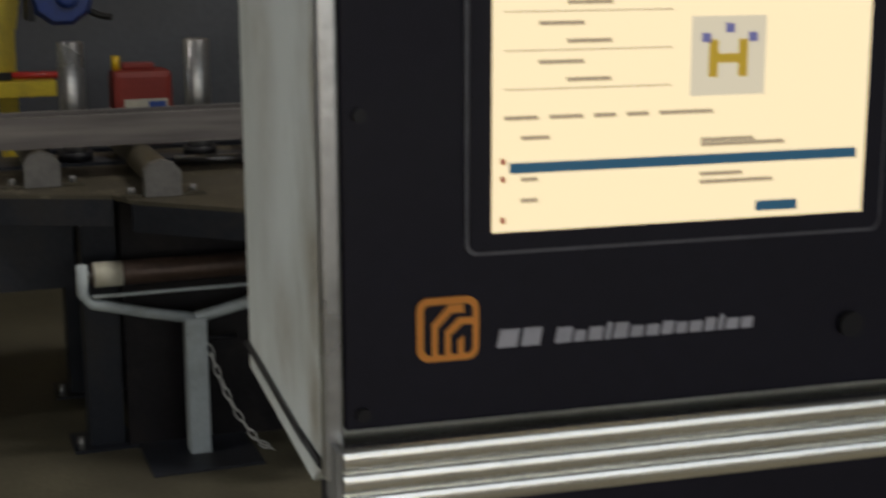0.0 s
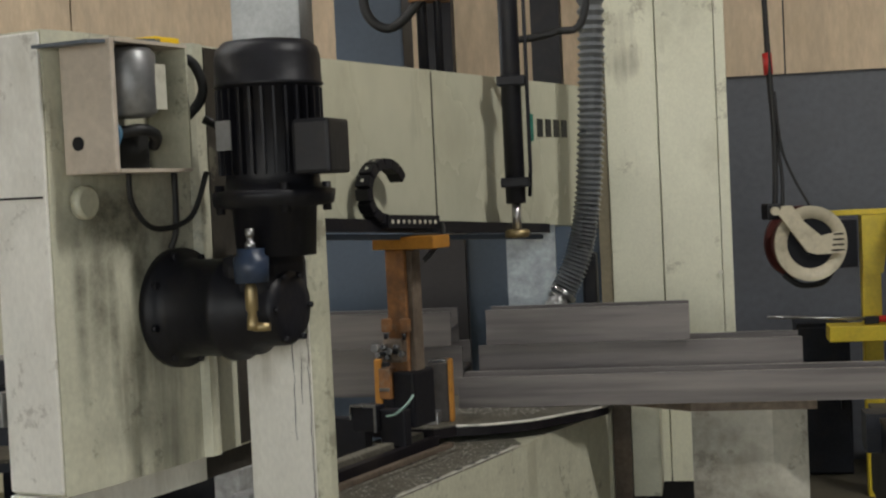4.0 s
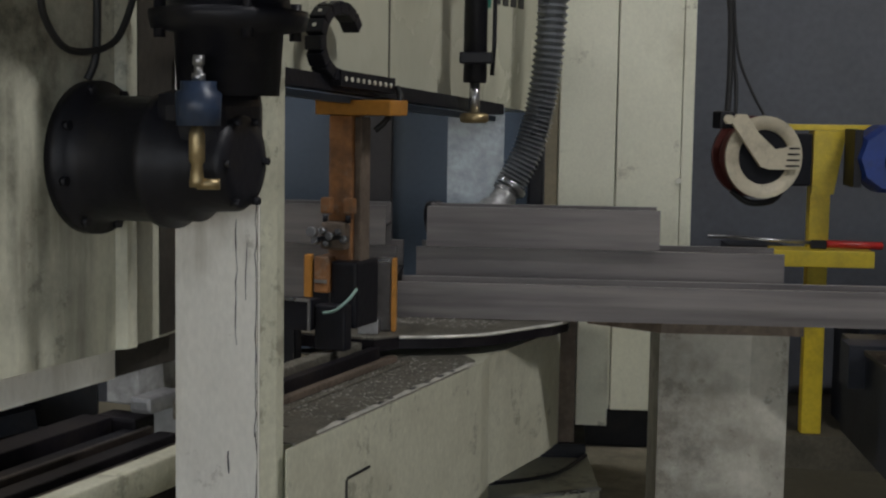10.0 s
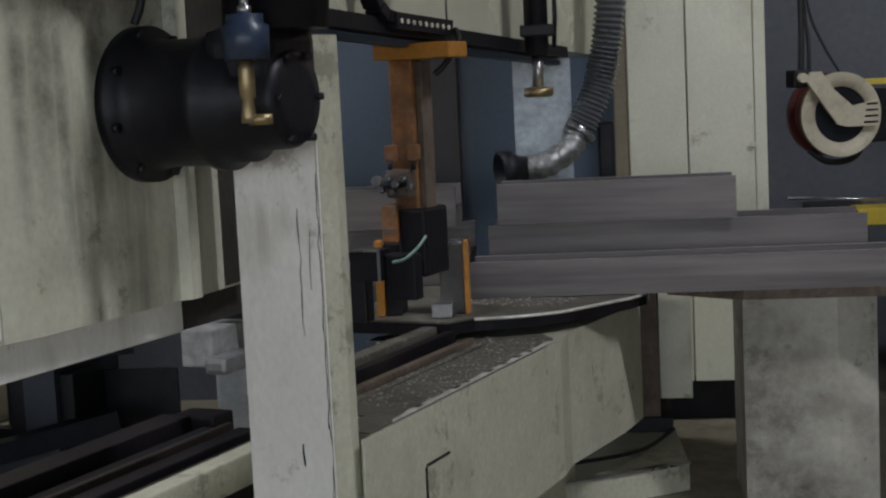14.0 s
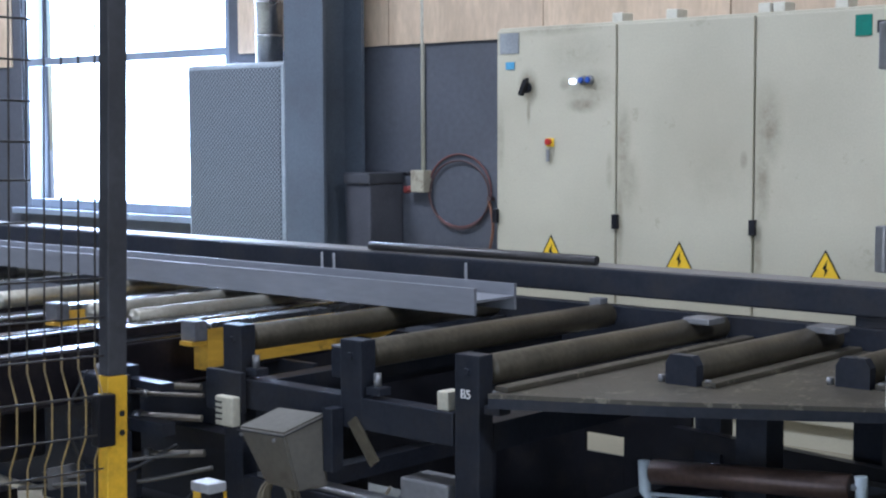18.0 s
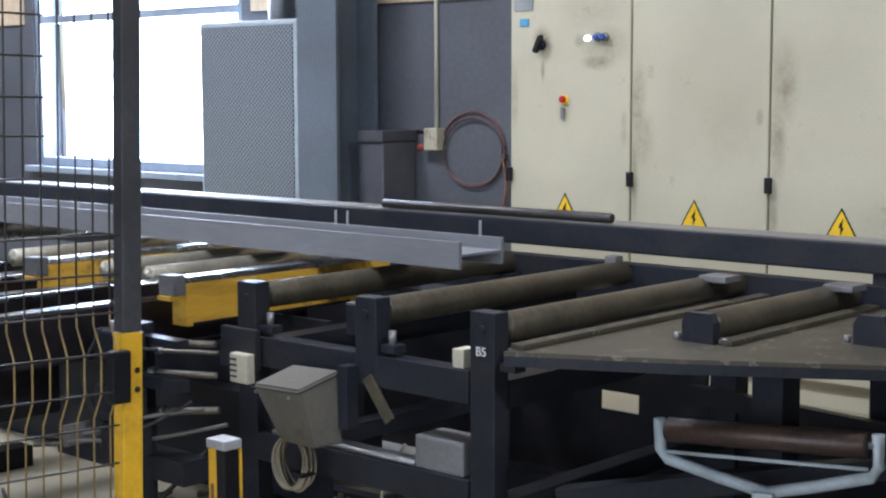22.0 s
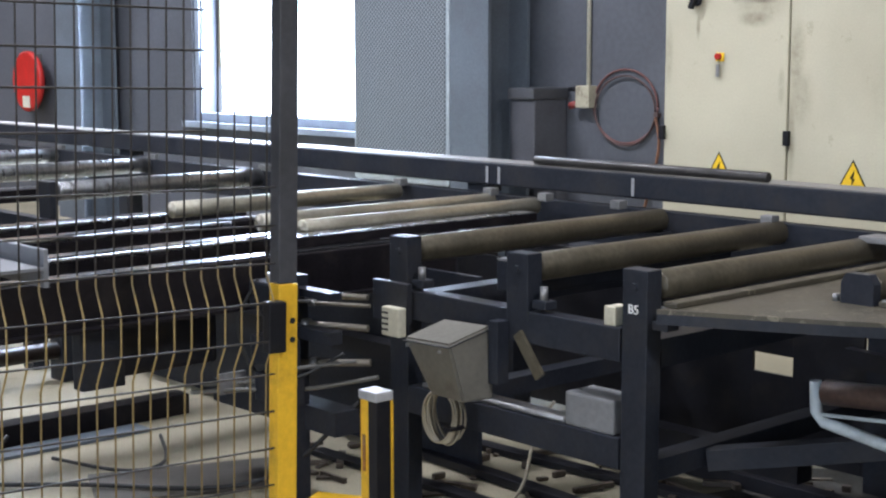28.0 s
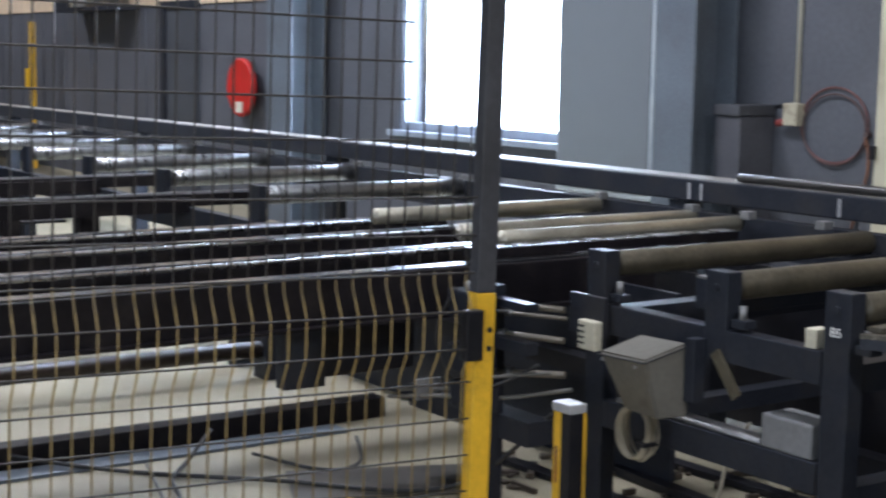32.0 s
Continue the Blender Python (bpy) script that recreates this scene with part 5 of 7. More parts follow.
rough_in = [(0.277 - random.uniform(0.004, 0.014) * (1 if v > 0.2 else 0.4), v) for v in [0.14 + 0.0425 * i for i in range(20)]]
part("bed_edge", prism(B(), [(0.279, 0.13), (0.279, 0.95)] + rough_in[::-1], 0.8348, 0.838, SAW), WORN_EDGE, base, "bright worn edge with chipped paint")
for v, w in ((0.24, 0.02), (0.41, 0.03), (0.47, 0.015), (0.58, 0.03), (0.66, 0.02), (0.74, 0.03), (0.81, 0.02)):
    part("paint_chip", prism(B(), [(0.266, v), (0.2785, v + 0.004), (0.277, v + w), (0.27, v + w * 0.8)], 0.8382, 0.8392, SAW), BLACK, base)
for k, (u0, u1, z) in enumerate(((-0.025, 0.012, 0.874), (0.035, 0.06, 0.866), (0.085, 0.105, 0.850), (0.13, 0.138, 0.840))):
    part("slide_way", box(B(), u0, u1, 0.12, 0.895, 0.835, z, SAW, bevel=0.003), (BED, OILED, RUSTY, BED)[k], base)
RIM = [(0.075, 0.972), (0.115, 0.992), (0.16, 1.022), (0.205, 1.062), (0.245, 1.108), (0.27, 1.16), (0.295, 1.22), (0.32, 1.282), (0.345, 1.337), (0.36, 1.43), (0.33, 1.55)]
part("turntable", prism(B(), RIM + [(0.2, 1.72), (-0.3, 1.72), (-0.3, 0.9), (0.04, 0.9)], 0.852, 0.880, SAW), OILED, base, "thick dark turntable plate")
part("turntable_top", prism(B(), [(u - 0.004, v + 0.003) for u, v in RIM] + [(0.195, 1.715), (-0.295, 1.715), (-0.295, 0.905), (0.04, 0.905)], 0.8805, 0.884, SAW), BED, base, "turntable top covered with chips")
part("turntable_rim", tube(B(), smooth_path([SAW @ Vector((u, v, 0.880)) for u, v in RIM], 3), 0.0045, 6), WORN_EDGE, base, "worn bright rim")
bm = B()
for k in range(900):
    where = random.random()
    if where < 0.45:
        u, v, z = random.uniform(0.09, 0.27), random.uniform(0.25, 1.0), 0.8348
    elif where < 0.7:
        u, v, z = random.uniform(-0.1, 0.22), random.uniform(1.15, 1.3), 0.885
    else:
        u, v, z = random.uniform(-0.02, 0.13), random.uniform(0.3, 0.9), 0.8348
    s = random.choice((0.001, 0.0014, 0.002, 0.0032))
    box(bm, -s, s, -s * 0.5, s * 0.5, 0, 0.001, SAW @ Matrix.Translation((u, v, z)) @ Matrix.Rotation(random.uniform(0, 3.1), 4, "Z") @ Matrix.Rotation(random.uniform(-0.5, 0.5), 4, "X"))
part("swarf", bm, mat("bright_steel_chips", (0.55, 0.53, 0.48), 0.4, metal=0.5, vary=0.3, scale=30), base, "bright steel chips strewn over the bed", "stuff")
part("far_pillar", box(B(), 0.10, 0.2, 4.9, 5.3, 0.44, 0.83, bevel=0.004), CREAM, base)
part("rusty_strip", box(B(), 0.201, 0.262, 4.93, 5.3, 0.42, 0.84, bevel=0.003), RUSTY, base, "brown rusty strip")
part("pillar_foot", box(B(), 0.1, 0.3, 5.0, 5.3, 0.281, 0.4), BLACK, base)
part("pillar_panel", box(B(), 0.264, 0.36, 4.95, 5.35, 0.47, 0.82, bevel=0.003), CREAM, base)
# slide rails running out in front, below the housing
part("rail_bed", box(B(), -0.5, -0.26, -0.22, 0.7, 0.5, 0.6, SAW, bevel=0.006), OILED, base)
part("cream_beam", box(B(), -0.255, -0.2, -0.18, 0.95, 0.615, 0.685, SAW, bevel=0.005), OILY, base, "cream beam beside the slide rails")
part("beam_skirt", box(B(), -0.45, -0.215, -0.17, 0.5, 0.0, 0.499, SAW), OILY, base)
part("skirt_panel", box(B(), -0.214, -0.205, -0.13, 0.1, 0.1, 0.6, SAW, bevel=0.003), CREAM, base)
for z in (0.585, 0.15):
    part("panel_screw", rod(B(), SAW @ Vector((-0.205, -0.1, z)), SAW @ Vector((-0.199, -0.1, z)), 0.008, 8), BLACK, base)
for u0, u1, z0, z1, mm in ((-0.58, -0.50, 0.56, 0.70, OILED), (-0.47, -0.42, 0.601, 0.675, BLACK), (-0.40, -0.385, 0.601, 0.69, BROWN_STEEL), (-0.37, -0.32, 0.601, 0.68, OILED), (-0.30, -0.275, 0.601, 0.67, BROWN_STEEL)):
    part("front_rail", box(B(), u0, u1, -0.26 - 0.05 * (u0 < -0.45), 0.61, z0, z1, SAW, bevel=0.004), mm, base)
for u, z in ((-0.54, 0.64), (-0.445, 0.64)):
    part("rail_end", rod(B(), SAW @ Vector((u, -0.36, z)), SAW @ Vector((u, -0.27, z)), 0.033, 16, 0.006), BLACK, base, "round black rail end")
part("rail_leg", box(B(), -0.58, -0.46, 0.4, 0.55, 0, 0.559, SAW), CHARCOAL, base)
part("guide_block", box(B(), -0.55, -0.46, 0.66, 0.86, 0.70, 0.79, SAW, bevel=0.006), CHIPPED, bow, "chipped grey guide block")
part("slide_shoe", box(B(), -0.56, -0.44, 0.615, 0.70, 0.601, 0.698, SAW, bevel=0.008), OILED, base)
part("clamp_block", box(B(), -0.42, -0.36, 0.56, 0.7, 0.705, 0.745, SAW, bevel=0.012), GREY_STEEL, bow)
part("guide_bar", box(B(), -0.52, -0.1, 0.76, 0.80, 0.80, 0.93, SAW, bevel=0.004), BLACK, bow)

jaw = thing("vise_jaw", (-0.24, 4.1, 0.862), "steel vise jaw with orange edge on the saw bed", "vise jaw")
part("jaw_plate", box(B(), -0.275, -0.215, 4.06, 4.16, 0.885, 1.055, bevel=0.004), mat("dark_oiled_steel", (0.075, 0.068, 0.064), 0.45, metal=0.3, vary=0.25, scale=12, spots=(0.2, 0.18, 0.15), spot_amount=0.4, spot_scale=40), jaw)
part("jaw_top", box(B(), -0.27, -0.218, 4.063, 4.12, 1.056, 1.062), MACHINED, jaw)
part("jaw_edge", box(B(), -0.214, -0.203, 4.05, 4.085, 0.885, 1.065, bevel=0.003), ORANGE, jaw, "orange painted edge")
part("jaw_foot", box(B(), -0.29, -0.24, 4.0, 4.058, 0.885, 0.92, bevel=0.003), MACHINED, jaw)
jaw2 = thing("vise_jaw", (-0.42, 4.1, 0.862), "second vise jaw with orange edge behind the guide head", "vise jaw")
part("jaw_plate", box(B(), -0.41, -0.37, 4.06, 4.16, 0.885, 1.06, bevel=0.004), BLACK, jaw2)
part("jaw_edge", box(B(), -0.43, -0.411, 4.05, 4.085, 0.885, 1.07, bevel=0.003), ORANGE, jaw2)

cyl = thing("hold_down_cylinder", (-0.03, 4.4, 1.4), "tall black hydraulic hold-down cylinder with brass tip", "cylinder")
part("barrel", rod(B(), (-0.035, 4.4, 1.5), (-0.035, 4.4, 2.7), 0.031, 20, 0.003), BLACK, cyl)
part("rod_end", rod(B(), (-0.035, 4.4, 1.42), (-0.035, 4.4, 1.5), 0.014, 14), MACHINED, cyl)
part("brass_tip", lathe(B(), (-0.035, 4.4, 1.395), (-0.035, 4.4, 1.425), [(0, 0.03), (0.004, 0.038), (0.022, 0.038), (0.026, 0.028)], 20), BRASS, cyl, "brass tip")
part("side_pipe", tube(B(), [(0.015, 4.39, 2.7), (0.015, 4.39, 1.6), (0.01, 4.39, 1.52)], 0.006), BLACK, cyl)
for z in (1.55, 1.86):
    part("collar", box(B(), -0.075, 0.012, 4.36, 4.44, z, z + 0.03, bevel=0.004), BLACK, cyl)
gan = thing("cylinder_gantry", (-0.03, 4.95, 0), "grey steel gantry arm carrying the hold-down cylinder", "gantry")
part("arm", box(B(), -0.08, 0.03, 4.36, 5.6, 2.7, 2.8), BLACK, gan)
part("post", box(B(), -0.08, 0.03, 5.52, 5.62, 0, 2.699), BLACK, gan)
plate = solid("galvanised_plate", box(B(), -0.14, 0.03, 4.95, 4.965, 0.85, 1.5), mat("galvanised", (0.3, 0.33, 0.35), 0.4, metal=0.6, vary=0.25, scale=18), "blotchy galvanised steel plate behind the cylinder", "plate", at=(-0.05, 4.957, 0.85))

# chip-strewn base, pedestal, column
slab = thing("base_slab", (0.1, 4.8, 0), "low cream steel base slab covered with chips", "base")
part("slab_body", box(B(), -0.7, 0.82, 4.12, 5.6, 0, 0.272, bevel=0.006), CREAM, slab)
part("chip_layer", box(B(), -0.69, 0.812, 4.128, 5.59, 0.2725, 0.28), mat("chips_and_dust", (0.26, 0.23, 0.16), 0.7, vary=0.3, scale=6, dirt=(0.1, 0.085, 0.06), dirt_amount=0.5, dirt_scale=9, bump=0.5, bump_scale=140), slab)
part("slab_hole", rod(B(), (0.63, 4.1195, 0.21), (0.63, 4.117, 0.21), 0.032, 20), RUBBER, slab, "round black hole")
step = thing("chip_tray", (0.1, 4.8, 0.28), "low worn steel tray on the base slab", "tray")
part("tray_body", prism(B(), [(-0.14, 4.33), (0.33, 4.62), (0.30, 5.2), (0.0, 5.25), (-0.3, 4.7)], 0.281, 0.355), OILY, step)
part("tray_edge", prism(B(), [(-0.14, 4.33), (0.335, 4.615), (0.325, 4.64), (-0.14, 4.355)], 0.356, 0.362), MACHINED, step)
part("tray_cable", tube(B(), smooth_path([(0.3, 5.0, 0.365), (0.2, 4.75, 0.365), (0.02, 4.62, 0.365), (-0.12, 4.6, 0.365)]), 0.006), RUBBER, step)
ped = thing("support_pedestal", (0.64, 4.5, 0.28), "stained cream steel support pedestal on the base slab", "pedestal")
part("box_body", prism(B(), [(0.47, 4.40), (0.71, 4.39), (0.815, 4.43), (0.815, 4.75), (0.47, 4.75)], 0.281, 0.851),
     mat("rust_stained_cream_paint", (0.5, 0.48, 0.40), 0.5, vary=0.12, scale=3, dirt=(0.2, 0.18, 0.14), dirt_amount=0.55, dirt_scale=5, spots=(0.1, 0.075, 0.05), spot_amount=0.8, smudge=(0.085, 0.072, 0.055), smudges=(((0.58, 4.4, 0.3), (0.3, 0.3, 0.26), 0.95), ((0.55, 4.4, 0.55), (0.22, 0.2, 0.4), 0.75), ((0.78, 4.43, 0.5), (0.08, 0.2, 0.12), 0.5), ((0.5, 4.4, 0.75), (0.2, 0.2, 0.14), 0.7), ((0.66, 4.4, 0.6), (0.1, 0.2, 0.3), 0.5))), ped)
part("top_plate", prism(B(), [(0.28, 4.5), (0.47, 4.36), (0.84, 4.36), (0.84, 4.8), (0.28, 4.8)], 0.852, 0.884), RUSTY, ped, "rusty top plate")
col = thing("machine_column", (0.4, 5.6, 0), "tall pale cream machine column with panel seams", "column")
part("left_panel", box(B(), 0.2, 0.386, 5.39, 5.95, 0.43, 3.0, bevel=0.004), CREAM, col)
part("right_panel", box(B(), 0.39, 0.60, 5.388, 5.95, 0.43, 3.0, bevel=0.004), CREAM, col)
part("edge_panel", box(B(), 0.602, 0.64, 5.392, 5.95, 0.43, 3.0, bevel=0.003), CREAM, col)
# black block gives the shadow between column and slab
part("column_foot", box(B(), 0.24, 0.6, 5.5, 5.9, 0.281, 0.428), BLACK, col)
part("panel_screw", rod(B(), (0.594, 5.388, 1.203), (0.594, 5.375, 1.203), 0.01, 8), PALE, col)
part("brown_edge", box(B(), 0.155, 0.198, 5.40, 5.9, 0.281, 2.4), mat("brown_stained_paint", (0.2, 0.17, 0.11), 0.6), col)
part("black_fitting", box(B(), 0.1, 0.152, 5.2, 5.3, 1.05, 1.3, bevel=0.01), BLACK, col)
pan = thing("machine_enclosure", (-0.8, 5.6, 0), "blue-grey steel machine enclosure behind the saw", "enclosure")
part("side_panel", box(B(), -1.05, -0.575, 5.5, 5.52, 0.0, 1.75), BLUE_STEEL, pan)
part("dark_panel", box(B(), -0.57, -0.365, 5.47, 5.51, 0.0, 1.75), mat("brown_black_paint", (0.03, 0.026, 0.027), 0.5), pan)
part("side_panel", box(B(), -0.36, 0.15, 5.5, 5.52, 0.0, 1.75), BLUE_STEEL, pan)
up = thing("roof_duct", (-1.0, 6.2, 1.9), "grey sheet metal post and duct above the saw", "duct")
part("blue_post", box(B(), -0.95, -0.66, 5.96, 6.2, 0, 4.5, bevel=0.01), BLUE_STEEL, up)
part("grey_post", box(B(), -1.4, -1.1, 5.96, 6.2, 0, 4.5, bevel=0.01), mat("pale_grey_paint", (0.4, 0.42, 0.42), 0.5), up)
tool = thing("hydraulic_lines", (-0.5, 5.2, 2.0), "black hydraulic fittings and hoses above the bow", "hydraulics")
part("valve_post", rod(B(), (-0.46, 5.3, 1.9), (-0.46, 5.3, 2.7), 0.02, 10), BLACK, tool)
part("valve_post", rod(B(), (-0.40, 5.3, 1.9), (-0.40, 5.3, 2.7), 0.015, 10), BLACK, tool)
part("loop_hose", tube(B(), smooth_path([(-0.42, 5.28, 2.3), (-0.56, 5.26, 2.16), (-0.66, 5.26, 2.22), (-0.66, 5.28, 2.4), (-0.6, 5.3, 2.7)]), 0.018), RUBBER, tool)
part("loop_hose", tube(B(), smooth_path([(-0.04, 4.42, 2.0), (0.1, 4.44, 2.02), (0.2, 4.46, 2.1), (0.2, 4.5, 2.7)]), 0.012), RUBBER, tool)
part("orange_cap", box(B(), -0.5, -0.36, 5.25, 5.35, 2.25, 2.32), RUST, tool)
part("hang_arm", box(B(), -0.52, -0.34, 5.25, 5.7, 2.7, 2.76), BLACK, tool)
part("hang_post", box(B(), -0.5, -0.4, 5.62, 5.7, 0, 2.7), BLACK, tool)

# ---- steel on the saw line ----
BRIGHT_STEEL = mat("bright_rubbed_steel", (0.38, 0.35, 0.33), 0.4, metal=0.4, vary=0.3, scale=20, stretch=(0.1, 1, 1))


def stock(x0, x1, y, z, w, h, label):
    bm = B()
    h_beam(bm, x0, x1, y, z, w, h)
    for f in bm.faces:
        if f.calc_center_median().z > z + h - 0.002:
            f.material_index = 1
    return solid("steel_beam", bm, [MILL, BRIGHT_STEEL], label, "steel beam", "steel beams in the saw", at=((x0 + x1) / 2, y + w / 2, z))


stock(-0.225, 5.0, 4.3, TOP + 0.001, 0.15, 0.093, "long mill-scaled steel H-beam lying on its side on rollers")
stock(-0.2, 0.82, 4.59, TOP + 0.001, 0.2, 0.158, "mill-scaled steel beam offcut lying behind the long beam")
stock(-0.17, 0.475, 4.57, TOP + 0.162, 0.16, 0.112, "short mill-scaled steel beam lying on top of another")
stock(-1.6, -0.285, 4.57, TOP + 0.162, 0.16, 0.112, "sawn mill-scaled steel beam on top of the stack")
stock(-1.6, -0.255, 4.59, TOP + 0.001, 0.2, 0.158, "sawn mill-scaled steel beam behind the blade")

# ---- fence and guards ----
FX = -2.93
WIRE_DARK = mat("dark_dirty_wire", (0.045, 0.04, 0.035), 0.55, vary=0.2)
WIRE_YELLOW = mat("yellow_wire", (0.27, 0.19, 0.065), 0.5, vary=0.2, scale=14, dirt=(0.09, 0.07, 0.04), dirt_amount=0.6, dirt_scale=9)
fence = thing("mesh_fence", (FX, 1.0, 0), "yellow and dark welded wire mesh safety fence", "fence")
bm = B()
tube(bm, [(0, 0, 0.96), (0, 0, 2.35)], 0.0026, 5)
hi = mesh_of("wire", bm, WIRE_DARK)
bm = B()
tube(bm, [(0, 0, 0.05), (0, 0, 0.70), (0.035, 0, 0.765), (0.035, 0, 0.865), (0, 0, 0.93), (0, 0, 0.96)], 0.0026, 5)
lo = mesh_of("wire", bm, WIRE_YELLOW)
for k in range(70):
    for me in (hi, lo):
        w = new("wire", me)
        w.location = (FX, 2.673 - 0.0454 * k, 0)
        w.parent = fence
        w.matrix_parent_inverse = fence.matrix_basis.inverted()
for z in (0.1, 0.2, 0.29, 0.39, 0.485, 0.58, 0.675, 0.767, 0.863, 0.955, 1.05, 1.145, 1.285, 1.385, 1.475, 1.57, 1.665, 1.76, 1.86, 1.96, 2.06, 2.16, 2.26):
    dx = 0.035 if 0.76 < z < 0.87 else 0.0
    part("cross_wire", tube(B(), [(FX + dx + 0.004, 2.70 if z < 1.2 else 2.50, z), (FX + dx + 0.004, -0.55, z)], 0.0028, 5), WIRE_DARK if z > 0.3 else WIRE_YELLOW, fence)
post = part("fence_post", box(B(), FX - 0.022, FX + 0.022, 2.696, 2.75, 0.905, 2.5, bevel=0.004), mat("dark_tape_wrapped_post", (0.05, 0.05, 0.055), 0.5, vary=0.2, bump=0.1), fence, "dark upper half of the post")
low = part("fence_post", box(B(), FX - 0.023, FX + 0.023, 2.695, 2.751, 0.0, 0.904, bevel=0.004), YELLOW, fence, "yellow painted lower half of the post")
part("base_plate", box(B(), FX - 0.07, FX + 0.07, 2.64, 2.81, 0.0, 0.008), YELLOW, low)
for z in (0.81, 0.762):
    part("post_hole", rod(B(), (FX + 0.0232, 2.735, z), (FX + 0.025, 2.735, z), 0.008, 12), RUBBER, low)
part("fence_clip", box(B(), FX + 0.01, FX + 0.045, 2.655, 2.706, 0.735, 0.865, bevel=0.006), BLACK, low, "black plastic fence clip")
far_post = part("fence_post", box(B(), FX - 0.03, FX + 0.03, -0.64, -0.56, 0.08, 2.4), YELLOW, fence)
# the fence leans a little and swings away from the conveyor
PIVOT = Matrix.Translation((FX, 2.72, 0.0))
fence.matrix_basis = PIVOT @ Matrix.Rotation(radians(-4), 4, "Z") @ Matrix.Rotation(radians(-1.4), 4, "X") @ PIVOT.inverted() @ Matrix.Translation((0, -0.021, 0)) @ fence.matrix_basis

lc = thing("light_curtain", (-2.9, 3.05, 0), "yellow and black light curtain column standing on the floor", "light curtain")
part("yellow_profile", box(B(), -2.972, -2.938, 3.0, 3.05, 0, 0.555, bevel=0.003), YELLOW, lc)
part("black_window", box(B(), -2.937, -2.901, 2.998, 3.046, 0, 0.555, bevel=0.002), BLACK, lc)
part("yellow_edge", box(B(), -2.93, -2.898, 3.047, 3.054, 0, 0.555), YELLOW, lc)
part("end_cap", box(B(), -2.975, -2.898, 2.995, 3.055, 0.556, 0.582, bevel=0.004), mat("dusty_grey_cap", (0.3, 0.3, 0.3), 0.5), lc, "dusty grey end cap")
part("label_strip", box(B(), -2.96, -2.95, 2.9965, 2.9995, 0.36, 0.46), RUST, lc)
for x, y in ((-3.86, 2.93), (-3.56, 3.36)):
    bf = thing("foot_cover", (x, y, 0), "yellow steel foot bracket bolted to the floor", "cover", "foot covers")
    turn = Matrix.Translation((x, y, 0)) @ Matrix.Rotation(radians(28), 4, "Z")
    part("shell", prism(B(), [(-0.085, -0.07), (0.085, -0.07), (0.1, -0.02), (0.1, 0.05), (0.06, 0.07), (-0.085, 0.07)], 0.0, 0.062, turn), YELLOW, bf)
    part("flange", box(B(), -0.16, 0.16, -0.045, 0.045, 0.0, 0.008, turn), YELLOW, bf)
    for s in (-0.13, 0.13):
        part("anchor_bolt", rod(B(), turn @ Vector((s, 0, 0.008)), turn @ Vector((s, 0, 0.024)), 0.011, 6), GREY_STEEL, bf)
# floor pieces by the fence
# thin raised outline that stands for a dark stained patch of floor
solid("floor_plate", prism(B(), [(-4.51, 3.01), (-4.19, 2.87), (-3.97, 3.40), (-4.26, 3.61)], 0.001, 0.010), mat("dark_stained_floor", (0.05, 0.045, 0.038), 0.5, vary=0.2, dirt=(0.15, 0.14, 0.12), dirt_amount=0.4), "dark stained patch of the floor", "plate", at=(-4.25, 3.2, 0))
wires = thing("floor_cable", (-4.2, 3.1, 0), "thin black cables trailing over the floor", "cable")
part("cable", tube(B(), smooth_path([(-3.6, 3.5, 0.35), (-3.9, 3.3, 0.06), (-4.4, 2.9, 0.02), (-4.9, 2.4, 0.02), (-5.3, 1.8, 0.14)]), 0.008), RUBBER, wires)
part("cable", tube(B(), smooth_path([(-3.55, 3.45, 0.5), (-3.75, 3.3, 0.46), (-3.9, 3.3, 0.40), (-4.05, 3.2, 0.38)]), 0.007), mat("grey_cable", (0.09, 0.085, 0.075), 0.5), wires)
part("cable", tube(B(), smooth_path([(-3.5, 3.5, 0.45), (-3.7, 3.35, 0.40), (-3.9, 3.25, 0.38), (-4.05, 3.15, 0.36)]), 0.007), mat("grey_cable", (0.09, 0.085, 0.075), 0.5), wires)
solid("welding_rod", rod(B(), (-3.75, 3.1, 0.006), (-3.35, 3.25, 0.006), 0.005), MACHINED, "thin shiny rod lying on the floor", "rod", at=(-3.55, 3.17, 0.006))
part("cable", tube(B(), smooth_path([(-4.75, 3.0, 0.02), (-4.5, 3.1, 0.012), (-4.42, 3.2, 0.012), (-4.5, 3.32, 0.012), (-4.7, 3.42, 0.04)]), 0.007), RUBBER, wires)
part("cable", tube(B(), smooth_path([(-4.2, 2.45, 0.012), (-4.4, 2.55, 0.012), (-4.62, 2.62, 0.012), (-4.78, 2.75, 0.02), (-4.9, 2.9, 0.09)]), 0.008), RUBBER, wires)
part("cable", tube(B(), smooth_path([(-4.15, 2.42, 0.012), (-4.35, 2.48, 0.012), (-4.6, 2.55, 0.012), (-4.85, 2.62, 0.012)]), 0.006), mat("grey_cable", (0.09, 0.085, 0.075), 0.5), wires)
part("cable", tube(B(), smooth_path([(-3.3, 3.62, 0.012), (-3.26, 3.8, 0.012), (-3.3, 3.95, 0.05), (-3.34, 4.05, 0.2), (-3.3, 4.1, 0.31)]), 0.006), mat("tan_cable", (0.34, 0.3, 0.22), 0.5), wires)
vb = thing("valve_block", (-3.75, 3.5, 0), "dark pneumatic valve blocks on the frame beside the fence", "valves")
part("stand", box(B(), -3.82, -3.76, 3.35, 3.42, 0, 0.76), CHARCOAL, vb)
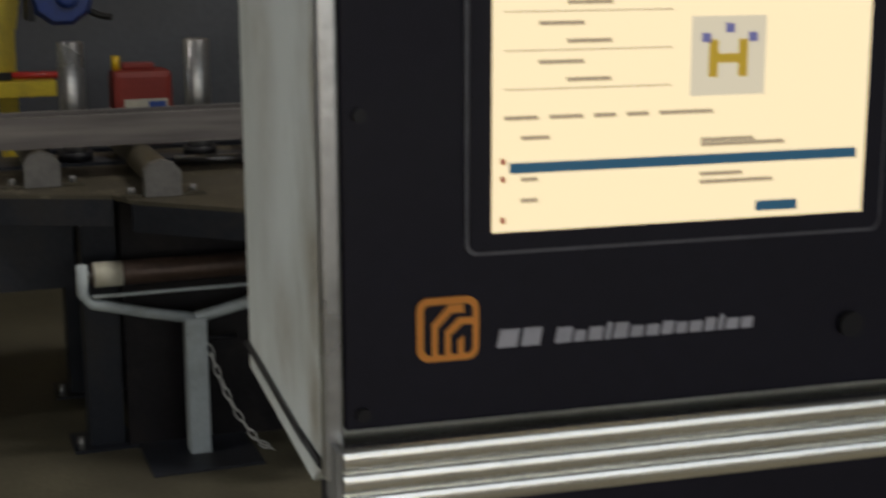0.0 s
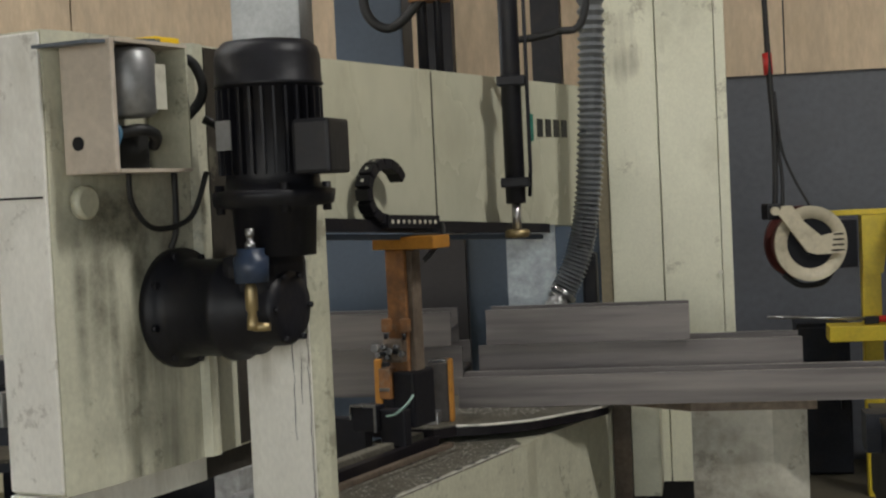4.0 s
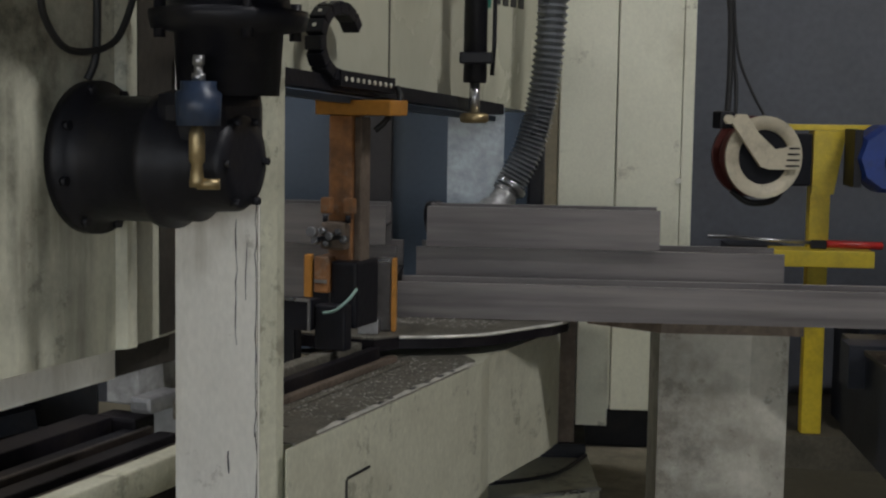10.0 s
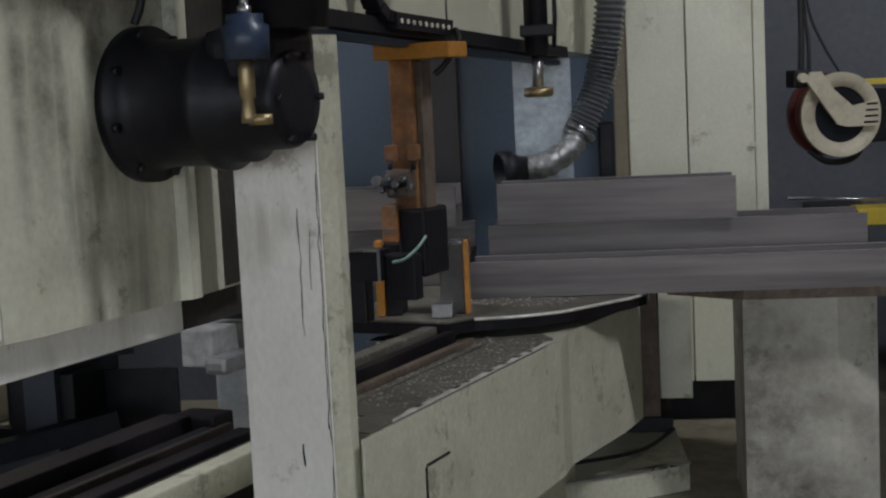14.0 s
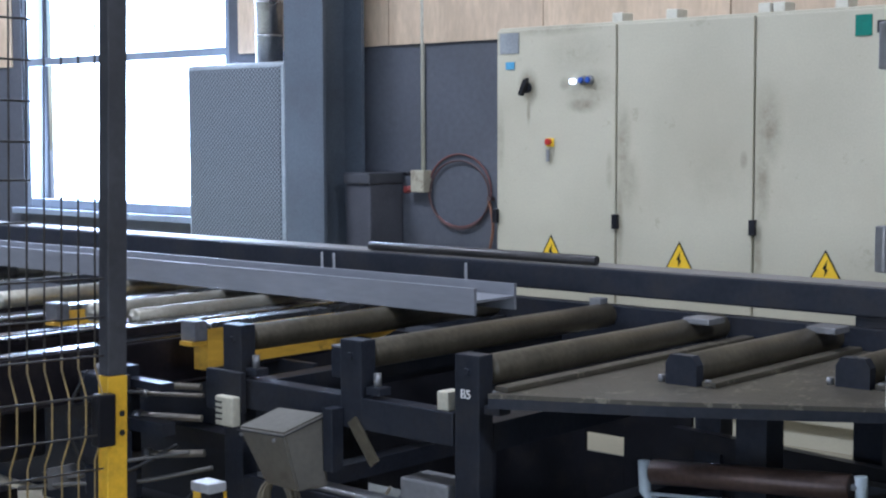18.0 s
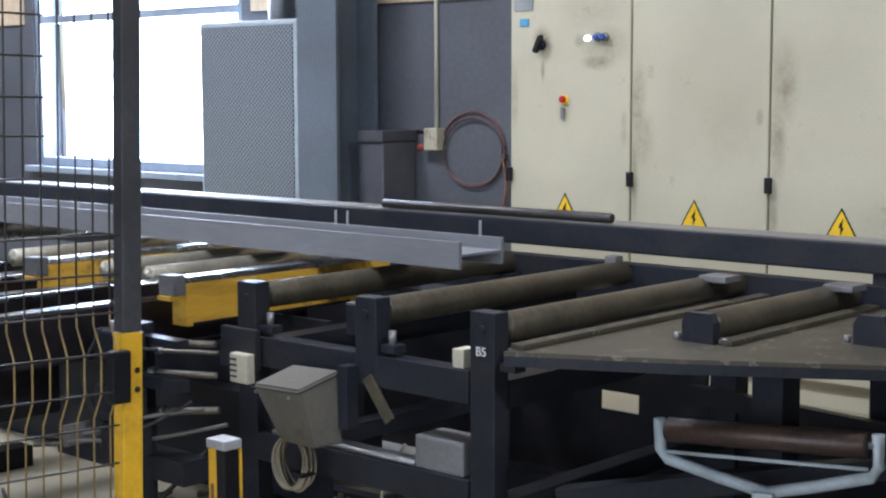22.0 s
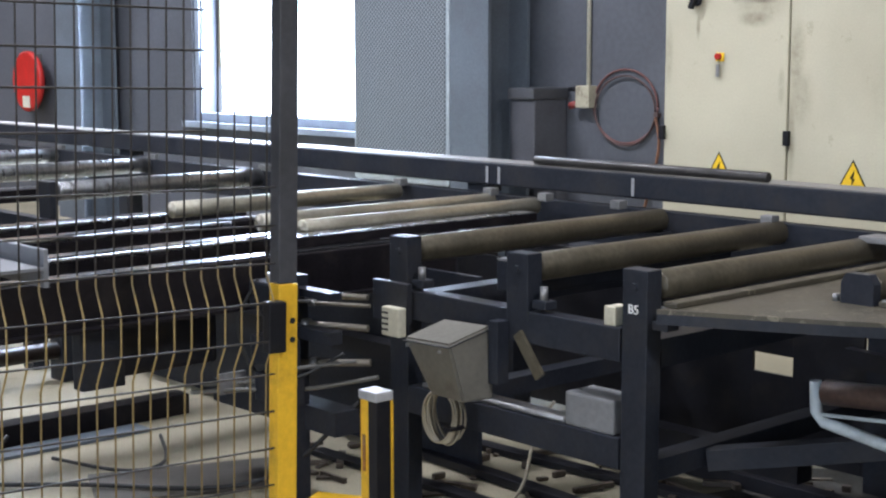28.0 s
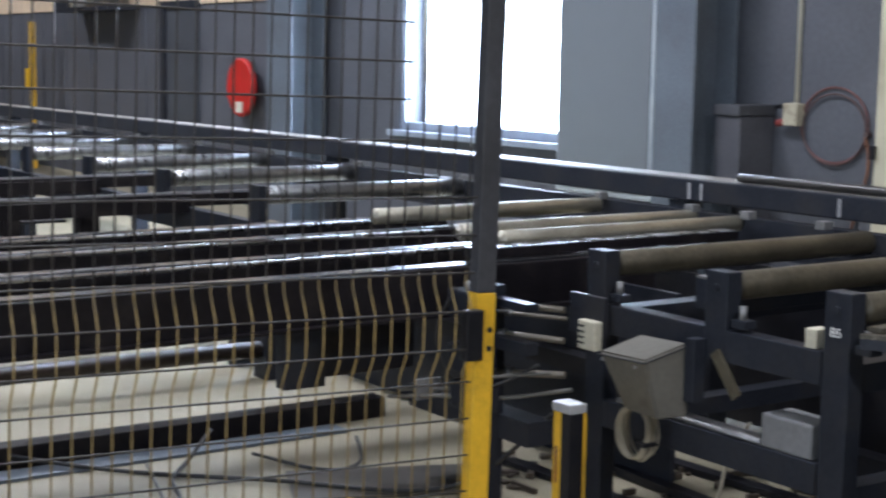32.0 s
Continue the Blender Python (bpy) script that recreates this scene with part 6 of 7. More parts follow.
part("stand_arm", box(B(), -3.82, -3.57, 3.36, 3.41, 0.56, 0.60), CHARCOAL, vb)
part("stand_arm", box(B(), -3.82, -3.57, 3.36, 3.41, 0.70, 0.725), CHARCOAL, vb)
for z, dx in ((0.70, 0.0), (0.52, 0.0), (0.4, 0.02)):
    part("valve", box(B(), -3.88 + dx, -3.7 + dx, 3.27, 3.345, z - 0.05, z + 0.045, bevel=0.01), CHARCOAL, vb)
    part("nut", rod(B(), (-3.79 + dx, 3.3, z + 0.045), (-3.79 + dx, 3.3, z + 0.075), 0.02, 6), GREY_STEEL, vb)
ROD = mat("greasy_pipe", (0.14, 0.125, 0.10), 0.4, metal=0.4, vary=0.25)
for p, q, r in (((-3.83, 3.36, 0.70), (-3.55, 3.5, 0.70), 0.011), ((-3.86, 3.36, 0.60), (-3.55, 3.5, 0.60), 0.011), ((-3.80, 3.36, 0.47), (-3.54, 3.5, 0.49), 0.012), ((-3.9, 3.42, 0.655), (-3.6, 3.55, 0.66), 0.007)):
    part("push_rod", rod(B(), p, q, r, 10), ROD, vb, "greasy push rod")
    part("rod_nut", rod(B(), Vector(p).lerp(Vector(q), 0.3), Vector(p).lerp(Vector(q), 0.38), r * 1.7, 6), GREY_STEEL, vb)
for pts in (((-3.82, 3.3, 0.62), (-3.78, 3.26, 0.66), (-3.72, 3.3, 0.69), (-3.66, 3.36, 0.69)), ((-3.84, 3.28, 0.75), (-3.9, 3.24, 0.6), (-3.88, 3.28, 0.45), (-3.8, 3.34, 0.4)), ((-3.8, 3.3, 0.5), (-3.72, 3.28, 0.44), (-3.66, 3.34, 0.46), (-3.6, 3.44, 0.52))):
    part("air_hose", tube(B(), smooth_path(pts), 0.006), RUBBER, vb)
for z in (0.63, 0.545):
    part("fitting", rod(B(), (-3.74, 3.31, z), (-3.70, 3.31, z + 0.01), 0.014, 6), GREY_STEEL, vb)
part("foot_bar", box(B(), -4.3, -3.6, 3.4, 3.5, 0.25, 0.33), CHARCOAL, vb)

# ---- things on and by the long wall ----
sk = thing("wall_socket", (-6.08, 7.28, 1.2), "cream wall socket with red plug below a conduit", "socket")
part("socket_box", box(B(), -6.11, -6.0, 7.22, 7.299, 1.13, 1.265, bevel=0.008), mat("dirty_cream_plastic", (0.38, 0.35, 0.26), 0.5, spots=(0.1, 0.08, 0.05), spot_amount=0.6), sk)
part("red_plug", rod(B(), (-6.11, 7.25, 1.155), (-6.17, 7.24, 1.14), 0.022, 12), mat("dull_red_plug", (0.2, 0.035, 0.03), 0.5), sk, "red plug")
part("black_plug", rod(B(), (-6.11, 7.25, 1.245), (-6.18, 7.24, 1.24), 0.014, 10), BLACK, sk)
part("conduit", rod(B(), (-6.06, 7.285, 1.266), (-6.06, 7.285, 4.2), 0.0135, 10), PALE, sk, "pale conduit pipe")
hl = thing("hose_loop", (-5.77, 7.27, 1.1), "thin red hose coiled on the grey wall", "hose")
for k, (cx, cz, r, c) in enumerate(((-5.77, 1.145, 0.25, (0.15, 0.062, 0.055)), (-5.765, 1.12, 0.235, (0.085, 0.052, 0.05)))):
    part("loop", tube(B(), [(cx + r * math.cos(a), 7.29 - 0.01 * k, cz + 0.88 * r * math.sin(a)) for a in [math.tau * i / 44 for i in range(45)]], 0.0065, 6), mat("red_hose" if k == 0 else "dark_red_hose", c, 0.6), hl)
part("tail", tube(B(), smooth_path([(-5.53, 7.28, 1.1), (-5.5, 7.28, 0.9), (-5.6, 7.28, 0.55)]), 0.009, 6), mat("brown_hose", (0.2, 0.09, 0.05), 0.5), hl)
part("wall_hook", box(B(), -5.53, -5.50, 7.265, 7.299, 1.09, 1.115), mat("rusty_hook", (0.08, 0.05, 0.045), 0.6), hl)
sc = thing("grille_panel", (-7.45, 7.0, 0), "grey perforated metal grille panel on legs before the window", "grille panel")
part("panel_rim", box(B(), -7.96, -6.98, 6.975, 7.05, 0.6, 1.955, bevel=0.02), mat("grey_rim_paint", (0.34, 0.38, 0.41), 0.45), sc)
perf = bpy.data.materials.new("perforated_sheet")
perf.use_nodes = True
pn, pl = perf.node_tree.nodes, perf.node_tree.links
pp = pn["Principled BSDF"]
tcn, mpn, vor, rmp = pn.new("ShaderNodeTexCoord"), pn.new("ShaderNodeMapping"), pn.new("ShaderNodeTexVoronoi"), pn.new("ShaderNodeValToRGB")
mpn.inputs["Scale"].default_value = (40, 0, 46)
mpn.inputs["Rotation"].default_value = (0, radians(45), 0)
vor.inputs["Scale"].default_value, vor.inputs["Randomness"].default_value = 1.0, 0.0
pl.new(tcn.outputs["Object"], mpn.inputs["Vector"])
pl.new(mpn.outputs["Vector"], vor.inputs["Vector"])
pl.new(vor.outputs["Distance"], rmp.inputs["Fac"])
rmp.color_ramp.elements[0].position, rmp.color_ramp.elements[0].color = 0.34, (0.085, 0.095, 0.105, 1)
rmp.color_ramp.elements[1].position, rmp.color_ramp.elements[1].color = 0.50, (0.24, 0.27, 0.3, 1)
pl.new(rmp.outputs["Color"], pp.inputs["Base Color"])
pp.inputs["Roughness"].default_value, pp.inputs["Metallic"].default_value = 0.5, 0.2
part("mesh_sheet", box(B(), -7.93, -7.015, 6.968, 6.974, 0.64, 1.92), perf, sc, "perforated grey sheet")
for x in (-7.9, -7.05):
    part("leg", box(B(), x - 0.03, x + 0.03, 6.99, 7.04, 0, 0.6), STEEL_BLUE, sc)
dp = thing("heating_pipe", (-7.3, 7.1, 0), "shiny metal duct pipe beside the column", "pipe")
part("duct", rod(B(), (-7.28, 7.12, 1.96), (-7.28, 7.12, 5.5), 0.09, 20), MACHINED, dp)
for z in (2.12, 2.34, 2.58, 2.9):
    part("duct_seam", lathe(B(), (-7.28, 7.12, z), (-7.28, 7.12, z + 0.02), [(0, 0.0905), (0.006, 0.096), (0.014, 0.096), (0.02, 0.0905)], 20, caps=False), MACHINED, dp)
part("thin_pipe", rod(B(), (-7.08, 7.12, 1.96), (-7.08, 7.12, 5.5), 0.04, 12), STEEL_BLUE, dp)
bx = thing("column_box", (-6.28, 6.95, 1.2), "dark steel cabinet fixed between column and wall", "cabinet")
part("body", box(B(), -6.45, -6.24, 7.0, 7.29, 0.75, 1.18, bevel=0.01), mat("dark_brown_steel", (0.08, 0.081, 0.093), 0.55), bx)
part("lid", box(B(), -6.455, -6.23, 6.98, 7.295, 1.182, 1.25, bevel=0.01), mat("dark_grey_lid", (0.06, 0.062, 0.07), 0.55), bx)
part("side_board", box(B(), -6.44, -6.24, 7.2, 7.299, 0.0, 0.745), mat("dark_brown_steel", (0.08, 0.081, 0.093), 0.55), bx)
fr = thing("fire_hose_reel", (-13.5, 7.2, 1.15), "red fire hose reel on the wall", "fire hose reel")
part("drum", lathe(B(), (-13.2, 7.2, 1.19), (-13.2, 7.14, 1.19), [(0, 0.27), (0.012, 0.29), (0.048, 0.29), (0.06, 0.27)], 32), RED_P, fr, "red drum cover")
part("label_plate", box(B(), -13.26, -13.12, 7.130, 7.138, 0.94, 1.05), PALE, fr, "white label")
part("bracket", box(B(), -13.28, -13.16, 7.201, 7.299, 1.1, 1.45), GREY_STEEL, fr)
dr = tagged(new("door_1"), "dark grey steel door in the wall", "door", kind="structure")
part("door_leaf", box(B(), -15.2, -14.45, 7.25, 7.298, 0, 2.0, bevel=0.004), mat("dark_door_paint", (0.055, 0.06, 0.07), 0.5), dr)
part("door_frame", box(B(), -15.32, -15.2, 7.22, 7.298, 0, 2.08), CHARCOAL, dr)
part("door_frame", box(B(), -15.2, -14.4, 7.22, 7.298, 2.0, 2.08), CHARCOAL, dr)
ex = thing("exit_sign", (-15.0, 7.26, 2.2), "green and white exit sign on the chipboard", "sign")
part("board_plate", box(B(), -15.12, -14.86, 7.262, 7.278, 2.12, 2.32), PALE, ex)
part("pictogram", box(B(), -15.09, -14.90, 7.256, 7.261, 2.15, 2.29), mat("sign_green", (0.02, 0.3, 0.16), 0.5), ex)
fs = thing("fire_sign", (-13.1, 7.26, 2.2), "red fire equipment sign on the chipboard", "sign")
part("board_plate", box(B(), -13.26, -13.0, 7.262, 7.278, 2.06, 2.42), RED_P, fs)
part("pictogram", box(B(), -13.2, -13.07, 7.256, 7.261, 2.12, 2.22), PALE, fs)
for x, r in ((-17.2, 0.17), (-32.5, 0.25)):
    vd = thing("vent_duct", (x, 6.95, 2.0), "shiny round ventilation duct hanging by the wall", "duct", "ventilation ducts")
    part("shiny_duct", rod(B(), (x + 0.2, 6.98, 2.045), (x + 0.2, 6.98, 5.8), r, 24), mat("bright_duct_zinc", (0.7, 0.7, 0.7), 0.32, metal=0.7, vary=0.1), vd)
    part("dark_duct", box(B(), x - 0.7, x - 0.02, 6.95, 7.27, 2.0, 5.8), CHARCOAL, vd)
    for k in range(3):
        part("brown_pipe", rod(B(), (x + 0.52 + 0.25 * k, 6.98, 2.045), (x + 0.52 + 0.25 * k, 6.98, 5.8), 0.085, 14), mat("brown_grey_pipe", (0.2, 0.165, 0.13), 0.5, metal=0.3), vd)
    part("duct_bracket", box(B(), x - 0.01, x + 1.2, 6.9, 7.27, 2.0, 2.04), CHARCOAL, vd)
# ribbed cladding on the far wall
bm = B()
for k in range(12):
    x = -24.5 + k * 0.86
    if not (-15.4 < x < -14.3):
        box(bm, x, x + 0.03, WALL_Y - 0.012, WALL_Y - 0.001, 0.05, STRIP - 0.01)
part("cladding_ribs", bm, DARK_WALL, wall_north, kind="stuff")
yp = thing("yellow_guard_post", (-18.85, 7.0, 0), "thin yellow guard post by the wall", "post")
part("pole", box(B(), -18.88, -18.82, 6.95, 7.02, 0, 1.9, bevel=0.01), YELLOW, yp)
part("pole_box", box(B(), -18.9, -18.8, 6.9, 6.948, 1.05, 1.3), YELLOW, yp)
# yellow loading machine at the far end
ym = thing("loading_machine", (-20, 6.1, 0), "yellow loading machine with slanted grey arm at the far end", "machine")
UPY = Matrix.Rotation(radians(90), 4, "X")
DULL_YELLOW = mat("dusty_yellow_paint", (0.46, 0.28, 0.02), 0.55, vary=0.2, scale=2, dirt=(0.2, 0.12, 0.03), dirt_amount=0.4, dirt_scale=3)
part("carriage", box(B(), -22.1, -17.85, 5.85, 6.05, 0.86, 1.12, bevel=0.03), DULL_YELLOW, ym)
part("hinge_cheek", prism(B(), [(-18.7, 1.125), (-18.1, 1.125), (-18.13, 1.4), (-18.8, 1.62), (-19.7, 1.63), (-19.9, 1.52)], -6.05, -5.86, UPY), DULL_YELLOW, ym)
part("arm_plate", prism(B(), [(-19.1, 1.42), (-19.2, 1.62), (-19.8, 1.91), (-23.5, 2.64), (-24.3, 2.3), (-24.2, 2.1)], -6.03, -5.88, UPY), mat("grey_arm_paint", (0.17, 0.175, 0.18), 0.5, vary=0.15), ym, "slanted grey arm")
part("arm_rib", prism(B(), [(-18.6, 1.25), (-19.1, 1.41), (-24.1, 2.09), (-23.9, 1.8), (-20.5, 1.42)], -6.02, -5.87, UPY), DULL_YELLOW, ym)
part("rust_slot", prism(B(), [(-18.9, 1.14), (-20.9, 1.43), (-20.7, 1.3), (-19.2, 1.13)], -5.845, -5.835, UPY), mat("red_brown_primer", (0.16, 0.05, 0.03), 0.6), ym)
part("cross_beam", box(B(), -30.5, -23.2, 5.8, 6.1, 0.62, 0.92), DULL_YELLOW, ym)
part("mast", box(B(), -28.4, -28.1, 5.9, 6.1, 0.92, 2.2), DULL_YELLOW, ym)
part("black_post", box(B(), -33.4, -32.9, 6.3, 6.6, 0, 3.6), BLACK, ym)
part("grey_housing", box(B(), -29.5, -25.1, 6.3, 6.8, 0, 1.98, bevel=0.03), mat("dusty_grey_housing", (0.13, 0.12, 0.105), 0.6, vary=0.2), ym, "dusty grey machine housing")
part("rear_block", box(B(), -24.6, -22.3, 6.2, 6.8, 0, 1.5), CHARCOAL, ym, "dark machine block")
for x in (-18.3, -21.5, -24, -29):
    part("foot", box(B(), x - 0.12, x + 0.12, 5.85, 6.05, 0, 0.87 if x > -23 else 0.62), YELLOW, ym)
part("drive_box", box(B(), -22.0, -21.1, 5.55, 5.79, 0.78, 1.0, bevel=0.02), BLACK, ym)

# ---- right-hand roller table ----
rt = thing("roller_table", (1.6, 4.2, 0), "charcoal roller table with dusty deck plate beside the saw", "conveyor")
for x, y in ((1.19, 4.22), (1.49, 3.95), (1.93, 3.62), (2.5, 3.62), (3.1, 3.62)):
    roller(roller_mesh("roller", y + 0.02, 4.86, R, ROLLER), x, TOP - R, rt)
    prof = [(x - 0.05, 0.79), (x + 0.05, 0.79), (x + 0.05, 0.86)] + [(x + 0.05 * math.cos(radians(a)), 0.85 + 0.04 * math.sin(radians(a))) for a in (20, 50, 90, 130, 160)] + [(x - 0.05, 0.86)]
    br = part("end_bracket", prism(B(), prof, -(y + 0.018), -(y - 0.03), Matrix.Rotation(radians(90), 4, "X")), mat("worn_steel_bracket", (0.16, 0.155, 0.15), 0.45, metal=0.5, vary=0.2), rt)
    for dx in (-0.085, 0.085):
        part("foot", box(B(), x + dx - 0.03, x + dx + 0.03, y - 0.02, y + 0.03, 0.79, 0.797), DUSTY, br)
        part("bolt", rod(B(), (x + dx, y, 0.797), (x + dx, y, 0.815), 0.011, 6), GREY_STEEL, br)
bm = B()
prism(bm, [(1.04, 4.14), (1.36, 4.0), (1.40, 3.9), (1.86, 3.49), (1.97, 3.5), (1.90, 4.25), (1.95, 4.86), (1.04, 4.86)], 0.776, 0.788)
part("deck_plate", bm, DUSTY, rt, "dusty brown deck plate")
for (ax, ay), (bx_, by) in (((1.04, 4.14), (1.36, 4.0)), ((1.40, 3.9), (1.86, 3.49)), ((1.86, 3.49), (1.97, 3.5))):
    bm = B()
    quads(bm, [(ax, ay, 0.776), (bx_, by, 0.776), (bx_, by, 0.70), (ax, ay, 0.70), (ax, ay + 0.012, 0.776), (bx_, by + 0.012, 0.776), (bx_, by + 0.012, 0.70), (ax, ay + 0.012, 0.70)],
          [(0, 3, 2, 1), (4, 5, 6, 7), (3, 7, 6, 2), (0, 4, 7, 3), (1, 2, 6, 5)])
    part("deck_apron", bm, CHARCOAL, rt)
part("side_apron", box(B(), 1.045, 1.26, 4.15, 4.17, 0.5, 0.775), CHARCOAL, rt)
part("side_apron", box(B(), 1.045, 1.06, 4.17, 4.86, 0.5, 0.775), CHARCOAL, rt)
for x, y in ((1.33, 4.2), (1.33, 4.75), (2.6, 3.7), (2.6, 4.75), (3.4, 3.7), (3.4, 4.75)):
    lg = part("leg", box(B(), x - 0.05, x + 0.05, y - 0.05, y + 0.05, 0.012, 0.775), CHARCOAL, rt)
    part("base_plate", box(B(), x - 0.1, x + 0.1, y - 0.09, y + 0.09, 0.0, 0.012), CHARCOAL, lg)
    part("anchor_bolt", rod(B(), (x - 0.08, y - 0.07, 0.012), (x - 0.08, y - 0.07, 0.05), 0.009, 8), GREY_STEEL, lg)
# three black sheets stand in for the shadow inside the table
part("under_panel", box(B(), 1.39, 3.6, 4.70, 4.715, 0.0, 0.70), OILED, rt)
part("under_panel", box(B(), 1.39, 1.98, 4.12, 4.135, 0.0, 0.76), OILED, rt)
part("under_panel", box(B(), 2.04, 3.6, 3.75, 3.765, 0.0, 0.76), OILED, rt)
part("side_beam", box(B(), 1.98, 3.6, 3.58, 3.66, 0.62, 0.775), CHARCOAL, rt)
part("back_beam", box(B(), 1.0, 3.6, 4.56, 4.68, 0.68, 0.8), CHARCOAL, rt)
part("cross_beam", box(B(), 1.95, 2.03, 3.66, 4.84, 0.55, 0.65), CHARCOAL, rt)
part("low_beam", box(B(), 2.0, 2.1, 3.4, 4.8, 0.2, 0.3), CHARCOAL, rt)
for x in (1.33, 1.725, 2.6):
    gr = part("guide_roller", rod(B(), (x, 4.62, 0.83), (x, 4.62, 1.172), 0.04, 24, 0.004), MACHINED, rt, "upright worn steel guide roller")
    part("roller_base", rod(B(), (x, 4.62, 0.8), (x, 4.62, 0.83), 0.055, 16), BLACK, gr)
solid("round_bar", rod(B(), (1.62, 4.5, 0.803), (1.9, 4.46, 0.803), 0.014, 12), MACHINED, "short bright round bar lying on the deck plate", "steel bar", at=(1.76, 4.48, 0.789))

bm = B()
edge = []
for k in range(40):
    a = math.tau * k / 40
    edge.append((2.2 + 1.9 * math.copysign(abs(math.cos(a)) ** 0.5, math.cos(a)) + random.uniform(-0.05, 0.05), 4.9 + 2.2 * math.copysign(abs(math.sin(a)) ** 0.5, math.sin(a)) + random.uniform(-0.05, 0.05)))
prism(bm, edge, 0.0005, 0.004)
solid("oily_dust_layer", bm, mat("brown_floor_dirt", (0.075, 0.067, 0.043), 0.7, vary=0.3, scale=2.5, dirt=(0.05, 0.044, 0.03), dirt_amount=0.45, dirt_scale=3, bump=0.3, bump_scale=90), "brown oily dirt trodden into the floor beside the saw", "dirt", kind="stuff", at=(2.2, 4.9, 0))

# ---- roller stands ----
PALE_BLUE = mat("pale_blue_grey_paint", (0.42, 0.47, 0.49), 0.45, vary=0.1, dirt=(0.2, 0.2, 0.19), dirt_amount=0.3, dirt_scale=9)
BROWN_ROLL = mat("brown_rusty_roller", (0.07, 0.045, 0.035), 0.4, metal=0.4, vary=0.3)


def roller_stand(m, worn_end=True):
    """A Y-shaped stand, its roller along local x, foot on the floor."""
    st = thing("roller_stand", (0, 0, 0), "pale blue-grey steel roller stand with rusty brown roller", "roller stand", "roller stands", m=Matrix.Identity(4))
    for s in (-1, 1):
        part("arm", tube(B(), [(s * 0.31, 0, 0.595), (s * 0.31, 0, 0.51), (s * 0.29, 0, 0.483), (s * 0.14, 0, 0.445), (s * 0.0, 0, 0.415)], 0.017, 8), PALE_BLUE, st)
    part("thin_bar", tube(B(), [(-0.285, -0.012, 0.505), (0.285, -0.012, 0.505)], 0.006, 6), PALE_BLUE, st)
    ro = part("roller", rod(B(), (-0.285, 0, 0.565), (0.285, 0, 0.565), 0.035, 20, 0.004), BROWN_ROLL, st, "rusty brown roller")
    if worn_end:
        part("roller_tape", rod(B(), (-0.28, 0, 0.565), (-0.20, 0, 0.565), 0.0358, 20), PALE, ro, "pale worn end of the roller")
    part("axle", rod(B(), (-0.32, 0, 0.565), (0.32, 0, 0.565), 0.01, 8), GREY_STEEL, ro)
    part("column", box(B(), -0.03, 0.03, -0.03, 0.03, 0.012, 0.42, bevel=0.004), PALE_BLUE, st)
    part("clamp_screw", rod(B(), (0.03, 0, 0.35), (0.12, 0, 0.35), 0.008, 8), BLACK, st)
    part("foot_plate", box(B(), -0.16, 0.16, -0.16, 0.16, 0, 0.012, bevel=0.003), CHARCOAL, st)
    ch = part("chain", B_chain(), mat("bright_zinc_chain", (0.62, 0.62, 0.6), 0.35, metal=0.4, vary=0.15), st, "hanging steel chain")
    st.matrix_basis = m
    return st


def B_chain():
    bm = B()
    pts = smooth_path([(0.035, -0.02, 0.33), (0.06, -0.03, 0.24), (0.10, -0.05, 0.14), (0.155, -0.06, 0.05), (0.20, -0.05, 0.012)], 3)
    for i in range(len(pts) - 1):
        d = pts[i + 1] - pts[i]
        q = d.to_track_quat("Y", "Z").to_matrix()
        side = q @ Vector((1, 0, 0)) if i % 2 else q @ Vector((0, 0, 1))
        c = (pts[i] + pts[i + 1]) / 2
        dn = d.normalized()
        loop = [c + dn * (0.021 * math.cos(a)) + side * (0.0085 * math.sin(a)) for a in [math.tau * k / 10 for k in range(11)]]
        tube(bm, loop, 0.0026, 5)
    return bm


roller_stand(pose(1.575, 4.0, 0))
roller_stand(pose(-1.85, 4.0, 0.012, 0, -3.5, 6), False)

# ---- hose reels by the wall ----
REEL_C = mat("cream_reel_paint", (0.58, 0.52, 0.38), 0.5, vary=0.1, dirt=(0.2, 0.17, 0.12), dirt_amount=0.4, dirt_scale=12)
solid("floor_ledge", prism(B(), [(0.86, 6.42), (1.7, 6.36), (3.6, 6.4), (3.6, WALL_Y - 0.001), (0.86, WALL_Y - 0.001)], 0.0, 0.138), mat("dirty_ledge_concrete", (0.09, 0.08, 0.055), 0.7, vary=0.3, scale=3, dirt=(0.045, 0.04, 0.028), dirt_amount=0.5, dirt_scale=4, bump=0.3), "dirt-covered concrete ledge along the wall", "ledge", kind="structure")
ys = thing("reel_stand", (1.23, 6.45, 0.138), "yellow steel stand carrying hose reels", "stand")
LEMON = mat("lemon_yellow_paint", (0.66, 0.50, 0.03), 0.45, vary=0.12, scale=5, dirt=(0.25, 0.17, 0.03), dirt_amount=0.3, dirt_scale=8, bump=0.06, spots=(0.08, 0.06, 0.02), spot_amount=0.3)
part("post", box(B(), 1.21, 1.29, 6.43, 6.5, 0.139, 1.36, bevel=0.004), LEMON, ys)
part("cross_bar", box(B(), 1.04, 1.46, 6.41, 6.47, 1.362, 1.385, bevel=0.003), LEMON, ys)
part("plate", prism(B(), [(1.212, 1.11), (1.295, 1.11), (1.338, 1.361), (1.212, 1.361)], -6.418, -6.395, Matrix.Rotation(radians(90), 4, "X")), LEMON, ys)
part("tray", box(B(), 1.05, 1.435, 6.25, 6.418, 0.835, 0.90, bevel=0.004), LEMON, ys)
HOSE_RED = mat("red_brown_hose", (0.11, 0.032, 0.026), 0.5)
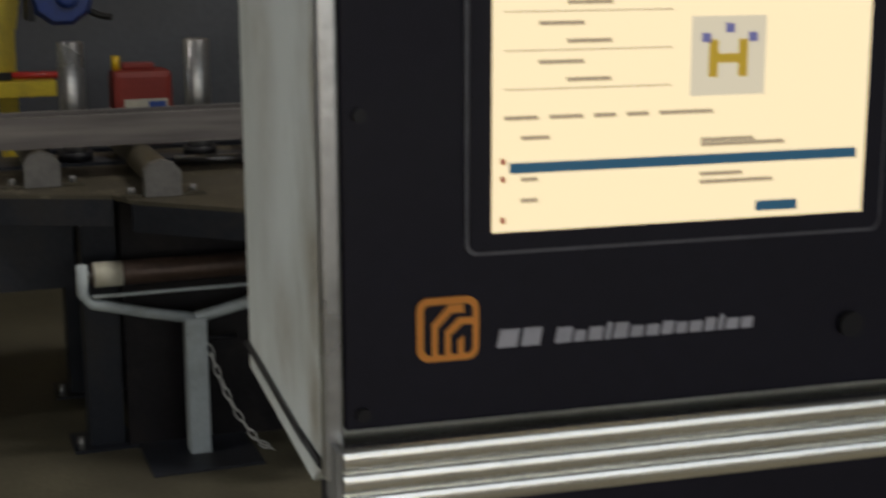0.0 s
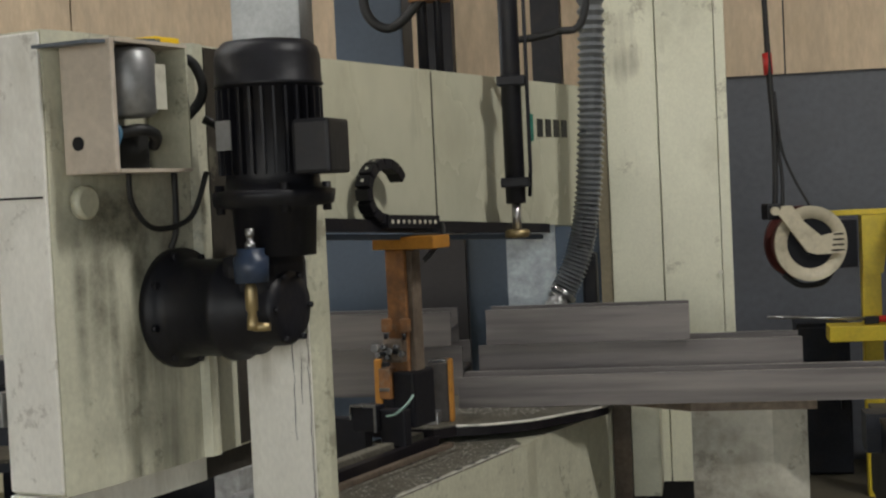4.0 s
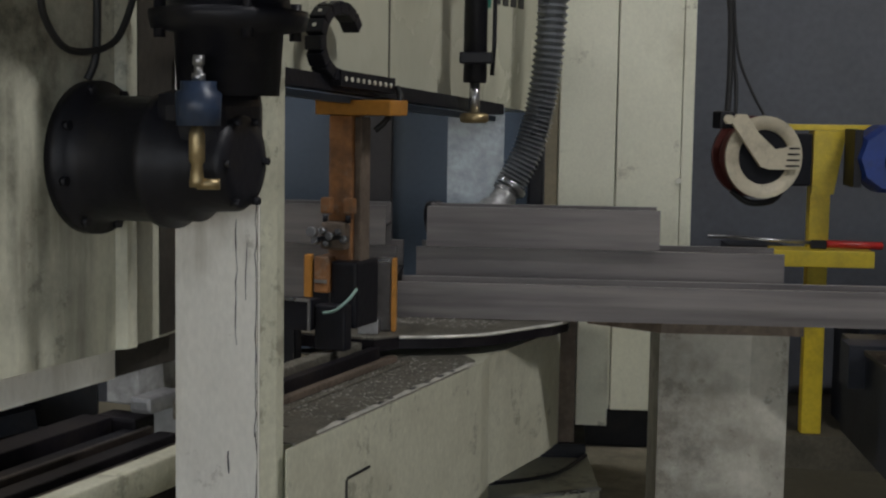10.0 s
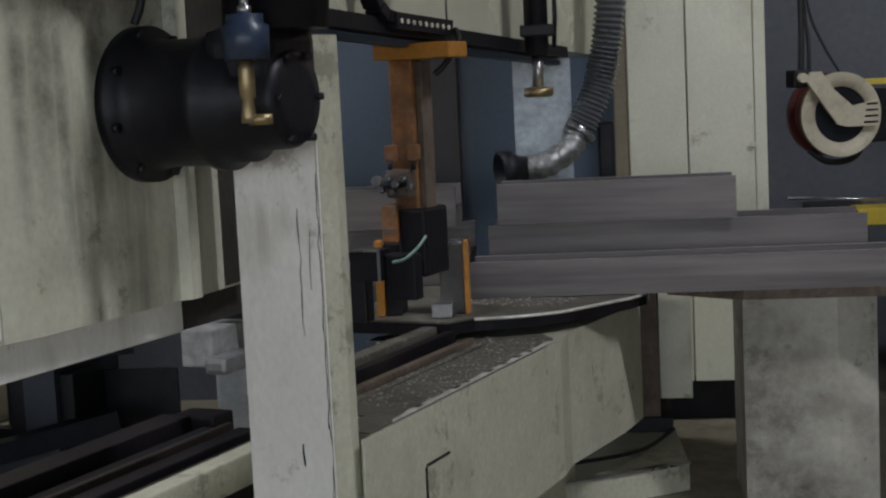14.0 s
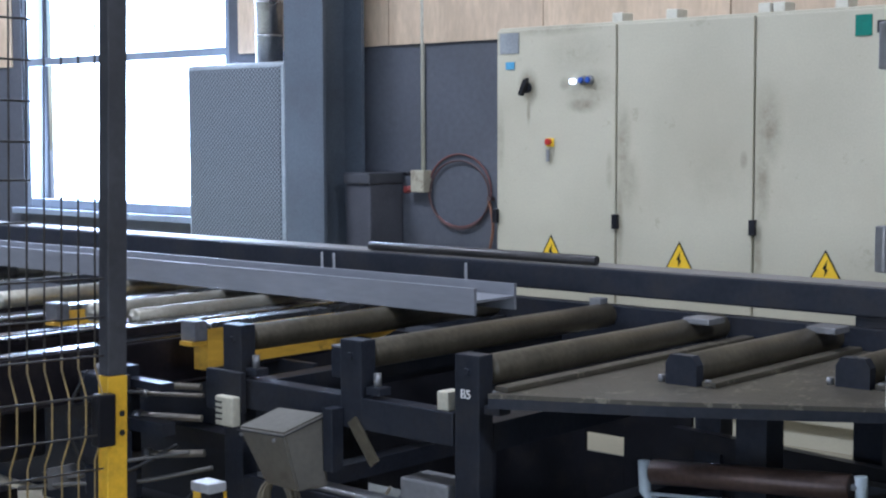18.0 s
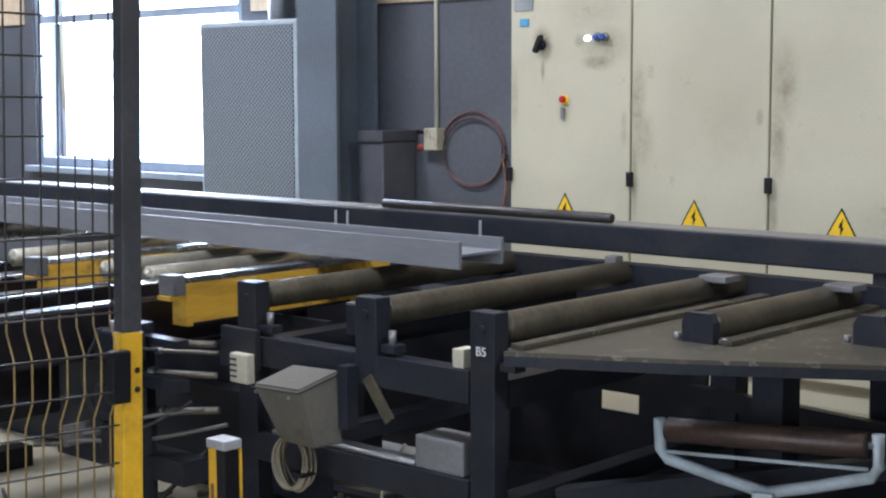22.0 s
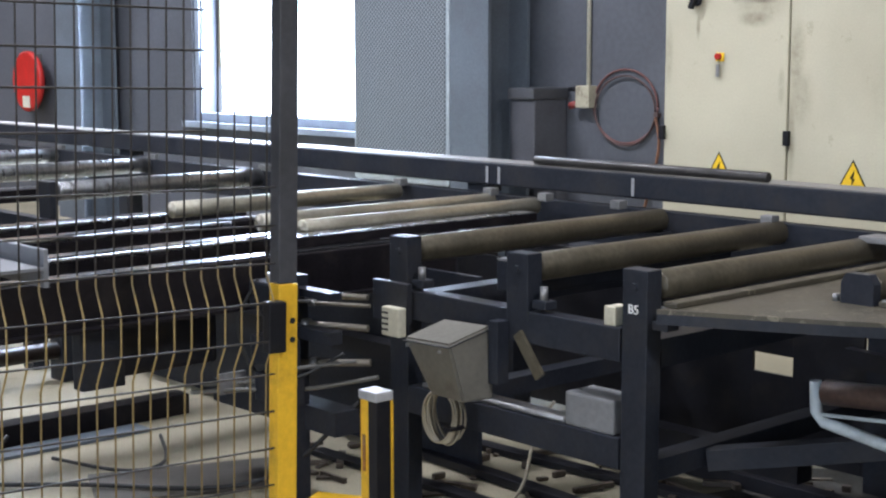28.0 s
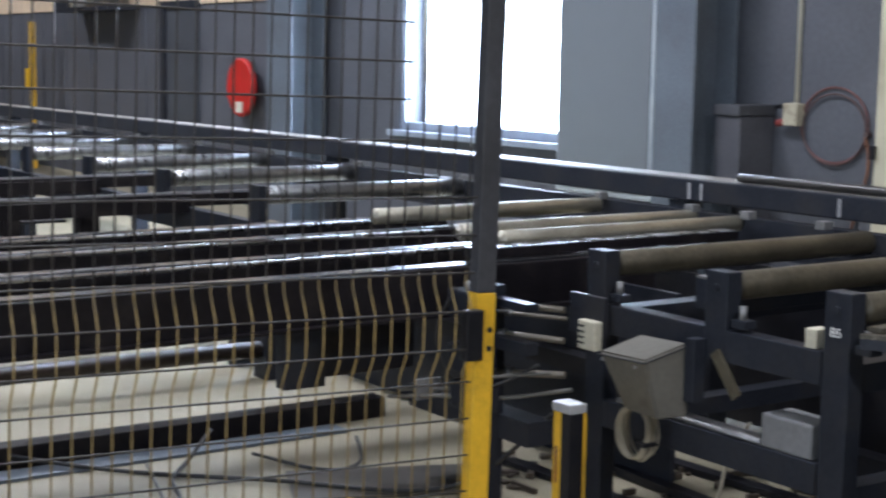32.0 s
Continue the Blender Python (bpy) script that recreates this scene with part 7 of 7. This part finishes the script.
hr = thing("hose_reel", (0.98, 6.2, 1.24), "cream hose reel with red hose hung on the yellow stand", "hose reel")
for y0, y1 in ((6.10, 6.115), (6.225, 6.24)):
    part("disc", lathe(B(), (0.985, y0, 1.24), (0.985, y1, 1.24), [(0, 0.155), (0.015, 0.155), (0.015, 0.103), (0, 0.103), (0, 0.155)], 40, caps=False), REEL_C if y0 < 6.2 else HOSE_RED, hr)
part("hose_pack", lathe(B(), (0.985, 6.117, 1.24), (0.985, 6.223, 1.24), [(0, 0.09), (0.0, 0.13), (0.02, 0.138), (0.05, 0.13), (0.08, 0.138), (0.106, 0.13), (0.106, 0.09)], 32), HOSE_RED, hr, "red-brown wound hose")
part("hub", rod(B(), (0.985, 6.09, 1.24), (0.985, 6.25, 1.24), 0.03, 16), REEL_C, hr)
part("side_arm", prism(B(), [(0.90, 1.40), (0.86, 1.40), (0.84, 1.37), (0.96, 1.205), (1.0, 1.195), (1.12, 1.195), (1.12, 1.29), (1.02, 1.27), (0.95, 1.33)], -6.09, -6.075, Matrix.Rotation(radians(90), 4, "X")), REEL_C, hr, "cream reel bracket")
for k in range(4):
    part("slot", prism(B(), [(1.06 + 0.004 * k, 1.205 + 0.022 * k), (1.115, 1.205 + 0.022 * k), (1.115, 1.212 + 0.022 * k), (1.06 + 0.004 * k, 1.212 + 0.022 * k)], -6.0745, -6.0725, Matrix.Rotation(radians(90), 4, "X")), BLACK, hr)
part("mount", box(B(), 1.08, 1.20, 6.14, 6.394, 1.13, 1.33, bevel=0.006), BLACK, hr)
part("dark_core", rod(B(), (0.985, 6.108, 1.24), (0.985, 6.1165, 1.24), 0.1025, 32), BLACK, hr)
part("loose_hose", tube(B(), smooth_path([(0.9, 6.2, 1.11), (0.96, 6.17, 1.065), (1.06, 6.17, 1.075), (1.13, 6.22, 1.14)], 6), 0.012, 8), RUBBER, hr, "loose black hose below the drum")
part("hose_guide", box(B(), 0.80, 0.86, 6.09, 6.17, 1.345, 1.41, bevel=0.008), BLACK, hr)
part("hose_end", rod(B(), (0.83, 6.07, 1.38), (0.83, 6.19, 1.38), 0.018, 10), REEL_C, hr)
hr.matrix_basis = Matrix.Translation((0.945, 6.2, 1.262)) @ Matrix.Rotation(radians(16), 4, "Z")
hc = thing("hanging_cable", (0.86, 6.2, 1.4), "black cables hanging down to the hose reel", "cable")
part("cable", tube(B(), smooth_path([(0.84, 6.15, 1.42), (0.85, 6.2, 1.7), (0.83, 6.25, 2.4), (0.80, 6.4, 4.5), (0.80, 6.5, 6.4)]), 0.012), RUBBER, hc)
part("cable", tube(B(), smooth_path([(0.87, 6.14, 1.42), (0.875, 6.2, 1.55), (0.86, 6.25, 1.75), (0.83, 6.28, 2.4), (0.82, 6.5, 6.4)]), 0.008), RUBBER, hc)
part("thin_cable", tube(B(), smooth_path([(0.99, 6.15, 1.40), (0.93, 6.2, 1.52), (0.88, 6.22, 1.66), (0.86, 6.25, 1.9)]), 0.006), RUBBER, hc)
part("red_connector", rod(B(), (0.838, 6.23, 1.97), (0.834, 6.235, 2.06), 0.02, 12), RED_P, hc, "red connector")
br = thing("cable_reel", (1.48, 6.3, 1.26), "dusty blue plastic cable reel on the yellow stand", "cable reel")
BLUE_R = mat("dusty_blue_plastic", (0.012, 0.04, 0.21), 0.45, vary=0.15, scale=8, dirt=(0.05, 0.06, 0.1), dirt_amount=0.35, dirt_scale=6)
drum = lathe(B(), (1.47, 6.38, 1.26), (1.47, 6.18, 1.26), [(0, 0.115), (0.015, 0.135), (0.165, 0.135), (0.185, 0.126), (0.2, 0.116)], 10)
for f in drum.faces:
    f.smooth = False
part("drum", drum, BLUE_R, br)
part("hub_cap", lathe(B(), (1.49, 6.18, 1.25), (1.49, 6.15, 1.25), [(0, 0.05), (0.02, 0.046), (0.03, 0.03)], 16), BLUE_R, br)
part("bracket", box(B(), 1.33, 1.36, 6.2, 6.394, 1.15, 1.37), BLACK, br)
part("guide_arm", tube(B(), smooth_path([(1.57, 6.25, 1.33), (1.63, 6.22, 1.33), (1.68, 6.2, 1.29)]), 0.012), BLACK, br)
part("end_ball", lathe(B(), (1.67, 6.2, 1.31), (1.70, 6.19, 1.26), [(0, 0.012), (0.015, 0.024), (0.04, 0.026), (0.055, 0.015)], 14), RUBBER, br, "black rubber end")
part("lower_arm", tube(B(), smooth_path([(1.56, 6.25, 1.2), (1.62, 6.22, 1.17), (1.67, 6.2, 1.16)]), 0.014), RUBBER, br)
la = thing("air_lance", (1.15, 6.3, 0.88), "long thin air lance with red handle lying on the tray", "air lance")
part("tube_rod", rod(B(), (0.80, 6.30, 0.945), (1.26, 6.32, 0.921), 0.007, 8), MACHINED, la)
part("handle", rod(B(), (1.26, 6.32, 0.921), (1.48, 6.33, 0.916), 0.015, 12, 0.003), RED_P, la, "red handle")
part("trigger", box(B(), 1.2, 1.26, 6.30, 6.33, 0.901, 0.935, bevel=0.004), BLACK, la)
be = thing("low_bench", (1.85, 6.6, 0.138), "dark steel bench against the wall", "bench")
part("top", box(B(), 1.4, 2.4, 6.3, 6.9, 0.56, 0.6), CHARCOAL, be)
for x in (1.45, 2.35):
    part("leg", box(B(), x - 0.04, x + 0.04, 6.45, 6.85, 0.139, 0.559), CHARCOAL, be)
jc = thing("jerry_can", (1.82, 6.5, 0.6), "red plastic oil canister with white label", "canister")
RED_C = mat("dull_red_plastic", (0.28, 0.035, 0.025), 0.5, vary=0.12, dirt=(0.12, 0.03, 0.02), dirt_amount=0.3)
part("can_body", box(B(), 1.69, 1.95, 6.42, 6.6, 0.601, 0.915, bevel=0.03), RED_C, jc)
part("can_handle", box(B(), 1.74, 1.88, 6.47, 6.53, 0.916, 0.945, bevel=0.008), RED_C, jc)
part("can_cap", rod(B(), (1.715, 6.5, 0.912), (1.715, 6.5, 0.975), 0.018, 12), SIGN, jc, "yellow cap")
part("can_label", box(B(), 1.735, 1.925, 6.414, 6.418, 0.66, 0.79), PALE, jc, "white label")
part("label_bar", box(B(), 1.84, 1.915, 6.410, 6.413, 0.755, 0.78), BLUE_P, jc, "dark blue bar of lettering")
# made-up dark block in place of the reel stand's cast shadow
dc = thing("locker", (1.08, 7.05, 0.138), "dark block standing in for the reel stand's shadow on the wall", "locker")
part("locker_body", box(B(), 0.96, 1.20, 6.93, 7.2, 0.139, 0.85, bevel=0.006), CHARCOAL, dc)
part("locker_door", box(B(), 0.97, 1.19, 6.915, 6.929, 0.15, 0.83, bevel=0.003), CHARCOAL, dc)
part("door_pull", box(B(), 1.15, 1.165, 6.9, 6.914, 0.45, 0.55), BLACK, dc)
ck = thing("chalk_writing", (2.0, 7.29, 1.5), "faint chalk scribble and box on the dark wall", "writing")
CHALK = mat("faint_chalk", (0.27, 0.28, 0.28), 0.9)
def stroke(points):
    part("stroke", tube(B(), [(x, 7.298, z) for x, z in points], 0.0022, 5), CHALK, ck)


stroke(((1.935, 1.53), (1.93, 1.46), (1.932, 1.397), (2.05, 1.396), (2.238, 1.395), (2.24, 1.47), (2.237, 1.535)))
x = 1.93
for k in range(7):
    w = random.uniform(0.028, 0.045)
    stroke([(x + w * u, 1.505 + v) for u, v in ((0, 0.045), (0.5, 0.06), (0.95, 0.04), (0.5, 0.022), (0.9, 0.004), (0.2, 0.0 + 0.004 * k % 0.02))])
    x += w + 0.006
stroke(((1.81, 1.535), (1.825, 1.56), (1.84, 1.535)))
stroke(((1.845, 1.55), (1.885, 1.553)))

# ---- operator console ----
CON = Matrix.Translation((1.16, 1.04, 0)) @ Matrix.Rotation(radians(-4), 4, "Z")
GREYC = mat("pale_grey_cabinet_paint", (0.62, 0.66, 0.645), 0.45, vary=0.08, scale=3, dirt=(0.26, 0.25, 0.2), dirt_amount=0.4, dirt_scale=5, stretch=(1, 1, 0.6), bump=0.3, bump_scale=7, smudge=(0.17, 0.12, 0.05), smudges=[(tuple(CON @ Vector((0, v, z))), (0.05, r, h), k) for v, z, r, h, k in ((0.05, 1.2, 0.05, 0.1, 0.8), (0.06, 1.09, 0.05, 0.08, 0.8), (0.04, 1.4, 0.03, 0.15, 0.6), (0.22, 1.12, 0.1, 0.1, 0.5), (0.3, 1.35, 0.1, 0.2, 0.35), (0.03, 1.55, 0.03, 0.12, 0.5))])
DARKP = mat("blue_black_panel_foil", (0.012, 0.011, 0.02), 0.5, vary=0.1, bump=0.03, gloss=0.18)
co = thing("operator_console", (0, 0, 0), "operator console with black front, lit screen and grey sides", "console", m=CON)
part("cabinet_body", prism(B(), [(0.02, 1.05), (0.08, 1.012), (0.455, 1.012), (0.455, 1.85), (0.02, 1.85)], 0.0, 0.66, CON @ Matrix(((0, 0, 1, 0), (1, 0, 0, 0), (0, 1, 0, 0), (0, 0, 0, 1)))), GREYC, co, "stained pale grey cabinet side")
part("edge_frame", box(B(), -0.004, 0.012, -0.004, 0.02, 1.04, 1.85, CON, bevel=0.003), MACHINED, co, "bare metal edge")
part("front_panel", box(B(), 0.013, 0.66, -0.006, 0.019, 1.085, 1.85, CON, bevel=0.004), DARKP, co, "blue-black front panel")
def rounded(x0, x1, z0, z1, r, y0, y1, m=Matrix.Identity(4)):
    """A plate with rounded corners on the console's front."""
    pts = []
    for cx, cz, a0 in ((x1 - r, z1 - r, 0), (x0 + r, z1 - r, 90), (x0 + r, z0 + r, 180), (x1 - r, z0 + r, 270)):
        pts += [(cx + r * math.cos(radians(a0 + 18 * k)), cz + r * math.sin(radians(a0 + 18 * k))) for k in range(6)]
    return prism(B(), pts, -y1, -y0, CON @ m @ Matrix.Rotation(radians(90), 4, "X"))


fr_ = part("screen_frame", rounded(0.118, 0.515, 1.232, 1.575, 0.01, -0.0095, -0.0065), mat("groove_grey", (0.09, 0.09, 0.11), 0.4), co)
part("bezel", rounded(0.1215, 0.5115, 1.2355, 1.5715, 0.008, -0.0125, -0.010), DARKP, fr_)
SCR = glow("lit_cream_screen", (1.0, 0.83, 0.53), 2.0)
scn = part("screen", box(B(), 0.14, 0.492, -0.0145, -0.013, 1.252, 1.54, CON), SCR, co, "lit cream monitor picture")
INK = glow("grey_screen_text", (0.55, 0.44, 0.29), 1.25)
BLUE_S = glow("blue_screen_row", (0.02, 0.16, 0.30), 0.85)
def scr(name, x0, x1, z0, z1, m, lab=""):
    part(name, box(B(), x0, x1, -0.0165, -0.015, z0, z1, CON), m, scn, lab)
scr("blue_bar", 0.155, 0.482, 1.302, 1.311, BLUE_S, "blue selected row")
scr("picture_box", 0.318, 0.388, 1.362, 1.43, glow("white_screen_box", (1.0, 0.9, 0.68), 1.25))
YS = glow("yellow_screen_shape", (0.85, 0.55, 0.03), 0.9)
for x0, x1, z0, z1 in ((0.334, 0.342, 1.378, 1.41), (0.362, 0.37, 1.378, 1.41), (0.342, 0.362, 1.39, 1.398)):
    part("profile_drawing", box(B(), x0, x1, -0.0185, -0.017, z0, z1, CON), YS, scn)
for x, z in ((0.33, 1.412), (0.352, 1.42), (0.374, 1.412)):
    part("drawing_dot", box(B(), x - 0.004, x + 0.004, -0.0205, -0.019, z - 0.004, z + 0.004, CON), glow("violet_screen_dot", (0.3, 0.3, 0.7), 0.8), scn)
for x0, x1, z in ((0.18, 0.22, 1.455), (0.205, 0.245, 1.442), (0.18, 0.22, 1.425), (0.205, 0.245, 1.41), (0.18, 0.22, 1.393), (0.205, 0.245, 1.378), (0.165, 0.19, 1.33), (0.33, 0.38, 1.322), (0.33, 0.41, 1.318), (0.165, 0.18, 1.295), (0.33, 0.37, 1.292), (0.33, 0.40, 1.285), (0.165, 0.18, 1.277), (0.15, 0.18, 1.347), (0.19, 0.22, 1.347), (0.23, 0.25, 1.347), (0.26, 0.28, 1.347), (0.29, 0.34, 1.347), (0.33, 0.4, 1.455)):
    scr("text_line", x0, x1, z, z + 0.0035, INK)
scr("input_rule", 0.15, 0.30, 1.436, 1.437, INK)
scr("input_rule", 0.15, 0.30, 1.404, 1.405, INK)
scr("input_rule", 0.15, 0.30, 1.372, 1.373, INK)
scr("button", 0.385, 0.425, 1.258, 1.267, BLUE_S)
for z in (1.26, 1.295, 1.31):
    scr("status_dot", 0.147, 0.151, z, z + 0.005, glow("red_screen_dot", (0.8, 0.2, 0.1), 0.7))
LOGO = mat("orange_print", (0.75, 0.28, 0.04), 0.5, vary=0.05, bump=0)
LC = Matrix.Translation((0.103, 0, 1.1695)) @ Matrix.Scale(0.89, 4) @ Matrix.Translation((-0.103, 0, -1.1695))
FACE = CON @ LC @ Matrix.Rotation(radians(90), 4, "X")
lg = part("logo_plate", rounded(0.072, 0.134, 1.138, 1.201, 0.012, -0.0095, -0.0065, LC), LOGO, co, "orange rounded square logo")
part("logo_ground", rounded(0.079, 0.127, 1.145, 1.194, 0.006, -0.0112, -0.0096, LC), DARKP, lg)
for pts in ([(0.086, 1.145), (0.092, 1.145), (0.092, 1.172), (0.106, 1.186), (0.118, 1.186), (0.118, 1.194), (0.103, 1.194), (0.086, 1.176)], [(0.099, 1.145), (0.105, 1.145), (0.105, 1.164), (0.116, 1.174), (0.127, 1.174), (0.127, 1.181), (0.113, 1.181), (0.099, 1.168)], [(0.112, 1.145), (0.118, 1.145), (0.118, 1.163), (0.112, 1.158)]):
    part("logo_stroke", prism(B(), pts, 0.0113, 0.0125, FACE), LOGO, lg)
WH = mat("silver_print", (0.42, 0.42, 0.48), 0.5, bump=0)
for x0, x1, h in ((0.147, 0.165, 0.016), (0.169, 0.186, 0.016), (0.200, 0.215, 0.014), (0.218, 0.228, 0.010), (0.231, 0.244, 0.012), (0.247, 0.252, 0.015), (0.255, 0.268, 0.014), (0.271, 0.283, 0.010), (0.286, 0.298, 0.010), (0.301, 0.312, 0.012), (0.315, 0.325, 0.010), (0.328, 0.34, 0.010), (0.343, 0.353, 0.012), (0.356, 0.361, 0.014), (0.364, 0.376, 0.010), (0.379, 0.39, 0.010)):
    part("name_bar", prism(B(), [(x0, 1.149), (x1, 1.149), (x1 + 0.2 * h, 1.149 + h), (x0 + 0.2 * h, 1.149 + h)], 0.0065, 0.0078, CON @ Matrix.Rotation(radians(90), 4, "X")), WH, co, "silver bar of maker's lettering")
part("panel_bolt", rod(B(), CON @ Vector((0.028, -0.006, 1.355)), CON @ Vector((0.028, -0.012, 1.355)), 0.006, 10), BLACK, co)
part("panel_bolt", rod(B(), CON @ Vector((0.028, -0.006, 1.10)), CON @ Vector((0.028, -0.012, 1.10)), 0.006, 10), BLACK, co)
part("round_socket", rod(B(), CON @ Vector((0.49, -0.006, 1.145)), CON @ Vector((0.49, -0.014, 1.145)), 0.012, 14), BLACK, co)
ALU = mat("brushed_aluminium", (0.93, 0.92, 0.87), 0.24, metal=1.0, vary=0.08, stretch=(0.1, 1, 1), bump=0.02)
prof = [(0.02, 1.016), (0.02, 1.079)]
for zc, rr in ((1.068, 0.010), (1.047, 0.010), (1.027, 0.010)):
    prof += [(-0.018 - 0.012 * math.cos(radians(a)) ** 0.45 if abs(a) < 90 else -0.018, zc + rr * math.sin(radians(a))) for a in (90, 70, 52, 36, 22, 10, 0, -12, -30, -60, -90)]
part("aluminium_rail", prism(B(), prof, 0.006, 0.8, CON @ Matrix(((0, 0, 1, 0), (1, 0, 0, 0), (0, 1, 0, 0), (0, 0, 0, 1)))), ALU, co, "grooved aluminium rail")
part("rail_cap", box(B(), 0.0, 0.005, -0.028, 0.02, 1.021, 1.076, CON, bevel=0.001), GREY_STEEL, co)
part("seam_strip", tube(B(), [CON @ Vector((-0.002, 0.03, 1.045)), CON @ Vector((-0.002, 0.14, 1.04)), CON @ Vector((-0.002, 0.455, 1.04))], 0.004, 6), BLACK, co)
part("pillar", box(B(), 0.25, 0.45, 0.15, 0.4, 0.02, 1.011, CON), BLACK, co)
part("foot", box(B(), 0.1, 0.6, 0.0, 0.5, 0.0, 0.02, CON), BLACK, co)
part("under_box", box(B(), 0.05, 0.6, 0.02, 0.3, 0.8, 1.009, CON), DARKP, co)


# ---- what moves ----
def motions():
    b0 = bow.matrix_basis.copy()
    lift = ((0, 0), (7.5, 0), (8.5, 0.0), (10, 0.02), (11.5, 0.05), (13, 0.08), (14.5, 0.115), (16, 0.15), (18, 0.17), (32, 0.17))
    walk(bow, [(t, Matrix.Translation((0, 0, dz)) @ b0) for t, dz in lift])
    h0 = moved_beam.matrix_basis.copy()
    way = ((0, 0.07, 0), (17, 0.07, 0), (17.6, 0.0, 0), (19.6, 0, 0), (20.2, 0, 0), (21.0, 0, 0.012), (21.4, 0, 0.016), (21.65, -0.01, 0.02), (22, -0.15, 0.025), (22.5, -0.34, 0.03), (23, -0.525, 0.035), (24, -0.89, 0.038),
           (25, -1.26, 0.042), (27.5, -2.165, 0.045), (28, -2.35, 0.045), (29, -2.71, 0.045), (29.8, -2.99, 0.045), (30.2, -3.09, 0.045), (30.8, -3.21, 0.045), (31.2, -3.22, 0.045), (32, -3.22, 0.045))
    walk(moved_beam, [(t, Matrix.Translation((0, dy, dz)) @ h0) for t, dy, dz in way])
    for arm in ARMS:
        a0 = arm.matrix_basis.copy()
        rows = []
        for t, dy, dz in way:
            on = max(0.0, min(1.0, (t - 29) / 1.8))
            rows.append((t, Matrix.Translation((0, min(dy, 0.0) - 0.13 * on, dz - 0.02 * on)) @ a0))
        walk(arm, rows)


motions()
